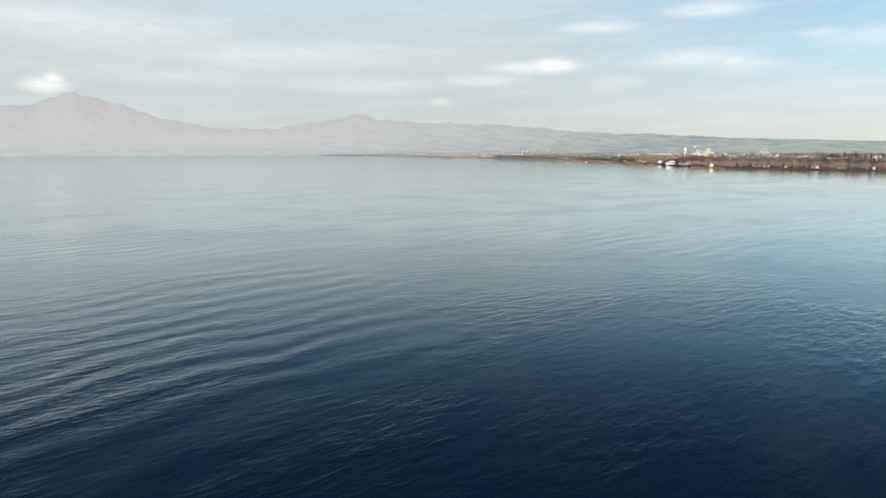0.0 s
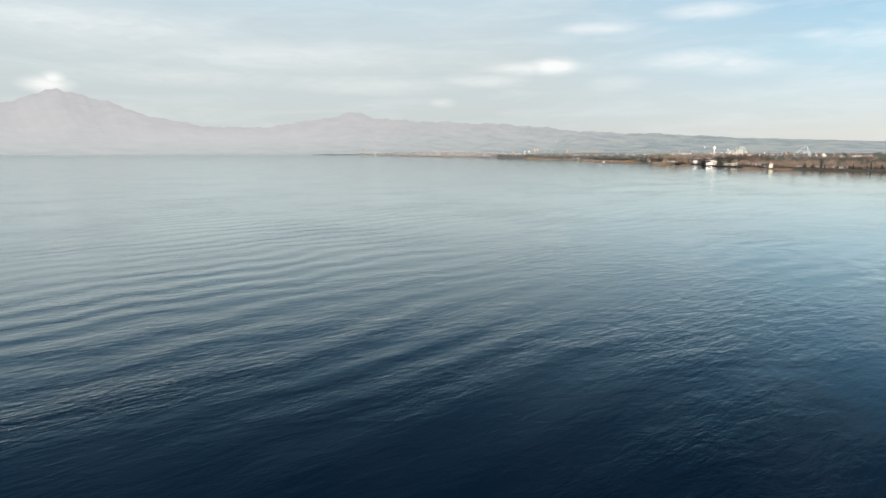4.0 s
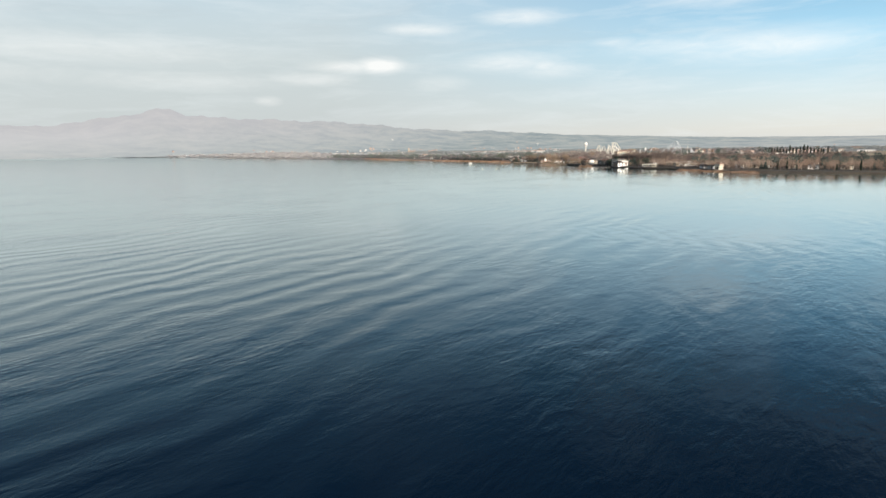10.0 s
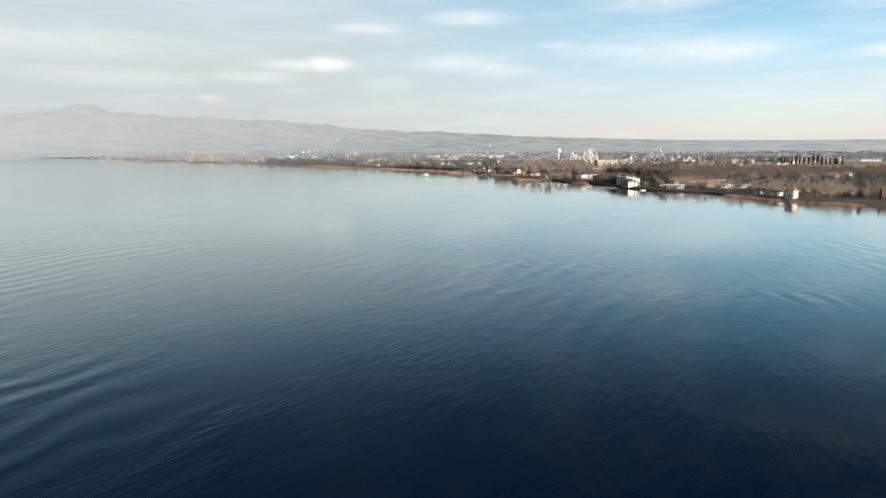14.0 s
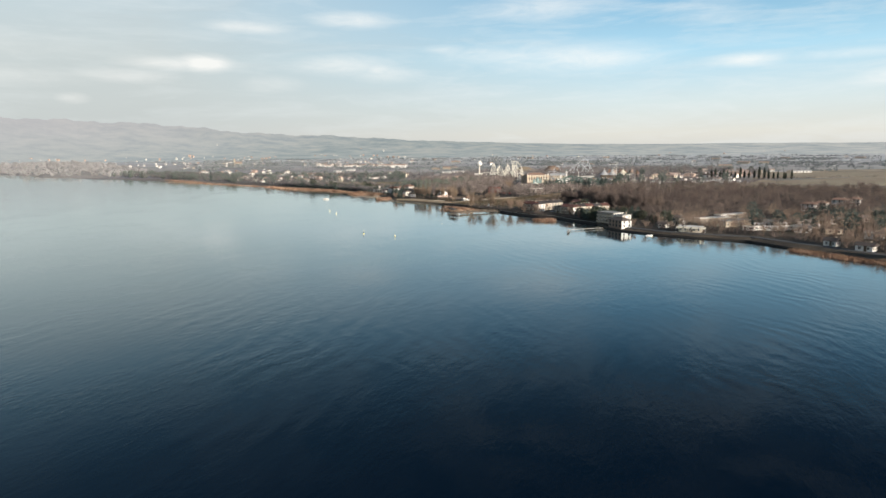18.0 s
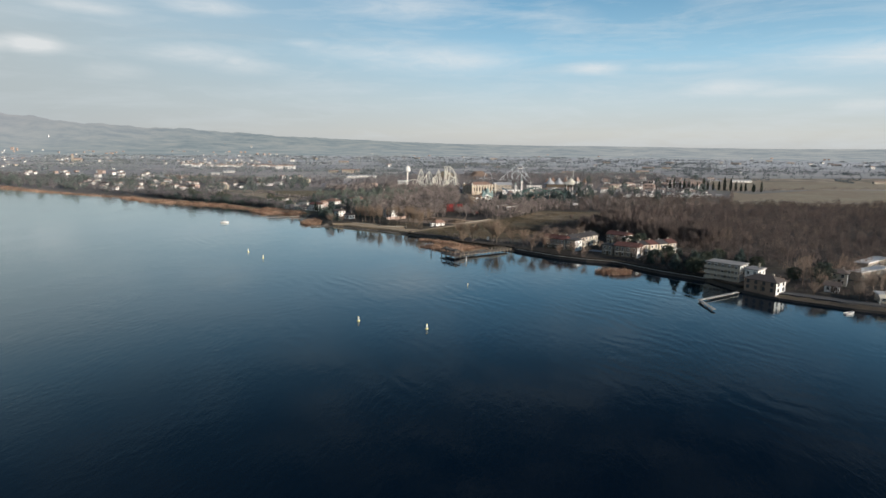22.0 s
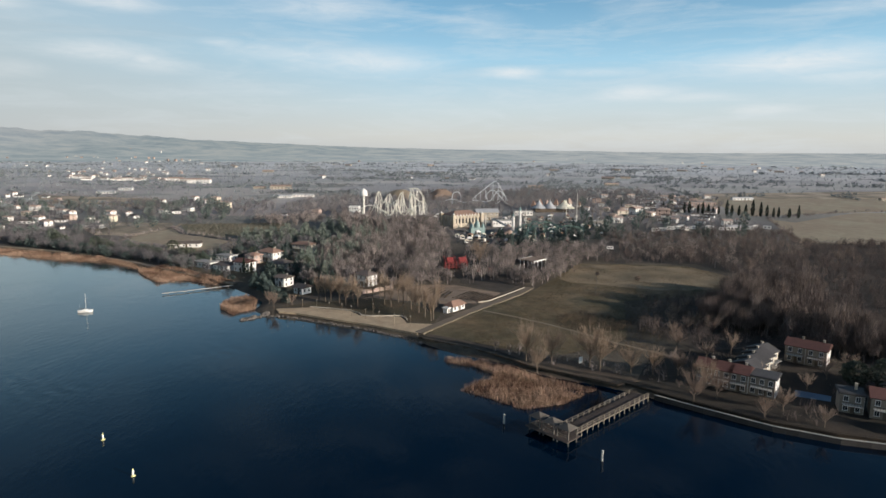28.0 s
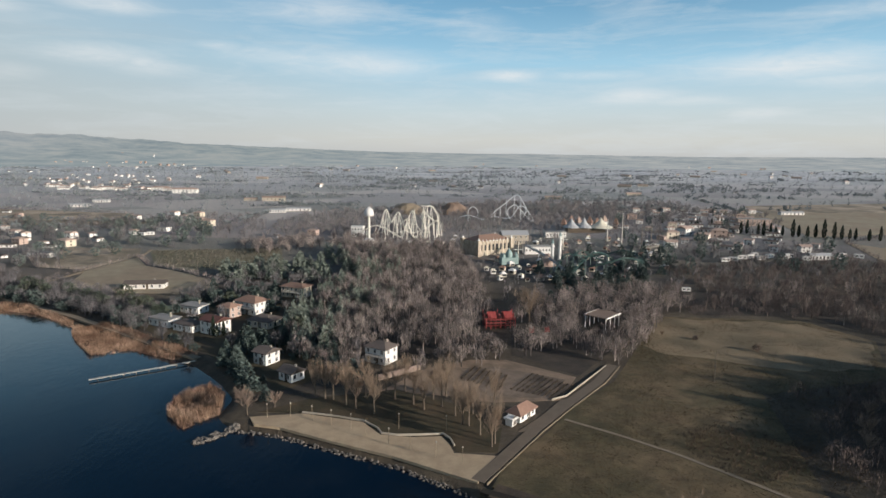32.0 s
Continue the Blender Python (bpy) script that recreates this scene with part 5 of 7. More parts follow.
woods("path_thicket", scatter([(-228, 257), (-129, 209), (-92, 183), (-72, 169), (-62, 174), (-84, 192), (-126, 221), (-226, 268)], 3.6, 31), M_WOODS_COOL, "bare thicket above the shore path", 4.2, 1.9, 31, twigs=150, w=0.1, jitter=0.4)
woods("path_shrubs", scatter([(-228, 257), (-129, 209), (-92, 183), (-72, 169), (-62, 174), (-84, 192), (-126, 221), (-226, 268)], 5.4, 32), M_CONIFER, "dark shrubs above the shore path", 3.2, 1.8, 32, "dome", 220, w=0.07, jitter=0.5)
# Stand put in to throw shade on the lower meadow.
woods("meadow_corner_trees", scatter([(112, 80), (122, 94), (150, 102), (158, 82), (142, 70), (122, 72)], 3.8, 37), M_BRUSH, "tall close trees added to shade the meadow corner", 9.5, 3.0, 37, twigs=760, w=0.11)
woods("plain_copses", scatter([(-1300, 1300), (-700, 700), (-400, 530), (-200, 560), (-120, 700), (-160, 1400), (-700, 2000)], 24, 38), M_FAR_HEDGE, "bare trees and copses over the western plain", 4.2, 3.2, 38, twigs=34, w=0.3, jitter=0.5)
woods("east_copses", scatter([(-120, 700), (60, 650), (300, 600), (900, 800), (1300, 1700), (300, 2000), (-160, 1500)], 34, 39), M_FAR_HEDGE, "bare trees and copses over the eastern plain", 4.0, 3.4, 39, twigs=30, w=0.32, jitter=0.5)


def grass(name, poly, per_m, h, seed, label):
    """Tufts of dead grass that break up a meadow."""
    p = np.asarray(poly, float)
    r = np.random.default_rng(seed)
    lo, hi = p.min(0), p.max(0)
    xy = r.uniform(lo, hi, (int((hi - lo).prod() * per_m), 2))
    xy = xy[inside(p, xy[:, 0], xy[:, 1])]
    lump = np.array([noise.noise((x * 0.09, y * 0.09, seed)) + 0.6 * noise.noise((x * 0.5, y * 0.5, seed)) for x, y in xy])
    keep = lump > -0.4
    xy, lump = xy[keep], lump[keep]
    base = np.column_stack([xy, ground_z(xy[:, 0], xy[:, 1]) + 0.03])
    tip = base + np.column_stack([r.normal(0, 0.22, (len(xy), 2)), h * (0.7 + lump) * r.uniform(0.5, 1.3, len(xy))])
    return tagged(new(name, big_mesh(name, *slivers(base, tip, 0.11, r), M_TUFT)), label, "grass", kind="stuff")


grass("meadow_grass", [(12, 98), (22, 116), (31, 131), (45, 150), (53, 164), (77, 207), (100, 205), (124, 201), (132, 181), (116, 152), (98, 130), (80, 100), (66, 84), (45, 83), (30, 86)], 6.5, 0.26, 51, "dead grass tufts over the meadow")
grass("lawn_grass", [(-40, 129), (-31, 135), (-11, 141), (4, 132), (12, 122), (10, 112), (3, 112), (1, 119), (-12, 119.5), (-17, 125)], 6.0, 0.16, 52, "short winter grass of the lawn")
woods("bank_thicket", scatter([(62, 58.5), (70, 52.5), (80, 45), (90, 40), (100, 37), (113, 22), (125, 11), (129, 15), (117, 28), (105, 42), (93, 46), (75, 58)], 2.5, 40), M_BRUSH, "low dark shrubs along the lake walk", 1.3, 1.2, 40, twigs=80, w=0.06, jitter=0.5)
woods("lane_edge_trees", scatter([(46, 158), (54, 164), (80, 209), (74, 214), (50, 174)], 3.0, 41), M_WOODS, "bare trees along the top of the lane", 5.0, 2.0, 41, twigs=200, w=0.09, jitter=0.4, open_ground=False)


# ---------------------------------------------------------------- houses
def window_meshes(w=0.85, h=1.15):
    fr = Geo().box(0, 0, h / 2 - 0.05, w, 0.1, 0.1).box(0, 0, -h / 2 - 0.05, w + 0.2, 0.16, 0.1)
    fr.box(-w / 2, 0, -h / 2, 0.09, 0.1, h).box(w / 2, 0, -h / 2, 0.09, 0.1, h).box(0, 0, -h / 2, 0.05, 0.08, h)
    pane = Geo().box(0, 0.02, -h / 2, w, 0.03, h)
    single = Geo().box(0, 0, -h / 2, w, 0.08, h)
    return fr.mesh("window", M_WHITE), pane.mesh("pane", M_GLASS), single.mesh("window", M_GLASS)


WIN_FRAME, WIN_PANE, WIN_BOTH = window_meshes()


def wall_windows(ob, sx, sy, storeys, fh, n_front, n_side, near=True):
    """Windows with frames and panes, storey by storey, on the walls towards the lake and the sun."""
    for s in range(storeys):
        z = s * fh + fh * 0.55
        spots = [(sx * ((i + 0.5) / n_front - 0.5), -sy / 2 - 0.05, 0.0) for i in range(n_front)]
        spots += [(sx / 2 + 0.05, sy * ((i + 0.5) / n_side - 0.5), math.pi / 2) for i in range(n_side)]
        for x, y, a in spots:
            win = part("window", WIN_FRAME if near else WIN_BOTH, M_WHITE, ob)
            win.matrix_local = Matrix.Translation((x, y, z)) @ Matrix.Rotation(a, 4, "Z")
            if near:
                part("pane", WIN_PANE, M_GLASS, win)


def house(name, label, x, y, rz, sx, sy, storeys=2, roof="hip", wall=None, tiles=None, fh=2.5, rise=1.3, front=3, side=2, chimney=True, balcony=False, shutters=False, group="", over=0.5, near=True, end=None, parapet=False):
    wall, tiles = wall or M_WHITE, tiles or M_TILE
    fh, rise = fh * 0.87, rise * 0.9
    ob = thing(name, x, y, gz(x, y), rz, label, "house", group)
    h = storeys * fh
    g = Geo().box(0, 0, -1.0, sx, sy, h + 1.0)
    if roof == "gable":
        g.add([(-sx / 2, -sy / 2, h), (-sx / 2, sy / 2, h), (-sx / 2, 0, h + rise), (sx / 2, -sy / 2, h), (sx / 2, sy / 2, h), (sx / 2, 0, h + rise)], [(0, 2, 1), (3, 4, 5)])
    part("wall", g, wall, ob)
    # White skin that puts sunlight into the end wall's colour.
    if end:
        part("end_wall", Geo().box(sx / 2 + 0.02, 0, -0.5, 0.04, sy - 0.02, h + 0.45), end, ob, "end wall skin painted white as sunlit")
    if roof == "flat":
        top = part("roof", Geo().box(0, 0, h, sx + 0.7, sy + 0.7, 0.25).box(0, 0, h + 0.25, sx + 0.3, sy + 0.3, 0.08), tiles, ob)
    else:
        top = part("roof", Geo().gable(0, 0, h, sx, sy, rise, over, 0.18, min(sx, sy) / 2 if roof == "hip" else 0.0), tiles, ob)
    if chimney:
        part("chimney", Geo().box(sx * 0.22, sy * 0.12, h, 0.45, 0.45, rise + 0.45).box(sx * 0.22, sy * 0.12, h + rise + 0.45, 0.6, 0.6, 0.12), M_BEIGE, top)
    part("door", Geo().box(sx * 0.08, -sy / 2 - 0.03, 0.1, 0.95, 0.1, 2.0), M_SHUTTER, ob, "dark wooden front door")
    wall_windows(ob, sx, sy, storeys, fh, front, side, near)
    if parapet:
        for s in range(storeys):
            part("parapet", Geo().box(0, -sy / 2 - 0.75, s * fh + 0.05, sx + 0.3, 0.14, 0.8).box(0, -sy / 2 - 0.4, s * fh - 0.08, sx + 0.3, 0.8, 0.14), M_BEIGE, ob, "long cream balcony parapet")
    if balcony:
        for s in range(1, storeys):
            b = part("balcony", Geo().box(0, -sy / 2 - 0.65, s * fh - 0.1, sx * 0.8, 1.3, 0.16), M_CONCRETE, ob)
            rail = Geo().box(0, -sy / 2 - 1.27, s * fh + 0.75, sx * 0.8, 0.05, 0.06)
            for i in range(int(sx * 0.8 / 0.5) + 1):
                rail.box(-sx * 0.4 + i * 0.5, -sy / 2 - 1.27, s * fh + 0.05, 0.05, 0.05, 0.72)
            part("railing", rail, M_DARK, b)
    return ob


# Villas in the gardens above the reeds.
house("villa", "low white flat-roofed bungalow among dark trees", -93, 197, radians(-26), 9.5, 5.2, 1, "flat", M_WHITE, M_FLAT, 2.9, front=4)
house("villa", "white bungalow with a shallow grey roof", -82.5, 191.5, radians(-26), 8.6, 5.6, 1, "hip", M_WHITE, M_TILE_GREY, 2.9, 0.8, front=4)
house("villa", "white two-storey villa with a red tiled roof", -73, 189, radians(-30), 7.3, 6.0, 2, "gable", M_WHITE, M_TILE_RED, 2.5, 1.2)
house("villa", "large white villa with a clay tiled roof", -69, 214, radians(-28), 9.5, 6.9, 2, "hip", M_WHITE, M_TILE, 2.7, 1.6, 4, 3, balcony=True)
house("villa", "salmon wing of a villa under clay tiles", -75, 208, radians(-28), 5.6, 5.2, 2, "hip", M_PINK, M_TILE, 2.3, 1.1)
house("villa", "cream villa with a low brown hip roof", -59.5, 197, radians(-24), 8.6, 6.9, 1, "hip", M_CREAM, M_TILE_GREY, 2.9, 1.5, 4, 3)
house("villa", "wide villa with deep eaves and clay tiles", -59, 239, radians(-22), 10.3, 6.0, 2, "hip", M_CREAM, M_TILE, 2.5, 1.2, 5, 2, balcony=True)
house("villa", "pale flat-roofed house in the trees", -90, 214, radians(-24), 8.6, 5.2, 1, "flat", M_WHITE, M_FLAT, 3.0, front=4)
house("villa", "low brown-roofed house among conifers", -50, 208, radians(-24), 7.7, 6.0, 1, "hip", M_BEIGE, M_TILE_GREY, 2.8, 1.5)
house("villa", "small white house under tall conifers", -48.5, 161, radians(-30), 4.7, 5.2, 2, "gable", M_WHITE, M_TILE_GREY, 2.0, 0.9, 2)
house("villa", "pale blue-grey cottage near the shore", -38.5, 148.5, radians(-35), 4.7, 4.3, 1, "gable", M_WHITE, M_TILE_GREY, 2.9, 1.0, 2)
house("villa", "two-storey white villa with a dark hip roof", -17, 163, radians(-32), 7.0, 5.6, 2, "hip", M_WHITE, M_TILE_GREY, 2.6, 1.3, 3, 2, balcony=True)
house("farmhouse", "long white farmhouse in the open field", -126, 252, radians(8), 16, 5.5, 1, "gable", M_WHITE, M_TILE_GREY, 2.7, 1.1, 5)

# The garden wall below the white villa.
solid("garden_wall", Geo().box(-11, 152, gz(-11, 152) - 0.3, 13, 0.35, 1.8, radians(38)), M_PINK, "low salmon brick garden wall", "wall", kind="structure")

# Terraced apartments by the pier, in two stepped rows.
def terrace(x, y, rz, n, step, roof_mat, label, wide=4.5, deep=6.4):
    """A stepped row of houses with balconies; each a thing of its own."""
    for i in range(n):
        c, s = math.cos(rz), math.sin(rz)
        px_, py_ = x + c * i * step[0] - s * i * step[1], y + s * i * step[0] + c * i * step[1]
        # Sunward rows are cream; the others get shade painted into the render.
        house("terrace_house", label, px_, py_, rz, wide, deep, 2, "gable", M_CREAM if rz > 0 else M_FACADE_SHADE, roof_mat[i % len(roof_mat)], 2.5, 1.3, 2, 2, True, True, False, "terraced houses by the lake", 0.35, end=M_WHITE)


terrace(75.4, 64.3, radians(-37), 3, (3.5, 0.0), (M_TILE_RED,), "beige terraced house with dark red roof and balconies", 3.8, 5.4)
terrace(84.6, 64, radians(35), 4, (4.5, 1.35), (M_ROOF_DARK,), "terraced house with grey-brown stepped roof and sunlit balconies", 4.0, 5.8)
house("apartment_house", "flat-roofed apartment cube with pale frame", 84.8, 57.4, radians(-38), 5.2, 5, 2, "flat", M_FACADE_SHADE, M_ROOF_DARK, 2.5, front=3, side=2, chimney=False, balcony=True, end=M_WHITE)
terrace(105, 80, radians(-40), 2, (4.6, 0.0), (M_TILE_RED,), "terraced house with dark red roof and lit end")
house("villa", "small flat-roofed house by the pool, white walls toned as shade", 98.4, 49.3, radians(-25), 4.2, 4.4, 2, "flat", M_FACADE_SHADE, M_ROOF_DARK, 2.3, front=2, side=2, balcony=True, end=M_WHITE)
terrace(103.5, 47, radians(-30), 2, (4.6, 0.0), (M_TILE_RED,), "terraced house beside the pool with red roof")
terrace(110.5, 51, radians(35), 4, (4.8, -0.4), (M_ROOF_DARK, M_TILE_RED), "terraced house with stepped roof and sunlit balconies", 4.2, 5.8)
patch("swimming_pool", [(91, 56), (97, 53), (99, 56), (93, 59.5)], M_POOL, "blue covered swimming pool", "pool", 0.1)

# Shore buildings farther along.
house("hotel", "three-storey cream hotel with a flat roof", 131, 8.5, radians(-40), 11, 6.5, 3, "flat", M_FACADE_SHADE, M_FLAT, 2.0, front=5, side=3, end=M_WHITE, chimney=False, parapet=True)
house("hotel_wing", "lower cream wing of the hotel", 138, 3, radians(-40), 4, 6, 2, "flat", M_WHITE, M_FLAT, 2.6, front=2, balcony=True)
house("boathouse", "old brown lakeside house with hip roof and sun-painted end wall", 137, -8, radians(-46), 9.5, 6, 2, "hip", M_OLD_WALL, M_TILE_GREY, 2.0, 1.3, 4, 2, end=M_WHITE, near=False)
house("restaurant", "low pale lakeside restaurant with a flat roof", 168.5, -18.5, radians(-12), 9.5, 4.6, 1, "flat", M_CREAM, M_WHITE, 2.6, front=5, chimney=False)
for k, (x, y) in enumerate(((163.6, -21.4), (166.8, -22.1), (170.0, -22.8), (173.2, -23.4))):
    aw = thing("awning", x, y, gz(x, y), radians(-12), "white sloping canvas awning over the terrace", "awning", "terrace awnings")
    part("canvas", Geo().add([(-1.3, -1.0, 2.0), (1.3, -1.0, 2.0), (1.3, 1.0, 2.6), (-1.3, 1.0, 2.6), (-1.3, -1.0, 1.92), (1.3, -1.0, 1.92), (1.3, 1.0, 2.52), (-1.3, 1.0, 2.52)], [(0, 1, 2, 3), (7, 6, 5, 4), (0, 4, 5, 1), (1, 5, 6, 2), (2, 6, 7, 3), (3, 7, 4, 0)]), M_CANVAS, aw)
    for sx_ in (-1.2, 1.2):
        part("post", Geo().box(sx_, -0.9, -0.2, 0.08, 0.08, 2.16), M_WHITE, aw)
house("depot", "long low shed with a white sheet roof", 180, 17.5, radians(38), 19, 3.6, 1, "flat", M_BEIGE, M_WHITE, 3.2, front=8, chimney=False)
house("depot", "long low flat-roofed white building", 189, 9.5, radians(46), 18, 5.5, 1, "flat", M_CREAM, M_FLAT, 3.0, front=7, side=3, chimney=False, end=M_WHITE)
house("depot", "long low shed with a white sheet roof", 190, 36, radians(45), 20, 4, 1, "flat", M_BEIGE, M_WHITE, 3.2, front=7, chimney=False)
house("villa", "small cream two-storey house in the trees", 163.7, 4, radians(-30), 4.6, 4.2, 2, "hip", M_CREAM, M_TILE_GREY, 2.4, 1.0, 2, 2, end=M_WHITE)
house("villa", "small white lodge beside the coast road", 157, -6.5, radians(-30), 3.8, 3.2, 1, "gable", M_WHITE, M_TILE_GREY, 2.5, 0.9, 2, 1)
house("villa", "narrow cream house by the coast road", 233, -71.5, radians(-30), 4.2, 4, 2, "hip", M_CREAM, M_TILE, 2.4, 1.0, 2, 2)
house("villa", "low white house by the coast road", 226, -57, radians(-35), 5.5, 4, 1, "gable", M_WHITE, M_TILE_GREY, 2.5, 0.9, 2, 2)
house("villa", "small white house among coast trees", 217.5, -47, radians(-35), 4.5, 3.6, 1, "gable", M_WHITE, M_TILE_GREY, 2.5, 0.9, 2, 2)
for x, y, w in ((235, 86, 7), (243, 94, 6), (257, 114, 8), (266, 120, 6)):
    house("villa", "white house at the far edge of the brush", x, y, radians(-25), w, 5, 2, "hip", M_WHITE, M_TILE, 2.4, 1.0, 3, 2, near=False)
for i, (x, y) in enumerate([(205, 12), (212, 16), (220, 18), (228, 24), (236, 28), (244, 30), (252, 38), (262, 44), (215, -8), (226, -10), (238, -22), (250, -30), (262, -26), (276, -40), (290, -48), (310, -50), (345, -56), (370, -52), (398, -55), (425, -50), (286, 10), (320, 0), (350, -10), (385, -6)]):
    house("cabin", "small pale holiday cabin among trees", x, y, radians(-20 + 40 * ((i * 7) % 5) / 5), 6.5, 4, 1, "gable", (M_WHITE, M_CREAM)[i % 2], (M_FLAT, M_TILE_GREY)[i % 2], 2.6, 0.8, 2, 1, False, group="holiday cabins", over=0.3, near=False)

# The kiosk by the lane.
house("kiosk", "small white kiosk with a clay tiled hip roof", 17.7, 127.0, radians(50), 6.2, 3.2, 1, "hip", M_WHITE, M_TILE_CLAY, 2.3, 1.2, 3, 2, False)
house("kiosk_store", "low white store beside the kiosk", 14.9, 122.9, radians(50), 1.7, 1.7, 1, "flat", M_WHITE, M_WHITE, 1.7, front=1, side=1, chimney=False)

# Town and country houses: four kinds, then copies.
KINDS = [house("town_house", "cream two-storey house with clay roof", 148, 392, 0.2, 9, 7, 2, "hip", M_CREAM, M_TILE_FAR, 2.6, 1.3, 2, 1, False, near=False),
         house("town_house", "white two-storey house with clay roof", 165, 410, 0.5, 8, 7, 2, "gable", M_WHITE, M_TILE_FAR, 2.6, 1.3, 2, 1, False, near=False),
         house("town_house", "salmon two-storey house with clay roof", 182, 398, -0.3, 10, 7.5, 2, "hip", M_PINK, M_TILE_FAR, 2.7, 1.3, 2, 1, False, near=False),
         house("town_house", "low white house with grey roof", 200, 420, 0.1, 11, 6, 1, "gable", M_WHITE, M_TILE_GREY, 3.0, 1.2, 3, 1, False, near=False)]
LONG = house("farm_hall", "long pale farm building with clay roof", -186, 666, 0.1, 24, 7, 1, "gable", M_BEIGE, M_TILE_FAR, 4.2, 1.6, 6, 1, False, near=False)
ROW = house("long_house", "long white two-storey house row", -329, 776, 0.12, 30, 9, 2, "hip", M_WHITE, M_TILE_FAR, 3.0, 1.8, 6, 1, near=False)


def put(ob, x, y, rz, s=1.0, group="scattered houses"):
    return tagged(copy_thing(ob, Matrix.Translation((x, y, gz(x, y))) @ Matrix.Rotation(rz, 4, "Z") @ Matrix.Scale(s, 4)), group=group)


g = np.random.default_rng(78)
for kind, x, y, rz, size, group in HOMES:
    put(KINDS[kind], x, y, rz, size, group)
house("farm_store", "long low white building with an open front", -218, 325, radians(-8), 14, 5, 1, "flat", M_WHITE, M_FLAT, 3.0, front=7, chimney=False)
house("villa", "white modern house with flat roof", -199, 429, radians(-20), 9.5, 5.2, 1, "flat", M_WHITE, M_FLAT, 3.2, front=4, chimney=False)
house("apartment_block", "long salmon apartment block with pale balconies", 237, 462, radians(-8), 24, 8, 2, "flat", M_PINK, M_FLAT, 2.8, front=8, chimney=False, balcony=True)
for x, y, ln in ((-357, 593, 20), (-361, 640, 16), (-134, 561, 22), (315, 548, 22), (-150, 548, 14), (200, 318, 12)):
    house("greenhouse", "long low pale greenhouse", x, y, radians(4), ln, 5, 1, "gable", M_WHITE, M_CANVAS_GREY, 2.4, 1.2, 6, 1, False, group="greenhouses", over=0.1, near=False)
for i in range(9):
    put(ROW, -560 + 24 * i + g.uniform(-4, 4), 868 - 6 * i + g.uniform(-14, 14), 0.12 + g.uniform(-0.25, 0.1), g.uniform(0.45, 0.7), "houses of the far village")
for i in range(10):
    put(ROW, -520 + 17 * i + g.uniform(-5, 5), 842 - 4 * i + g.uniform(-22, 22), 0.12 + g.uniform(-0.5, 0.4), g.uniform(0.35, 0.55), "houses of the far village")
put(ROW, -384, 826, 0.1, 0.8, "houses of the far village")
for x, y, rz, s in [(300, 1010, -0.4, 0.9), (340, 1040, -0.2, 0.7), (14, 970, -0.5, 0.6), (-60, 1180, -0.4, 0.6), (130, 720, -0.1, 0.8), (-212, 668, 0.1, 0.6), (470, 560, 0.1, 0.6), (250, 800, 0, 0.8)]:
    put(LONG, x, y, rz, s, "farms on the plain")
for _ in range(50):
    d, a = 900 + 1500 * g.uniform() ** 1.2, radians(g.uniform(-40, 44))
    x, y = -d * math.sin(a), d * math.cos(a)
    if inland(x, y) > 30:
        put(LONG if g.uniform() < 0.2 else KINDS[(1, 3)[int(g.integers(2))]], x, y, g.uniform(-1.2, 0.2), g.uniform(0.6, 1.1), "farms on the plain")

# Hedges and copses over the plain, thinning with distance.
hp = []
for _ in range(110):
    d, a = 520 + 1900 * g.uniform() ** 1.0, radians(g.uniform(-44, 50))
    x, y, w = -d * math.sin(a), d * math.cos(a), g.normal() * 0.12 + (1.4 if g.uniform() < 0.15 else 0.0)
    step = 1.9 + d / 800
    n = int(g.uniform(40, 230) / step)
    hp += [(x + (i - n / 2) * step * math.cos(w), y + (i - n / 2) * step * math.sin(w) + g.normal() * 0.8) for i in range(n) if math.sin(i * 0.21 + x) > -0.8]
hp = np.array(hp)
hp = hp[(inland(hp[:, 0], hp[:, 1]) > 12) & ~((hp[:, 0] > 215) & (hp[:, 0] < 480) & (hp[:, 1] < 520))]
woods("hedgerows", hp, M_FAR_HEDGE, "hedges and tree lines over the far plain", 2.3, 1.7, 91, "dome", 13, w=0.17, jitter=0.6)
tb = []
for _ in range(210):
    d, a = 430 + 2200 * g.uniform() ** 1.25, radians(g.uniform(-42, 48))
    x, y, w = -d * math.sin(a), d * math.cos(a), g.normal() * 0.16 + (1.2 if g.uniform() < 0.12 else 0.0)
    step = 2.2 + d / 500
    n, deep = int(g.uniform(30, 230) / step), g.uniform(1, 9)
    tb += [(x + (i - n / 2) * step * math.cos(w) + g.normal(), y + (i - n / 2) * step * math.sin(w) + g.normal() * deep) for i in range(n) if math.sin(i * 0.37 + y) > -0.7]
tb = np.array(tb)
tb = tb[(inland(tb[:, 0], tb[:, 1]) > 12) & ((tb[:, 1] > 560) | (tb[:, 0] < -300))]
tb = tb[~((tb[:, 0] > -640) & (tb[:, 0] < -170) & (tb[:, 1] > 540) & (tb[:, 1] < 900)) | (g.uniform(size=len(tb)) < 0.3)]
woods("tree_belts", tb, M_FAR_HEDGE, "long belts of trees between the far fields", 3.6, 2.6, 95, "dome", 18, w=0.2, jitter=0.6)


def hill_z(x, y):
    """Height of the far slopes."""
    r, b = math.hypot(x - 200, y + 300), math.atan2(200 - x, y + 300)
    c = float(np.interp(b, bear, crest))
    return float(np.interp(r, [q[0] for q in rings], [q[2] + q[1] * c if q[1] else 3.0 for q in rings]))


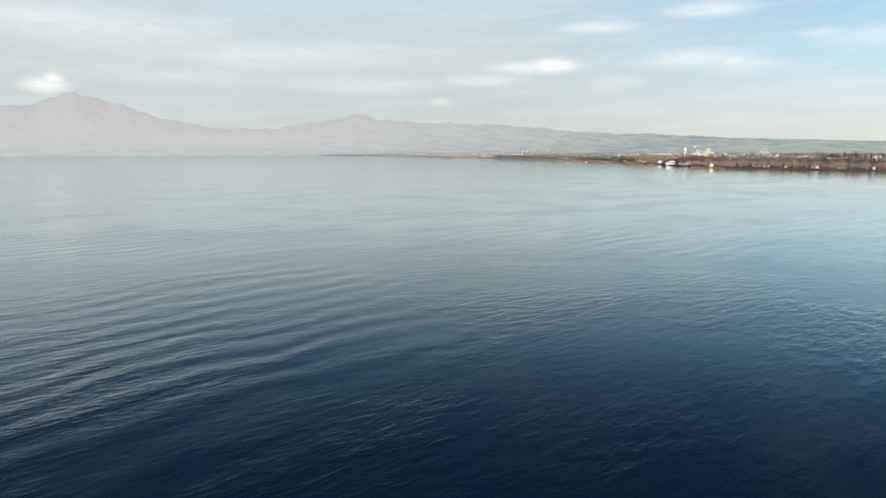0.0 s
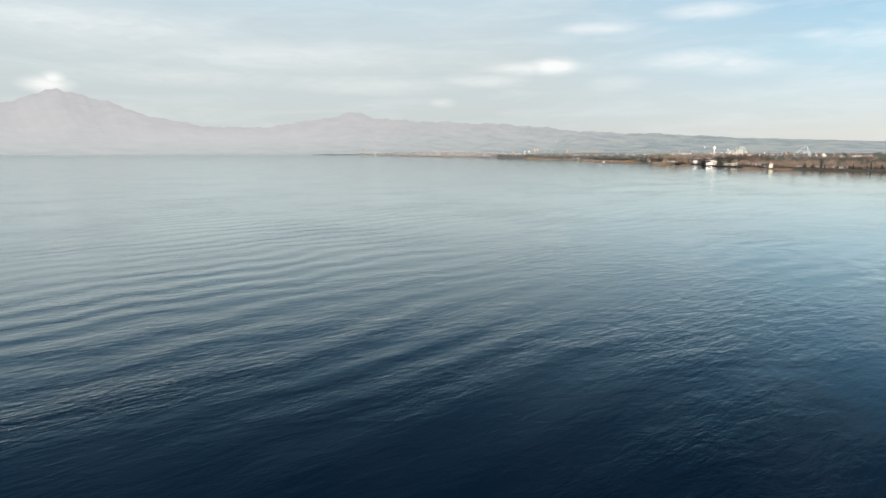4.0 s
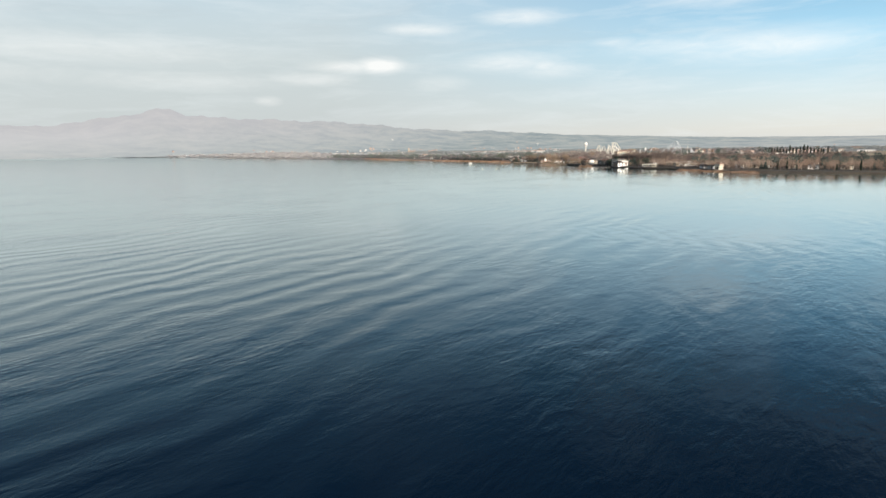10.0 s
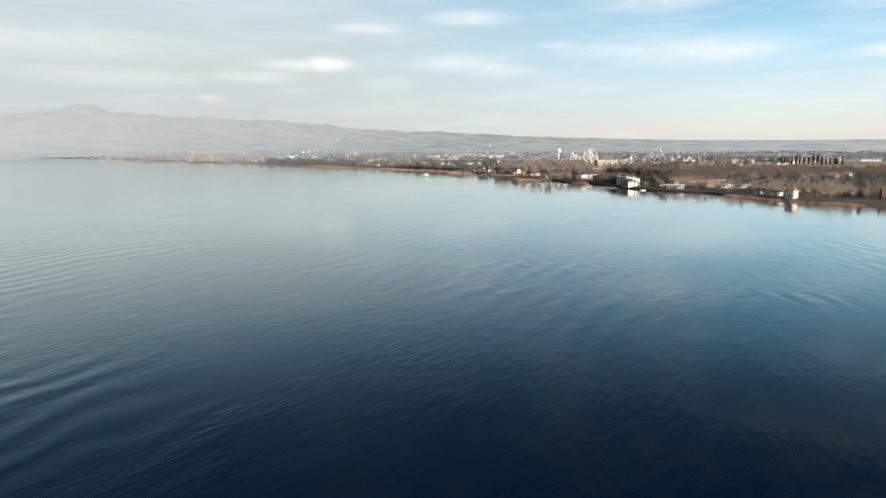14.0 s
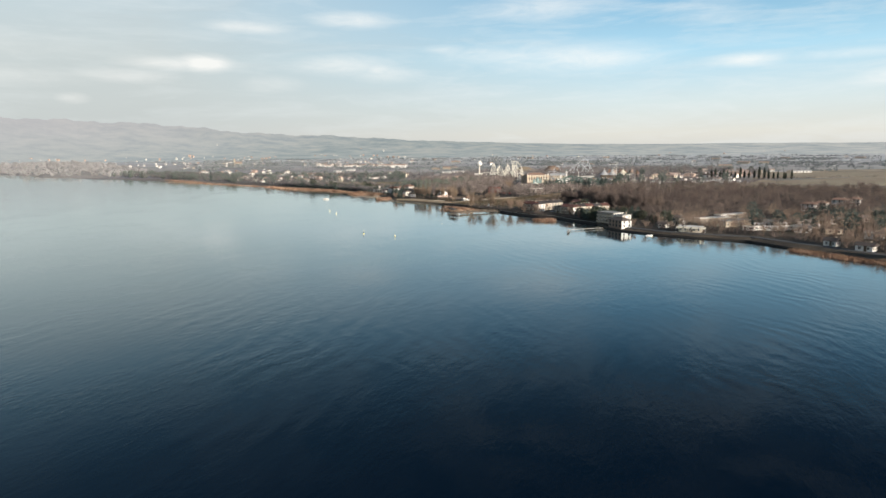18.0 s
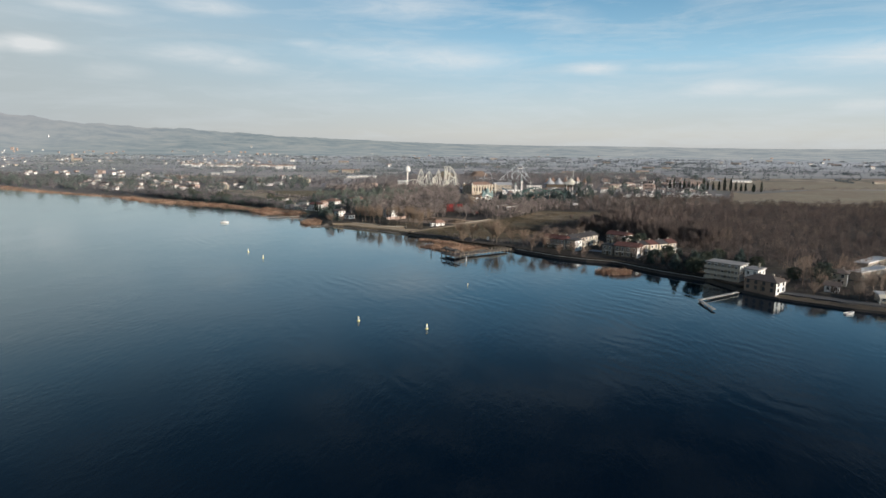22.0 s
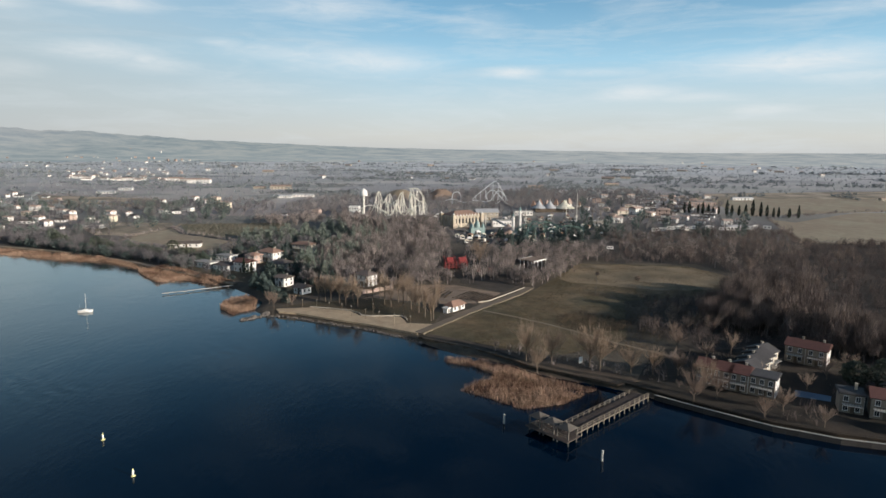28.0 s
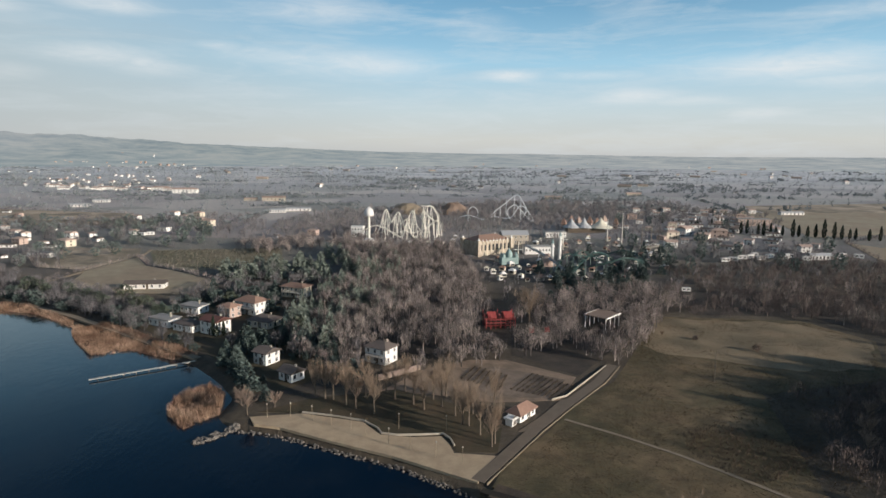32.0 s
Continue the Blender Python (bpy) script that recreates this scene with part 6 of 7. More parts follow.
SPECK = []
for wall_, tile_, label in ((M_WHITE, M_TILE_FAR, "white farmhouse on the far slope"), (M_PINK, M_TILE_FAR, "salmon farmhouse on the far slope")):
    ob = thing("hill_house", 0, 0, 0, 0, label, "house", "houses on the hills")
    part("wall", Geo().box(0, 0, -12, 13, 8, 18), wall_, ob)
    part("roof", Geo().gable(0, 0, 6, 13, 8, 2.2, 0.4, 0.25), tile_, ob)
    SPECK.append(ob)
spots_ = []
for b0, r0, sb, sr, n in ((26, 2780, 2.2, 60, 12), (31, 2900, 1.6, 70, 14), (36, 2760, 3.0, 50, 14), (41, 2850, 2.2, 80, 12), (47, 2780, 3.0, 60, 14), (54, 2800, 3.0, 60, 12), (12, 2800, 5.0, 80, 9), (-8, 2900, 7.0, 120, 8), (-24, 2850, 6.0, 100, 7), (34, 3250, 6.0, 160, 8)):
    spots_ += [(radians(b0 + g.normal() * sb), r0 + abs(g.normal()) * sr) for _ in range(max(5, int(n * 0.75)))]
for i, (b, r) in enumerate(spots_):
    x, y = 200 - r * math.sin(b), -300 + r * math.cos(b)
    m = Matrix.Translation((x, y, hill_z(x, y))) @ Matrix.Rotation(g.uniform(-0.8, 0.2), 4, "Z") @ Matrix.Scale(g.uniform(0.45, 0.9), 4)
    if i < 2:
        SPECK[i].matrix_world = m
    else:
        copy_thing(SPECK[i % 2], m)
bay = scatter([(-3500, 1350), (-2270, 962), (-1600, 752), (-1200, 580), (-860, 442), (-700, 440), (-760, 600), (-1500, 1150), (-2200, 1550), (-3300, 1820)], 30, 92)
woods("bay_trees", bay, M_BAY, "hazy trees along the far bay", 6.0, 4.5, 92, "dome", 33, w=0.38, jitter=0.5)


# ---------------------------------------------------------------- reeds and shore
def reeds(name, poly, h, density, seed, label, mat=None):
    p = np.asarray(poly, float)
    r = np.random.default_rng(seed)
    lo, hi = p.min(0), p.max(0)
    n = int((hi - lo).prod() * density * 1.7)
    xy = r.uniform(lo, hi, (n, 2))
    xy = xy[inside(p, xy[:, 0], xy[:, 1])]
    z = np.maximum(ground_z(xy[:, 0], xy[:, 1]), -0.1)
    lump = np.array([0.62 + 0.5 * noise.noise((x * 0.16, y * 0.16, seed)) + 0.35 * noise.noise((x * 0.7, y * 0.7, seed)) for x, y in xy])
    keep = lump > 0.32
    xy, z, lump = xy[keep], z[keep], lump[keep]
    base = np.column_stack([xy, z])
    tip = base + np.column_stack([r.normal(0, 0.42, (len(xy), 2)), h * lump * r.uniform(0.6, 1.25, len(xy))])
    return tagged(new(name, big_mesh(name, *slivers(base, tip, 0.12, r), mat or M_REED)), label, "reeds", kind="stuff")


reeds("reed_bed", [(14, 81), (24, 81.5), (30, 76), (36, 70), (42, 65), (49, 61), (40, 53), (31, 50), (25, 55), (18, 60), (23, 65), (27, 69), (22, 75), (15, 78)], 1.9, 13, 3, "golden dry reed bed beside the pier")
reeds("reed_bed", [(-124, 197), (-119, 188), (-110, 177), (-102, 168.5), (-97, 170), (-93, 173.5), (-85, 169), (-77, 165.5), (-70, 166.5), (-77, 172.5), (-88, 180), (-101, 190), (-112, 196)], 2.0, 13, 4, "golden dry reed bed along the shore path")
reeds("reed_bed", [(-168, 224), (-162, 215), (-150, 214), (-138, 206.5), (-130, 201), (-124, 196), (-127, 202.5), (-138, 210.5), (-152, 218.5)], 1.8, 12, 14, "narrow strip of dry reeds below the path")
reeds("reed_bed", [(-262, 270), (-228, 247.5), (-171, 227.5), (-152, 220), (-160, 213), (-175, 217), (-232, 237), (-268, 263)], 2.0, 7, 5, "dry reed belt along the shore")
reeds("reed_bed", [(-64, 137), (-62, 129), (-55, 121.5), (-50, 129), (-53, 141), (-58, 146), (-63, 142)], 2.3, 14, 6, "clump of dry reeds off the point")
reeds("reed_bed", [(89, 16), (91, 12.5), (96, 12), (101.5, 14.5), (102, 18), (97, 20.5), (92, 19.5)], 2.2, 18, 7, "round islet of dry reeds")
reeds("reed_bed", [(200, -58), (212, -72), (232, -84), (262, -96), (262, -90), (240, -82), (222, -70), (206, -54)], 1.7, 9, 8, "dry reeds below the coast road")
reeds("reed_bed", [(-506, 372), (-367, 309), (-269, 270), (-262, 264), (-270, 266), (-370, 300), (-510, 364)], 2.0, 2.5, 9, "far dry reed belt")


def rock_mesh(seed):
    r = random.Random(seed)
    bm = bmesh.new()
    bmesh.ops.create_icosphere(bm, subdivisions=1, radius=0.5)
    for v in bm.verts:
        v.co *= r.uniform(0.72, 1.2)
        v.co.z *= 0.7
    me = bpy.data.meshes.new("rock")
    bm.to_mesh(me)
    bm.free()
    me.materials.append(M_ROCK)
    return me


ROCKS = [rock_mesh(i) for i in range(6)]


def rocks(name, line, per_m, width, label, size=1.0, seed=1):
    r = random.Random(seed)
    ob = thing(name, line[0][0], line[0][1], 0, 0, label, "rocks", kind="structure")
    for (ax, ay), (bx, by) in zip(line[:-1], line[1:]):
        d = math.hypot(bx - ax, by - ay)
        for _ in range(int(d * per_m)):
            t, o = r.random(), r.uniform(-width, width)
            x, y = ax + (bx - ax) * t - (by - ay) / d * o, ay + (by - ay) * t + (bx - ax) / d * o
            k = part("rock", ROCKS[r.randrange(6)], M_ROCK, ob)
            s = size * r.uniform(0.6, 1.5)
            z = max(gz(x, y), -0.15) + 0.1
            k.matrix_local = Matrix.Translation((x - line[0][0], y - line[0][1], z)) @ Euler((r.uniform(0, 6), r.uniform(0, 6), r.uniform(0, 6))).to_matrix().to_4x4() @ Matrix.Scale(s, 4)
    return ob


rocks("groyne", [(-50.5, 115.5), (-47, 119), (-43.5, 122.5)], 9, 1.0, "short groyne of pale boulders", 1.1, 1)
rocks("rock_edge", [(-43, 120.8), (-34, 118.6), (-22, 112.7), (-9, 106.7), (4, 97.6), (8, 93.6)], 5.0, 0.55, "band of boulders along the promenade", 0.55, 2)

# ---------------------------------------------------------------- pier, jetties, posts
PIER_A, PIER_B = Vector((38.0, 38.6)), Vector((57.6, 56.6))
along = (PIER_B - PIER_A).normalized()
across = Vector((-along.y, along.x))
pier_len = (PIER_B - PIER_A).length
pier = thing("pier", PIER_A.x, PIER_A.y, 0, math.atan2(along.y, along.x), "wooden pier with white railings and three pavilions at its head", "pier")
plank = Geo().box(0, 0, 1.05, 0.27, 3.5, 0.08).mesh("plank", M_WOOD_DARK)
for i in range(int(pier_len / 0.3)):
    k = part("plank", plank, M_WOOD_DARK, pier)
    k.location = (i * 0.3 + 0.15, 0, 0)
for s in (-1, 1):
    part("beam", Geo().box(pier_len / 2, s * 1.65, 0.8, pier_len, 0.2, 0.25), M_WOOD, pier)
    part("railing", Geo().box(pier_len / 2, s * 1.75, 1.95, pier_len, 0.09, 0.06).box(pier_len / 2, s * 1.75, 1.5, pier_len, 0.06, 0.08), M_WOOD, pier, "pale weathered handrail")
post_me = Geo().box(0, 0, -1.6, 0.18, 0.18, 3.55).mesh("post", M_WOOD)
for i in range(int(pier_len / 1.9) + 1):
    for s in (-1, 1):
        k = part("post", post_me, M_WOOD, pier)
        k.location = (i * 1.9, s * 1.77, 0)
head = part("head_platform", Geo().box(-2.2, 1.9, 0.95, 4.4, 9.8, 0.18), M_WOOD_DARK, pier)
for j, yy in enumerate((-1.4, 1.9, 5.2)):
    roof = Geo()
    roof.add([(-3.7, yy - 1.45, 3.0), (-0.8, yy - 1.45, 3.0), (-0.8, yy + 1.45, 3.0), (-3.7, yy + 1.45, 3.0), (-2.25, yy, 3.85), (-3.7, yy - 1.45, 2.9), (-0.8, yy - 1.45, 2.9), (-0.8, yy + 1.45, 2.9), (-3.7, yy + 1.45, 2.9)],
             [(0, 1, 4), (1, 2, 4), (2, 3, 4), (3, 0, 4), (5, 6, 1, 0), (6, 7, 2, 1), (7, 8, 3, 2), (8, 5, 0, 3), (8, 7, 6, 5)])
    pav = part("pavilion_roof", roof, M_PIER, head, "grey-brown pyramid roof of boards")
    for a in (-3.5, -1.0):
        for b in (-1.25, 1.25):
            part("pavilion_post", Geo().box(a, yy + b, -1.6, 0.2, 0.2, 4.6), M_PIER, head)
    rail = Geo().box(-3.5, yy, 1.9, 0.08, 2.6, 0.1).box(-3.5, yy, 1.5, 0.06, 2.6, 0.08)
    part("pavilion_rail", rail, M_WOOD, head)

for x, y in ((26.3, 43.6), (42.2, 29.2)):
    solid("mooring_post", Geo().lathe(x, y, [(0.2, -1.5), (0.2, 1.7), (0.24, 1.75), (0.24, 1.95), (0.0, 2.0)], 8), M_CONCRETE, "grey wooden mooring post in the water", "post", "mooring posts")


def jetty(name, pts, width, label):
    ob = thing(name, 0, 0, 0, 0, label, "jetty")
    for (ax, ay), (bx, by) in zip(pts[:-1], pts[1:]):
        d, a = math.hypot(bx - ax, by - ay), math.atan2(by - ay, bx - ax)
        part("deck", Geo().box((ax + bx) / 2, (ay + by) / 2, 0.5, d, width, 0.14, a), M_CONCRETE, ob)
        for i in range(int(d / 3) + 1):
            t = min(1, i * 3 / d)
            part("pile", Geo().box(ax + (bx - ax) * t, ay + (by - ay) * t, -1.5, 0.2, 0.2, 2.2, a), M_WOOD, ob)
    return ob


jetty("jetty", [(-68.5, 164), (-76.5, 157.9), (-90.6, 148.4)], 0.8, "long thin footbridge jetty off the reeds")
jetty("jetty", [(129, -9.5), (114.5, -21.5), (115.5, -32)], 1.0, "angled pale jetty off the boathouse")

# The low lake wall east of the pier.
wall_line = [(60.5, 56.2), (68.5, 49.3), (78.5, 41.3), (88.5, 36.3), (98, 33.6), (112, 17.6), (124, 7.6)]
wall = thing("lake_wall", 0, 0, 0, 0, "low pale stone wall along the lake walk", "wall", kind="structure")
for (ax, ay), (bx, by) in zip(wall_line[:-1], wall_line[1:]):
    d, a = math.hypot(bx - ax, by - ay), math.atan2(by - ay, bx - ax)
    n = int(d / 2)
    for i in range(n):
        t = (i + 0.5) / n
        part("stone", Geo().box(ax + (bx - ax) * t, ay + (by - ay) * t, -0.8, d / n - 0.03, 0.5, 1.9, a), M_WALL_STONE, wall)
        part("coping", Geo().box(ax + (bx - ax) * t, ay + (by - ay) * t, 1.1, d / n - 0.05, 0.34, 0.09, a), M_CONCRETE, wall, "pale stone coping")

# The kerb wall of the coast road, and the dark growth behind it.
coast_line = [(131, -7.5), (138.5, -16), (154, -25), (171, -31), (190, -36), (205, -53), (225, -73), (243, -85)]
coast_wall = thing("coast_wall", 0, 0, 0, 0, "low grey stone wall along the water", "wall", kind="structure")
for (ax, ay), (bx, by) in zip(coast_line[:-1], coast_line[1:]):
    d, a = math.hypot(bx - ax, by - ay), math.atan2(by - ay, bx - ax)
    n = int(d / 3)
    for i in range(n):
        t = (i + 0.5) / n
        part("stone", Geo().box(ax + (bx - ax) * t, ay + (by - ay) * t, -0.8, d / n - 0.03, 0.6, 1.5, a), M_WALL_STONE, coast_wall)
woods("coast_hedge", scatter([(134, -1), (143, -10), (156, -17.5), (172, -22), (193, -26), (210, -41), (229, -60), (247, -73), (250, -66), (231, -51), (212, -30), (194, -17), (172, -13), (158, -9), (145, 0), (138, 6)], 3.0, 44), M_BRUSH, "dark bare shrubs behind the coast road", 2.3, 1.7, 44, twigs=120, w=0.07, jitter=0.5)

# ---------------------------------------------------------------- buoys and boat
for x, y, s in ((-49, 35, 0.8), (-37, 22.5, 0.8), (23, -56.5, 0.8), (41, -60.5, 0.8), (46.5, -12, 0.45)):
    b = thing("buoy", x, y, 0, 0, "yellow marker buoy with a white top", "buoy", "marker buoys")
    part("float", Geo().lathe(0, 0, [(0.0, -0.35 * s), (0.42 * s, -0.3 * s), (0.48 * s, 0.1 * s), (0.3 * s, 0.32 * s), (0.12 * s, 0.4 * s)], 12), M_YELLOW, b, smooth=True)
    part("mast", Geo().lathe(0, 0, [(0.2 * s, 0.32 * s), (0.24 * s, 1.2 * s), (0.12 * s, 1.3 * s), (0.0, 1.3 * s)], 8), M_WHITE, b)
    part("topmark", Geo().box(0, 0, 1.35 * s, 0.34 * s, 0.34 * s, 0.3 * s, 0.6, 0.5), M_YELLOW, b)

boat = thing("sailing_boat", -104.5, 123.5, 0, radians(12), "moored white sailing boat with bare mast", "boat")
boat.scale = (0.7, 0.68, 0.78)
hull = Geo()
st = [(-3.2, 0.75, 0.85), (-2.2, 1.05, 0.85), (0, 1.2, 0.85), (1.8, 0.85, 0.95), (3.4, 0.04, 1.15)]
pts, faces = [], []
for x, w, h in st:
    pts += [(x, -w, h), (x * 0.96, -w * 0.75, 0.1), (x * 0.92, 0, -0.35), (x * 0.96, w * 0.75, 0.1), (x, w, h)]
for i in range(4):
    faces += [(5 * i + j, 5 * i + j + 1, 5 * i + 6 + j, 5 * i + 5 + j) for j in range(4)] + [(5 * i + 4, 5 * i, 5 * i + 5, 5 * i + 9)]
faces.append((0, 4, 3, 2, 1))
part("hull", hull.add(pts, faces), M_WHITE, boat)
part("cabin", Geo().box(0.3, 0, 0.8, 2.6, 1.3, 0.5, 0, 0.8), M_WHITE, boat)
part("mast", Geo().tube((0.5, 0, 0.9), (0.5, 0, 8.2), 0.07, 0.05, 6), M_STEEL_WHITE, boat)
part("boom", Geo().tube((0.4, 0, 1.7), (-2.6, 0, 1.7), 0.09, 0.09, 6), M_SHUTTER, boat)
part("stay", Geo().tube((3.3, 0, 1.1), (0.5, 0, 8.1), 0.015, 0.015, 3).tube((-3.1, 0, 0.9), (0.5, 0, 8.1), 0.015, 0.015, 3), M_STEEL_GREY, boat)

# ---------------------------------------------------------------- amusement park
PZ = gz(-30, 380)


def coaster(name, label, rail, supports, mat, r=0.22, rr=0.3, gap=0.9):
    """Track of two rails on a spine, and legs under it."""
    ob = thing(name, 0, 0, 0, 0, label, "roller coaster")
    p = [Vector(v) for v in rail]
    sm = []
    for i in range(len(p) - 1):
        a, b, c, d = p[max(i - 1, 0)], p[i], p[i + 1], p[min(i + 2, len(p) - 1)]
        sm += [0.5 * ((2 * b) + (c - a) * t + (2 * a - 5 * b + 4 * c - d) * t * t + (3 * b - a - 3 * c + d) * t ** 3) for t in np.arange(0, 1, 0.125)]
    sm.append(p[-1])
    part("spine", Geo().path(sm, rr, 5), mat, ob)
    for s in (-1, 1):
        side = []
        for i, v in enumerate(sm):
            w = sm[min(i + 1, len(sm) - 1)] - sm[max(i - 1, 0)]
            n = Vector((-w.y, w.x, 0))
            n = n.normalized() if n.length > 1e-3 else Vector((0, 1, 0))
            side.append(v + n * s * gap + Vector((0, 0, 0.35)))
        part("rail", Geo().path(side, 0.13, 4), mat, ob)
    for x, y, z, spread in supports:
        g0 = gz(x, y) - 0.3
        leg = Geo().tube((x - spread * 0.3, y - spread, g0), (x, y, z), r * 1.2, r, 5)
        leg.tube((x + spread * 0.3, y + spread, g0), (x, y, z), r * 1.2, r, 5)
        part("support", leg, mat, ob)
    return ob


def at(u, w, z):
    """Along the big coaster from west to east, in depth, and up."""
    return (-62 + u * 0.98, 395 + w, PZ + z * 1.08)


crest = [(7.7, 0, 1), (8.5, -1, 3.7), (12.5, -3, 6.2), (18.8, -5, 8.4), (25, -6, 6.8), (31.5, -7, 3.4), (36, -7, 1.8), (37.5, -6, 5), (39.4, -5, 9.8), (41.5, -4, 5.8), (43, -3, 2), (46, -2, 1.5), (49, -1, 5), (50, 0, 12), (51, 0, 18), (52.5, 0, 19.9), (55.5, 0, 19.7), (57.5, 1.5, 17.5), (59.5, 4, 14),
         (60, 7, 11), (57, 10, 10), (53, 11, 13), (50, 10, 15.5), (49, 8, 12), (52, 7, 5), (50, 9, 2.5), (46, 10, 6), (43.5, 10, 14), (42, 10, 16), (40, 10, 13), (37, 10, 6), (35, 10, 11), (33, 10, 15), (30, 9, 12.5), (28, 8, 9), (26, 8, 14), (24.4, 8, 17), (22.5, 7, 13), (20.5, 6, 6), (18, 5, 2)]
coaster("roller_coaster", "cream white steel roller coaster with tall supports", [at(*q) for q in crest],
        [(*at(*crest[k]), spread) for k, spread in ((2, 0.8), (3, 1), (4, 0.8), (8, 1.2), (14, 2.5), (18, 3), (19, 2.5), (21, 2.5), (22, 3), (27, 2.5), (28, 3), (29, 2.5), (32, 3), (33, 2.5), (35, 2.5), (36, 3), (37, 2.5))], M_STEEL_WHITE, 0.17, 0.3)
coaster("roller_coaster", "cream white looping coaster behind the tall one",
        [at(22, 16, 1.9), at(25, 15, 5.6), at(27, 14, 9.3), at(25, 13, 10.5), at(23, 13, 8.1), at(24, 14, 4.3), at(29, 15, 1.9), at(35, 16, 2.5), at(38, 15, 6.8), at(40, 14, 9.9), at(38, 13, 10.5), at(35.5, 13, 8.1), at(37, 14, 3.7), at(43, 15, 1.9), at(52, 16, 5.0), at(57, 14, 8.7), at(60, 10, 9.9), at(62, 5, 5.6), at(62, 0, 1.9)],
        [(*at(u, w, z), 2) for u, w, z in ((25, 13, 10.5), (38, 13, 10.5), (57, 14, 8.7), (52, 16, 5.0), (60, 10, 9.9), (29, 15, 1.9), (43, 15, 1.9), (35, 16, 2.5))], M_STEEL_WHITE, 0.15, 0.22)

frames = thing("coaster_frame", 0, 0, 0, 0, "tall cream steel support frames under a flat crest", "steel frame")
for u, z, splay in ((31.5, 14.5, 1.5), (34, 16.5, 2.0), (44, 18, 2.2), (50, 19.8, 1.4), (52.6, 19.9, 1.6), (55.2, 19.8, 2.0)):
    top = Vector(at(u, -1.5, z))
    for s_ in (-1, 1):
        part("leg", Geo().tube((top.x + s_ * splay * 1.25, top.y - 3.5 * s_, gz(top.x, top.y) - 0.3), top, 0.27, 0.2, 6), M_STEEL_WHITE, frames)
    part("brace", Geo().tube((top.x - splay * 0.62, top.y + 1.75, PZ + z * 0.54), (top.x + splay * 0.62, top.y - 1.75, PZ + z * 0.54), 0.13, 0.13, 5), M_STEEL_WHITE, frames)
part("crest_beam", Geo().tube(at(48.7, -1.5, 20.2), at(55.8, -1.5, 20.0), 0.32, 0.32, 6), M_STEEL_WHITE, frames)
tower = thing("drop_tower", -45, 366, PZ, 0, "white drop tower with a mushroom cap", "tower")
part("mast", Geo().lathe(0, 0, [(0.75, -1), (0.75, 18.5)], 10), M_STEEL_WHITE, tower)
part("cap", Geo().lathe(0, 0, [(0.8, 17.6), (2.7, 17.8), (2.9, 18.5), (2.8, 20.3), (2.3, 21.7), (1.3, 22.6), (0.5, 23.2), (0.0, 23.4)], 16), M_WHITE, tower, "white dome cap", True)
part("base", Geo().lathe(0, 0, [(4.2, -1), (4.2, 3.2), (2.0, 4.2), (0, 4.2)], 12), M_WHITE, tower)
lift = [(71, 400, PZ + 1), (77, 401, PZ + 8), (84, 402, PZ + 14), (89, 402, PZ + 18.5), (92, 402, PZ + 18.2), (97, 400, PZ + 9), (101, 398, PZ + 2), (97, 394, PZ + 4), (92, 393, PZ + 10), (88, 393, PZ + 13), (84, 393, PZ + 9), (86, 394, PZ + 4), (92, 395, PZ + 3), (96, 396, PZ + 9), (92, 397, PZ + 12), (86, 397, PZ + 4), (76, 396, PZ + 5), (70, 394, PZ + 3), (60, 392, PZ + 6), (52, 394, PZ + 3)]
lift = [(34 + (x - 71) * 1.3, y + 88, PZ + (z - PZ) * 1.2) for x, y, z in lift]
coaster("roller_coaster", "grey steel roller coaster with a long lift hill", lift, [(41.8, 489, PZ + 9.6, 2), (46, 489.5, PZ + 14.4, 2.5), (50.9, 490, PZ + 19.2, 3), (57.4, 490, PZ + 23.4, 3.5), (62.6, 490, PZ + 21.6, 3.5), (69, 488, PZ + 9.6, 2), (61.3, 481, PZ + 12, 2), (19.7, 480, PZ + 7.2, 1.5)], M_STEEL_PALE, 0.12, 0.2)
green = [(56, 262, 3), (60, 268, 6), (66, 276, 9), (73, 284, 10.5), (80, 290, 8), (84, 296, 4), (82, 303, 3), (75, 304, 6), (69, 300, 9), (64, 293, 7), (62, 285, 4), (66, 278, 4.5), (74, 274, 7), (83, 274, 9.5), (91, 279, 8), (96, 287, 5), (97, 296, 6.5), (92, 304, 8.5), (85, 309, 6), (77, 312, 4), (70, 309, 5), (63, 303, 6.5), (58, 294, 5), (54, 284, 3.5), (52, 273, 3), (56, 262, 3)]
coaster("roller_coaster", "dark green steel roller coaster over the trees", [(x, y, PZ + z - 1) for x, y, z in green], [(x, y, PZ + z - 1, 1.6) for x, y, z in green[1:-1]], M_GREEN_STEEL, 0.16, 0.22, 0.7)
ring = [(24 + 4 * math.cos(a), 490, PZ + 8 + 5 * math.sin(a)) for a in np.linspace(-1.5, 4.7, 20)]
coaster("roller_coaster", "small pale looping ride", ring, [(20, 490, PZ + 8, 1.5), (28, 490, PZ + 8, 1.5)], M_STEEL_PALE, 0.14, 0.22)

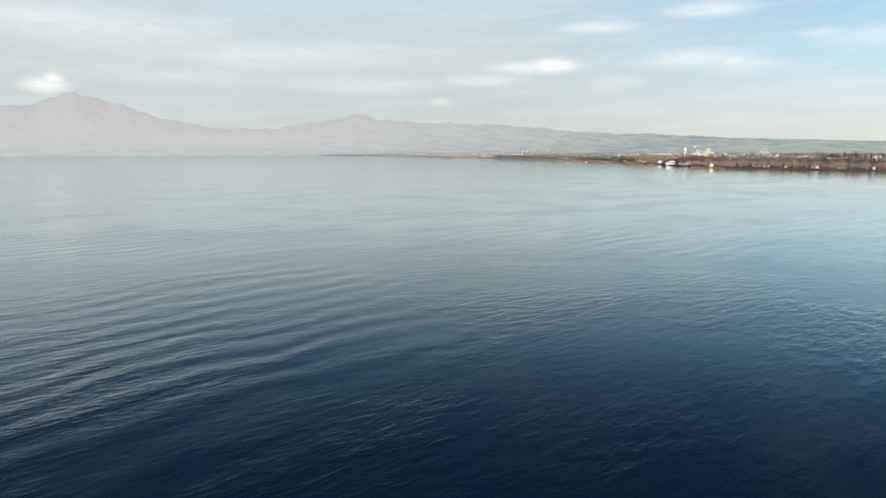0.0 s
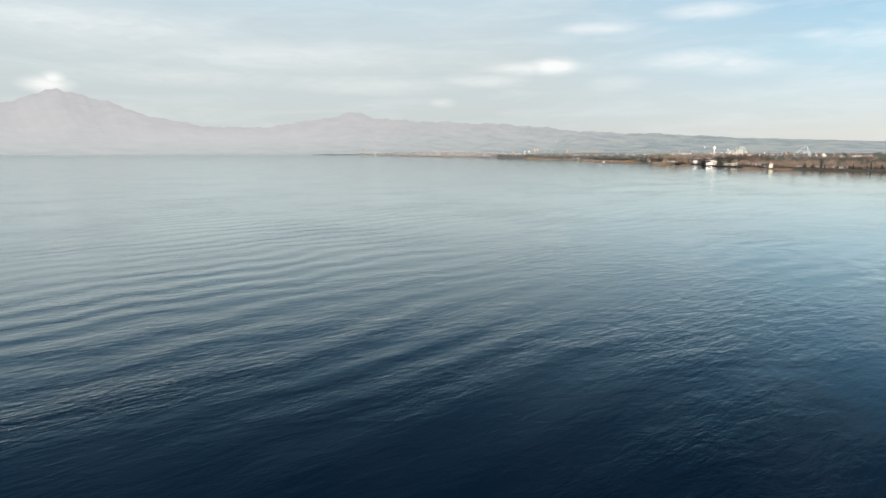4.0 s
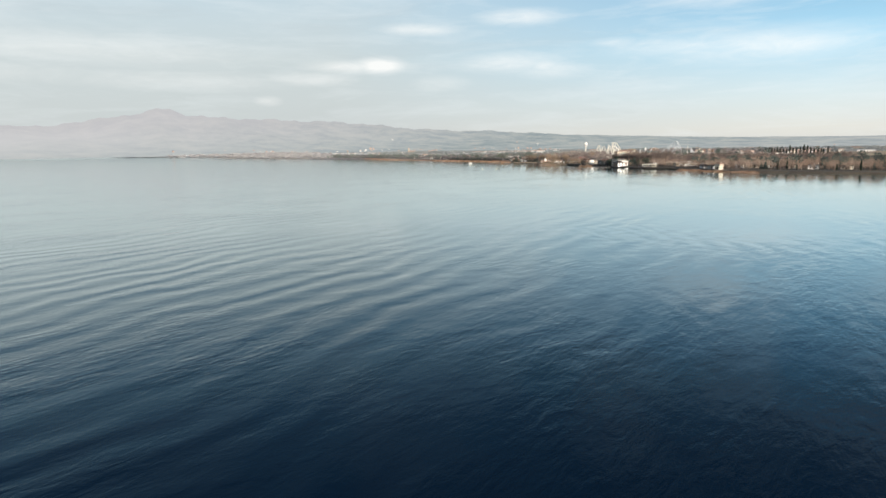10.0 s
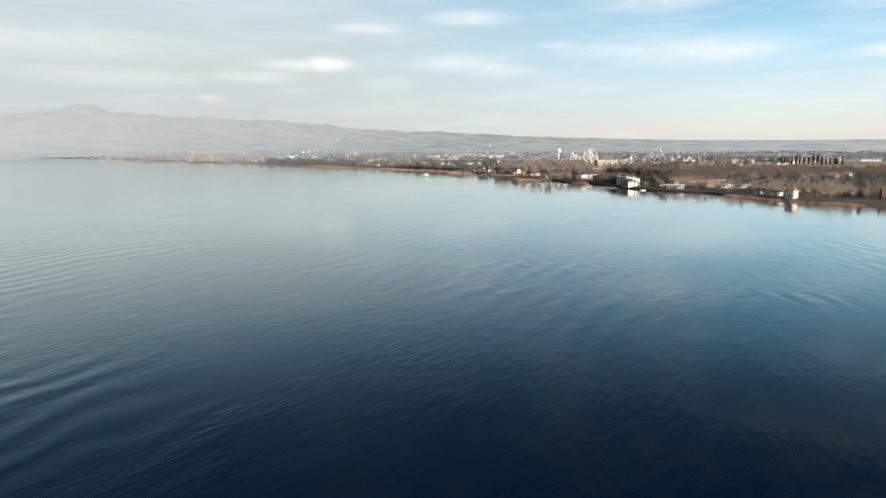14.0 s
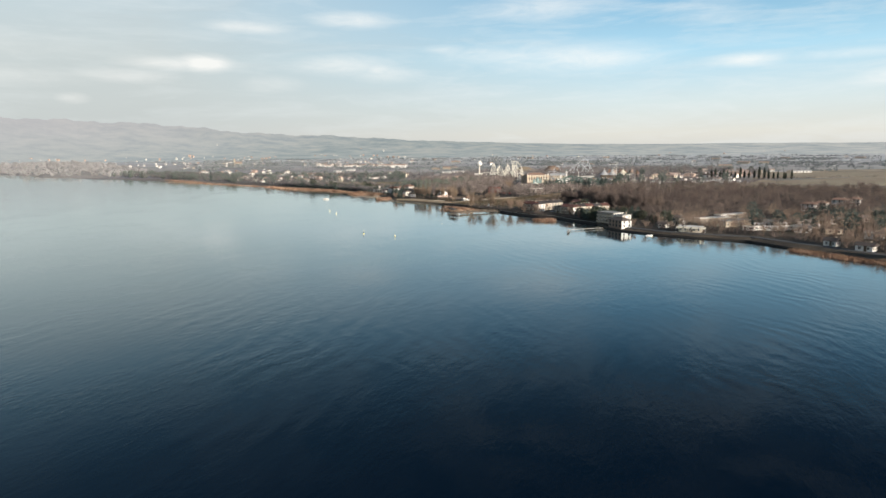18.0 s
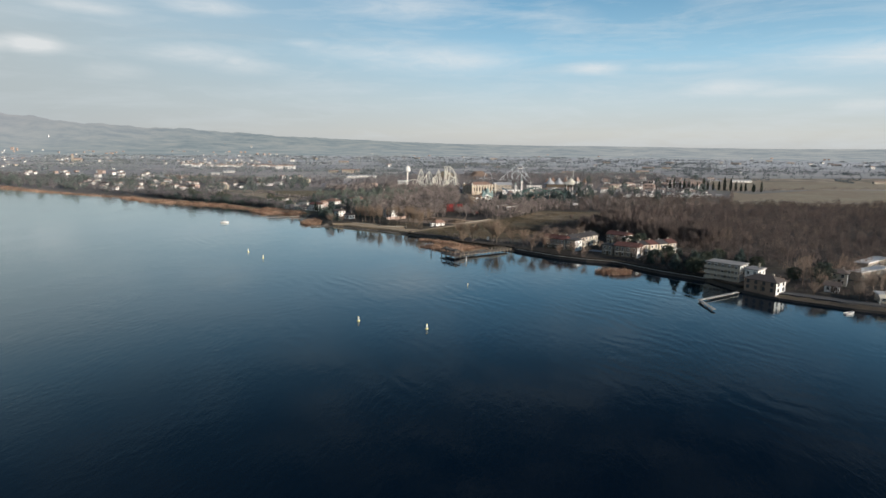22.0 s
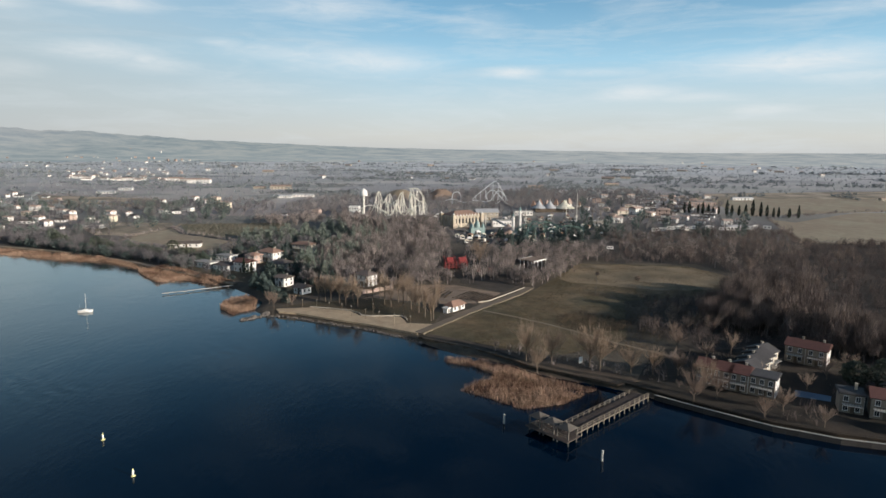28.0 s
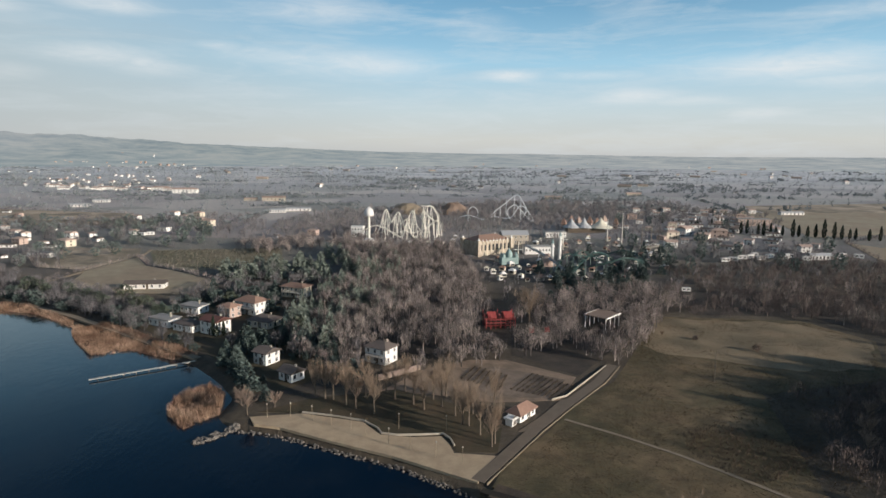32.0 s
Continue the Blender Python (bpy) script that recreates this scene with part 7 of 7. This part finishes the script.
# The theatre: a long cream hall with pilasters, battlements and a brown roof.
th = thing("theatre", 25, 341, gz(25, 341), radians(35), "cream stone theatre with towers and a brown hip roof", "theatre")
th.scale = (0.9, 0.9, 0.86)
part("wall", Geo().box(0, 0, -1, 26, 16, 10), M_STONE, th)
part("roof", Geo().gable(0, 0, 9.0, 25, 15, 3.0, 0.1, 0.3, 6), M_TILE, th)
for i in range(10):
    part("parapet_figure", Geo().box(-12.6 + 2.8 * i, -8.1, 9.0, 0.7, 0.5, 0.5).box(-12.6 + 2.8 * i, -8.1, 9.5, 0.4, 0.4, 1.0, 0, 0.3), M_WHITE, th)
for i in range(9):
    part("pilaster", Geo().box(-12.4 + i * 3.1, -8.15, -0.5, 0.7, 0.5, 9.9), M_CREAM, th)
for sx_, sy_ in ((-1, -1), (1, -1), (1, 1), (-1, 1)):
    t = part("corner_tower", Geo().box(sx_ * 13, sy_ * 8, -1, 2.4, 2.4, 10.6).box(sx_ * 13, sy_ * 8, 9.6, 2.8, 2.8, 0.4), M_STONE, th)
    part("spire", Geo().box(sx_ * 13, sy_ * 8, 10.0, 1.2, 1.2, 1.5, 0, 0.2), M_WHITE, t)
arch_me = Geo().box(0, 0, 0, 1.2, 0.12, 3.4).box(0, 0, 3.4, 0.8, 0.12, 0.4).mesh("arched_window", M_GLASS)
for i in range(8):
    k = part("arched_window", arch_me, M_GLASS, th)
    k.location = (-10.9 + i * 3.1, -8.08, 3.2)
for i in range(4):
    k = part("arched_window", arch_me, M_GLASS, th)
    k.matrix_local = Matrix.Translation((13.08, -5 + i * 3.2, 3.2)) @ Matrix.Rotation(math.pi / 2, 4, "Z")
house("park_hall", "long pale park hall behind the theatre", 44, 374, radians(8), 16, 10, 2, "gable", M_BEIGE, M_CANVAS_GREY, 3.4, 2.2, 5, 3, False)
house("park_hall", "white arcaded park building", 53, 339, radians(6), 15, 7, 1, "flat", M_WHITE, M_CONCRETE, 4.6, front=8, side=3, chimney=False)
house("park_hall", "white park building beyond the plaza", 74, 400, radians(6), 14, 7, 1, "flat", M_WHITE, M_FLAT, 4.0, front=6, side=2, chimney=False)
house("station_house", "white palace-like station below the drop tower", -57, 402, radians(-6), 8, 5, 2, "flat", M_WHITE, M_WHITE, 4.0, front=4, chimney=False)
mosque = thing("domed_palace", 34, 308, gz(33, 306), 0.2, "teal-domed fantasy palace of the amusement park", "pavilion")
part("wall", Geo().box(0, 0, -1, 9, 5, 4.6), M_TEAL, mosque)
for x, y, r, z in ((0, 0, 1.9, 3.8), (-3.4, -1.4, 1.0, 3.8), (3.4, -1.4, 1.0, 3.8), (-3.6, 1.8, 0.9, 3.8)):
    part("dome", Geo().lathe(x, y, [(r * 0.9, z - 1), (r, z + 0.6 * r), (r * 0.85, z + 1.2 * r), (r * 0.45, z + 1.75 * r), (0.08, z + 2.4 * r), (0, z + 2.9 * r)], 12), M_TEAL, mosque, smooth=True)
for x, y, h in ((62, 318, 11), (57, 312, 8)):
    m = thing("minaret", x, y, gz(x, y), 0, "slim white minaret with teal cap", "tower")
    part("shaft", Geo().lathe(0, 0, [(0.9, -1), (0.8, h), (1.3, h + 0.3), (1.3, h + 0.8), (0.7, h + 0.9), (0.7, h + 2)], 10), M_WHITE, m)
    part("cap", Geo().lathe(0, 0, [(0.9, h + 2), (0.5, h + 3.2), (0, h + 4.6)], 10), M_TEAL, m)
rockhill = Geo()
rr = random.Random(5)
rockhill.lathe(53, 303, [(4.2, 2), (3.8, 4), (3.2, 6), (2.2, 7.6), (0.8, 8.6), (0, 8.8)], 11)
rockhill.v = [(x + rr.uniform(-0.7, 0.7), y + rr.uniform(-0.7, 0.7), z + rr.uniform(-0.5, 0.5)) for x, y, z in rockhill.v]
solid("artificial_rock", rockhill, M_PINK, "reddish artificial rock hill in the park", "rock")
for x, y, r, h, col in ((-32, 545, 17, 8.5, M_TRACK), (10, 540, 15, 9.5, M_OLD_WALL)):
    k = Geo().lathe(x, y, [(r, gz(x, y) - 1), (r * 0.84, gz(x, y) + h * 0.4), (r * 0.6, gz(x, y) + h * 0.75), (r * 0.28, gz(x, y) + h), (0, gz(x, y) + h)], 12)
    k.v = [(a + rr.uniform(-1, 1), b + rr.uniform(-1, 1), c + rr.uniform(-0.6, 0.6)) for a, b, c in k.v]
    solid("artificial_rock", k, col, "tan artificial mountain in the park", "rock")
log = coaster("water_ride", "grey log flume chute", [(45, 330, PZ + 6), (50, 312, PZ + 5), (55, 296, PZ + 3), (59, 282, PZ), (62, 272, PZ - 1)], [(50, 312, PZ + 5, 1), (55, 296, PZ + 3, 1)], M_STEEL_GREY, 0.2, 0.5, 0.8)

# Big top: three peaks of canvas and the village behind it.
tent = thing("circus_tent", 100, 424, gz(100, 424), 0.05, "cream and grey canvas tent with several peaks", "tent")
for i, (x, w, mat) in enumerate(((-10, 6, M_CANVAS_GREY), (-1, 6, M_CANVAS_GREY), (11, 8.5, M_CANVAS))):
    part("canvas", Geo().lathe(x, 0, [(w, 3), (w, 3.4), (w * 0.55, 5.0), (w * 0.25, 7.2), (0.35, 9.4), (0, 9.6)], 14), mat, tent)
    part("pole", Geo().tube((x, 0, 0), (x, 0, 10.6), 0.14, 0.1, 6), M_STEEL_WHITE, tent)
part("side_wall", Geo().box(0, 0, -0.5, 27, 9, 3.6), M_SHUTTER, tent)
for i in range(7):
    x = 88 + i * 5.2
    house("village_facade", "painted fairground house front with a steep roof", x + 1.1 * i, 440 + (i % 3) * 4, 0.4 * (i % 3 - 1), 3.0, 3.4, 2, "hip", (M_PINK, M_CREAM, M_WHITE)[i % 3], (M_TILE, M_TILE_CLAY, M_TILE_FAR)[i % 3], 2.4 + 0.7 * (i % 2), 3.6, 2, 1, False, group="fairground house fronts")
ship = thing("pirate_ship", 122, 356, gz(122, 356), 0.3, "grey pirate ship ride with bare yards", "ride")
part("hull", Geo().add([(-9, 0, 2.2), (-7, -2, 1.6), (6, -2, 1.6), (10, 0, 3), (6, 2, 1.6), (-7, 2, 1.6), (-6, 0, -0.8), (6, 0, -0.8)], [(0, 1, 6), (1, 2, 7, 6), (2, 3, 7), (3, 4, 7), (4, 5, 6, 7), (5, 0, 6), (0, 5, 4, 3, 2, 1)]), M_CONCRETE, ship)
for x, h in ((-5, 13), (1.5, 15), (6.5, 11)):
    part("mast", Geo().tube((x, 0, 0), (x, 0, h), 0.28, 0.16, 6), M_WOOD, ship)
    part("yard", Geo().tube((x - 0.4, -4, h * 0.62), (x + 0.4, 4, h * 0.66), 0.16, 0.16, 5).tube((x, -3, h * 0.84), (x, 3, h * 0.85), 0.12, 0.12, 5), M_WOOD, ship)

# Red climbing house, red panels, open shelter.
red = thing("red_playhouse", 19, 197, gz(19, 197), 0.15, "bright red timber play fort", "playhouse")
for i in range(7):
    for j in range(3):
        h = 3.2 + 1.6 * ((i * 2 + j) % 3) / 2
        po = part("post", Geo().box(-5 + 1.65 * i, -2.5 + 2.5 * j, -0.5, 0.26, 0.26, h + 0.5), M_RED, red)
        part("finial", Geo().box(-5 + 1.65 * i, -2.5 + 2.5 * j, h, 0.4, 0.4, 0.7, 0, 0.05), M_RED, po)
for z in (0.9, 1.9, 2.9):
    for s in (-1, 1):
        part("rail", Geo().box(0, 2.5 * s, z, 10.2, 0.16, 0.22), M_RED, red)
part("deck", Geo().box(0, 0, 1.7, 10.2, 5.2, 0.15), M_WOOD_DARK, red, "dark timber deck")
for x in (-2.6, 2.9):
    part("roof", Geo().gable(x, 0.4, 3.4, 2.6, 3.0, 1.6, 0.2, 0.12), M_RED, red)
for x, y in ((29, 190), (34, 190.5), (83, 270)):
    solid("fairground_sign", Geo().box(x, y, gz(x, y) - 0.2, 1.8, 0.3, 2.0, 0.2), M_RED, "red and white fairground panel", "sign", "red fairground signs")
sh = thing("shelter", 53.5, 197, gz(53.5, 197), radians(48), "open white shelter with a flat brown-grey roof", "shelter")
part("roof", Geo().box(0, 0, 4.2, 10, 8, 0.25), M_OLD_WALL, sh)
for i in range(4):
    for j in (-1, 1):
        part("post", Geo().box(-4.6 + 3.05 * i, 3.7 * j, -0.5, 0.22, 0.22, 4.7), M_WHITE, sh)
part("fascia", Geo().box(0, -4.05, 4.05, 10.2, 0.12, 0.5).box(0, 4.05, 4.05, 10.2, 0.12, 0.5), M_WHITE, sh)

# ---------------------------------------------------------------- small things along the promenade
for i, (x, y) in enumerate([(-38, 125), (-33, 125.4), (-28, 124), (-23.5, 122), (-19, 120), (-15.5, 117), (-10.5, 113.5), (-6, 111), (-1, 108), (4, 106), (-9, 120.5), (1, 119.5)]):
    lp = thing("lamp_post", x, y, gz(x, y), 0, "slim pale promenade lamp post", "lamp post", "promenade lamps")
    part("pole", Geo().tube((0, 0, 0), (0, 0, 3.2), 0.055, 0.045, 6), M_TRACK, lp)
    part("lantern", Geo().lathe(0, 0, [(0.08, 3.2), (0.15, 3.28), (0.13, 3.5), (0.0, 3.58)], 8), M_BEIGE, lp)
low = thing("promenade_wall", 0, 0, 0, 0, "low pale curved seat wall of the promenade", "wall", kind="structure")
curve = [(-31, 128), (-24, 126.3), (-17, 124), (-13.5, 120.5), (-12.3, 118), (-9, 117.3), (-4, 117.6), (0.3, 118), (1.8, 116), (2.6, 113)]
for (ax, ay), (bx, by) in zip(curve[:-1], curve[1:]):
    part("wall_segment", Geo().box((ax + bx) / 2, (ay + by) / 2, gz(ax, ay) - 0.2, math.hypot(bx - ax, by - ay) + 0.1, 0.24, 0.6, math.atan2(by - ay, bx - ax)), M_BEIGE, low)
sign = thing("notice_board", 48, 73.5, gz(48, 73.5), 0.6, "white notice board on two posts", "notice board")
part("board", Geo().box(0, 0, 0.9, 1.2, 0.08, 1.5), M_WHITE, sign)
part("post", Geo().box(-0.5, 0.06, -0.3, 0.09, 0.09, 1.4), M_WOOD, sign)
part("post", Geo().box(0.5, 0.06, -0.3, 0.09, 0.09, 1.4), M_WOOD, sign)
for x, y, h in ((70, 149, 8), (-92, 201, 8), (76, 92, 6.5), (-132, 300, 9), (-112, 272, 8)):
    po = thing("utility_pole", x, y, gz(x, y), 0.4, "wooden power line pole", "utility pole", "power line poles")
    part("pole", Geo().tube((0, 0, -0.4), (0, 0, h), 0.11, 0.07, 6), M_PIER, po)
    part("crossarm", Geo().box(0, 0, h - 0.7, 1.2, 0.09, 0.09), M_PIER, po)
fence = thing("lane_wall", 0, 0, 0, 0, "pale wall along the lane and car park", "wall", kind="structure")
for (ax, ay), (bx, by) in (((30, 138.5), (45, 159.5)), ((26, 136), (30, 138.5))):
    part("wall_segment", Geo().box((ax + bx) / 2, (ay + by) / 2, gz(ax, ay) - 0.3, math.hypot(bx - ax, by - ay), 0.16, 0.75, math.atan2(by - ay, bx - ax)), M_BEIGE, fence)

# Stalls and small rides over the park's plaza and round the coaster.
rs = random.Random(41)
STALL = []
for i, (wall, top, label) in enumerate(((M_WHITE, M_CANVAS, "small white park stall with canvas top"), (M_CREAM, M_TILE, "small cream park kiosk with clay roof"), (M_BEIGE, M_WHITE, "small beige park kiosk with a white roof"))):
    st = thing("park_stall", 0, 0, 0, 0, label, "stall", "amusement park stalls")
    body = part("wall", Geo().box(0, 0, -0.3, 3.4, 2.8, 2.6), wall, st)
    part("roof", Geo().gable(0, 0, 2.3, 3.4, 2.8, 1.1, 0.35, 0.12, 1.4), top, st)
    part("counter", Geo().box(0.2, -1.55, 0.9, 2.4, 0.4, 0.12), M_WOOD, st)
    part("hatch", Geo().box(0.2, -1.43, 1.05, 2.2, 0.06, 1.0), M_GLASS, st)
    STALL.append(st)
spots = [(24, 284), (29, 290), (33, 283), (37, 292), (41, 284), (28, 276), (36, 274), (45, 292), (58, 286), (66, 296), (72, 288), (80, 304), (88, 316), (76, 318), (98, 322), (106, 334), (94, 340), (84, 332), (112, 322), (68, 330), (60, 356), (72, 366), (84, 372), (92, 382),
         (-14, 366), (-4, 372), (6, 378), (16, 384), (-26, 362), (8, 396), (62, 384), (118, 344), (126, 372), (112, 384), (96, 398), (34, 300), (26, 270), (44, 268), (74, 276), (64, 268)]
PARK = [(22, 264), (60, 258), (96, 268), (124, 310), (132, 372), (98, 402), (60, 398), (8, 400), (-40, 372), (-20, 356), (18, 312)]
keep_out = [(25, 341, 17), (53, 339, 9), (34, 308, 6), (53, 303, 5), (44, 374, 10), (74, 400, 8), (122, 356, 11), (62, 318, 2), (57, 312, 2), (108, 363, 2), (104, 381, 2)]
for x, y in scatter(PARK, 8.5, 61):
    if all(math.hypot(x - a, y - b) > r for a, b, r in keep_out) and all(math.hypot(x - a, y - b) > 5 for a, b in spots) and rs.random() < 0.28:
        spots.append((float(x), float(y)))
for i, (x, y) in enumerate(spots):
    m = Matrix.Translation((x, y, gz(x, y))) @ Matrix.Rotation(rs.uniform(-0.7, 0.7), 4, "Z") @ Matrix.Scale(rs.uniform(0.6, 1.05), 4)
    if i < 3:
        STALL[i].matrix_world = m
    else:
        copy_thing(STALL[i % 3], m)
for x, y, h in ((108, 363, 20), (104, 381, 14), (70, 350, 11), (40, 318, 10)):
    ms = thing("ride_mast", x, y, gz(x, y), 0, "tall pale steel ride mast with a crossbar", "mast", "amusement park masts")
    part("pole", Geo().tube((0, 0, -0.4), (0, 0, h), 0.28, 0.16, 7), M_STEEL_WHITE, ms)
    part("crossbar", Geo().box(0, 0, h * 0.55, 5.5, 0.2, 0.25), M_STEEL_WHITE, ms)
    part("stay", Geo().tube((0, 0, h * 0.9), (3.5, -1.5, 0), 0.05, 0.05, 4).tube((0, 0, h * 0.9), (-3.5, -1.5, 0), 0.05, 0.05, 4), M_STEEL_GREY, ms)

# Caravans and vans parked beyond the wood.
van = thing("caravan", 0, 0, 0, 0, "white caravan parked on open ground", "caravan", "parked caravans")
part("body", Geo().box(0, 0, 0.55, 4.6, 1.9, 1.9).box(0, 0, 2.45, 3.8, 1.7, 0.12), M_WHITE, van)
for x in (-1.2, 1.0):
    part("window", Geo().box(x, -0.96, 1.4, 1.1, 0.04, 0.6), M_GLASS, van)
for s in (-1, 1):
    w_ = part("wheel", Geo().tube((0.2, s * 0.95, 0.3), (0.2, s * 0.75, 0.3), 0.32, 0.32, 10), M_DARK, van)
part("tow_bar", Geo().box(2.8, 0, 0.5, 1.3, 0.12, 0.1), M_DARK, van)
for i, (x, y) in enumerate([(158, 316), (163, 318), (167, 314), (174, 319), (180, 316), (185, 320), (198, 317), (204, 319), (209, 316), (214, 321), (101, 246), (190, 312), (168, 324), (221, 318), (-207, 406), (-202, 404), (-198, 407), (193, -11.5), (197, -10.4), (200.6, -9.3), (204.6, -8.2), (208, -6.6), (211.4, -4.2), (214.6, -1.6), (218, 1.2), (221.5, 3.6), (199, 2), (204, 4.5), (209, 7.5), (151, 311), (146, 309)]):
    m = Matrix.Translation((x, y, gz(x, y))) @ Matrix.Rotation(rs.uniform(-0.5, 0.5), 4, "Z") @ Matrix.Scale(0.75 if i == 10 else 1.0, 4)
    if i == 0:
        van.matrix_world = m
    else:
        copy_thing(van, m)

# Low clipped hedges between the rows of the car park.
ROWS = [((17, 142), (27, 137), (24, 153), (33, 145), 9), ((5, 149), (14, 142), (9, 158), (17, 152), 7)]
for a0, a1, b0, b1, n in ROWS:
    for i in range(n):
        a, b = Vector(a0).lerp(Vector(a1), i / (n - 1)), Vector(b0).lerp(Vector(b1), i / (n - 1))
        hv_ = np.array([tuple(a.lerp(b, k)) for k in np.linspace(0, 1, 22)])
        woods("low_hedge", hv_, M_SCRUB, "low brown clipped hedge between parking rows", 0.42, 0.2, 300 + i, "dome", 16, w=0.028, jitter=0.25, open_ground=False)

# A church with a bell tower in the far village, and its neighbours.
CX, CY = -878.0, 993.0
church = thing("church", CX, CY, gz(CX, CY), 0.3, "pale village church with a square bell tower", "church")
part("nave", Geo().box(0, 0, -1, 16, 8, 7), M_BEIGE, church)
part("roof", Geo().gable(0, 0, 6, 16, 8, 2.6, 0.3, 0.3), M_TILE_FAR, church)
bell = part("bell_tower", Geo().box(-10, 0, -1, 3.6, 3.6, 15), M_BEIGE, church)
part("spire", Geo().box(-10, 0, 14, 3.9, 3.9, 4, 0, 0.05), M_TILE_FAR, bell)
for x in (-5, 0, 5):
    part("window", Geo().box(x, -4.05, 2, 0.9, 0.12, 2.4), M_GLASS, church)

dinghy = thing("dinghy", 151, -29, 0, 0.4, "small white rowing dinghy near the shore", "boat")
st = [(-1.4, 0.55, 0.45), (-0.5, 0.7, 0.42), (0.6, 0.6, 0.45), (1.7, 0.03, 0.6)]
pts, faces = [], []
for x, w, h in st:
    pts += [(x, -w, h), (x * 0.95, -w * 0.7, 0.05), (x * 0.9, 0, -0.15), (x * 0.95, w * 0.7, 0.05), (x, w, h)]
for i in range(3):
    faces += [(5 * i + j, 5 * i + j + 1, 5 * i + 6 + j, 5 * i + 5 + j) for j in range(4)]
faces.append((0, 4, 3, 2, 1))
part("hull", Geo().add(pts, faces), M_WHITE, dinghy)
for x in (-0.7, 0.5):
    part("thwart", Geo().box(x, 0, 0.3, 0.25, 1.1, 0.05), M_WOOD, dinghy)
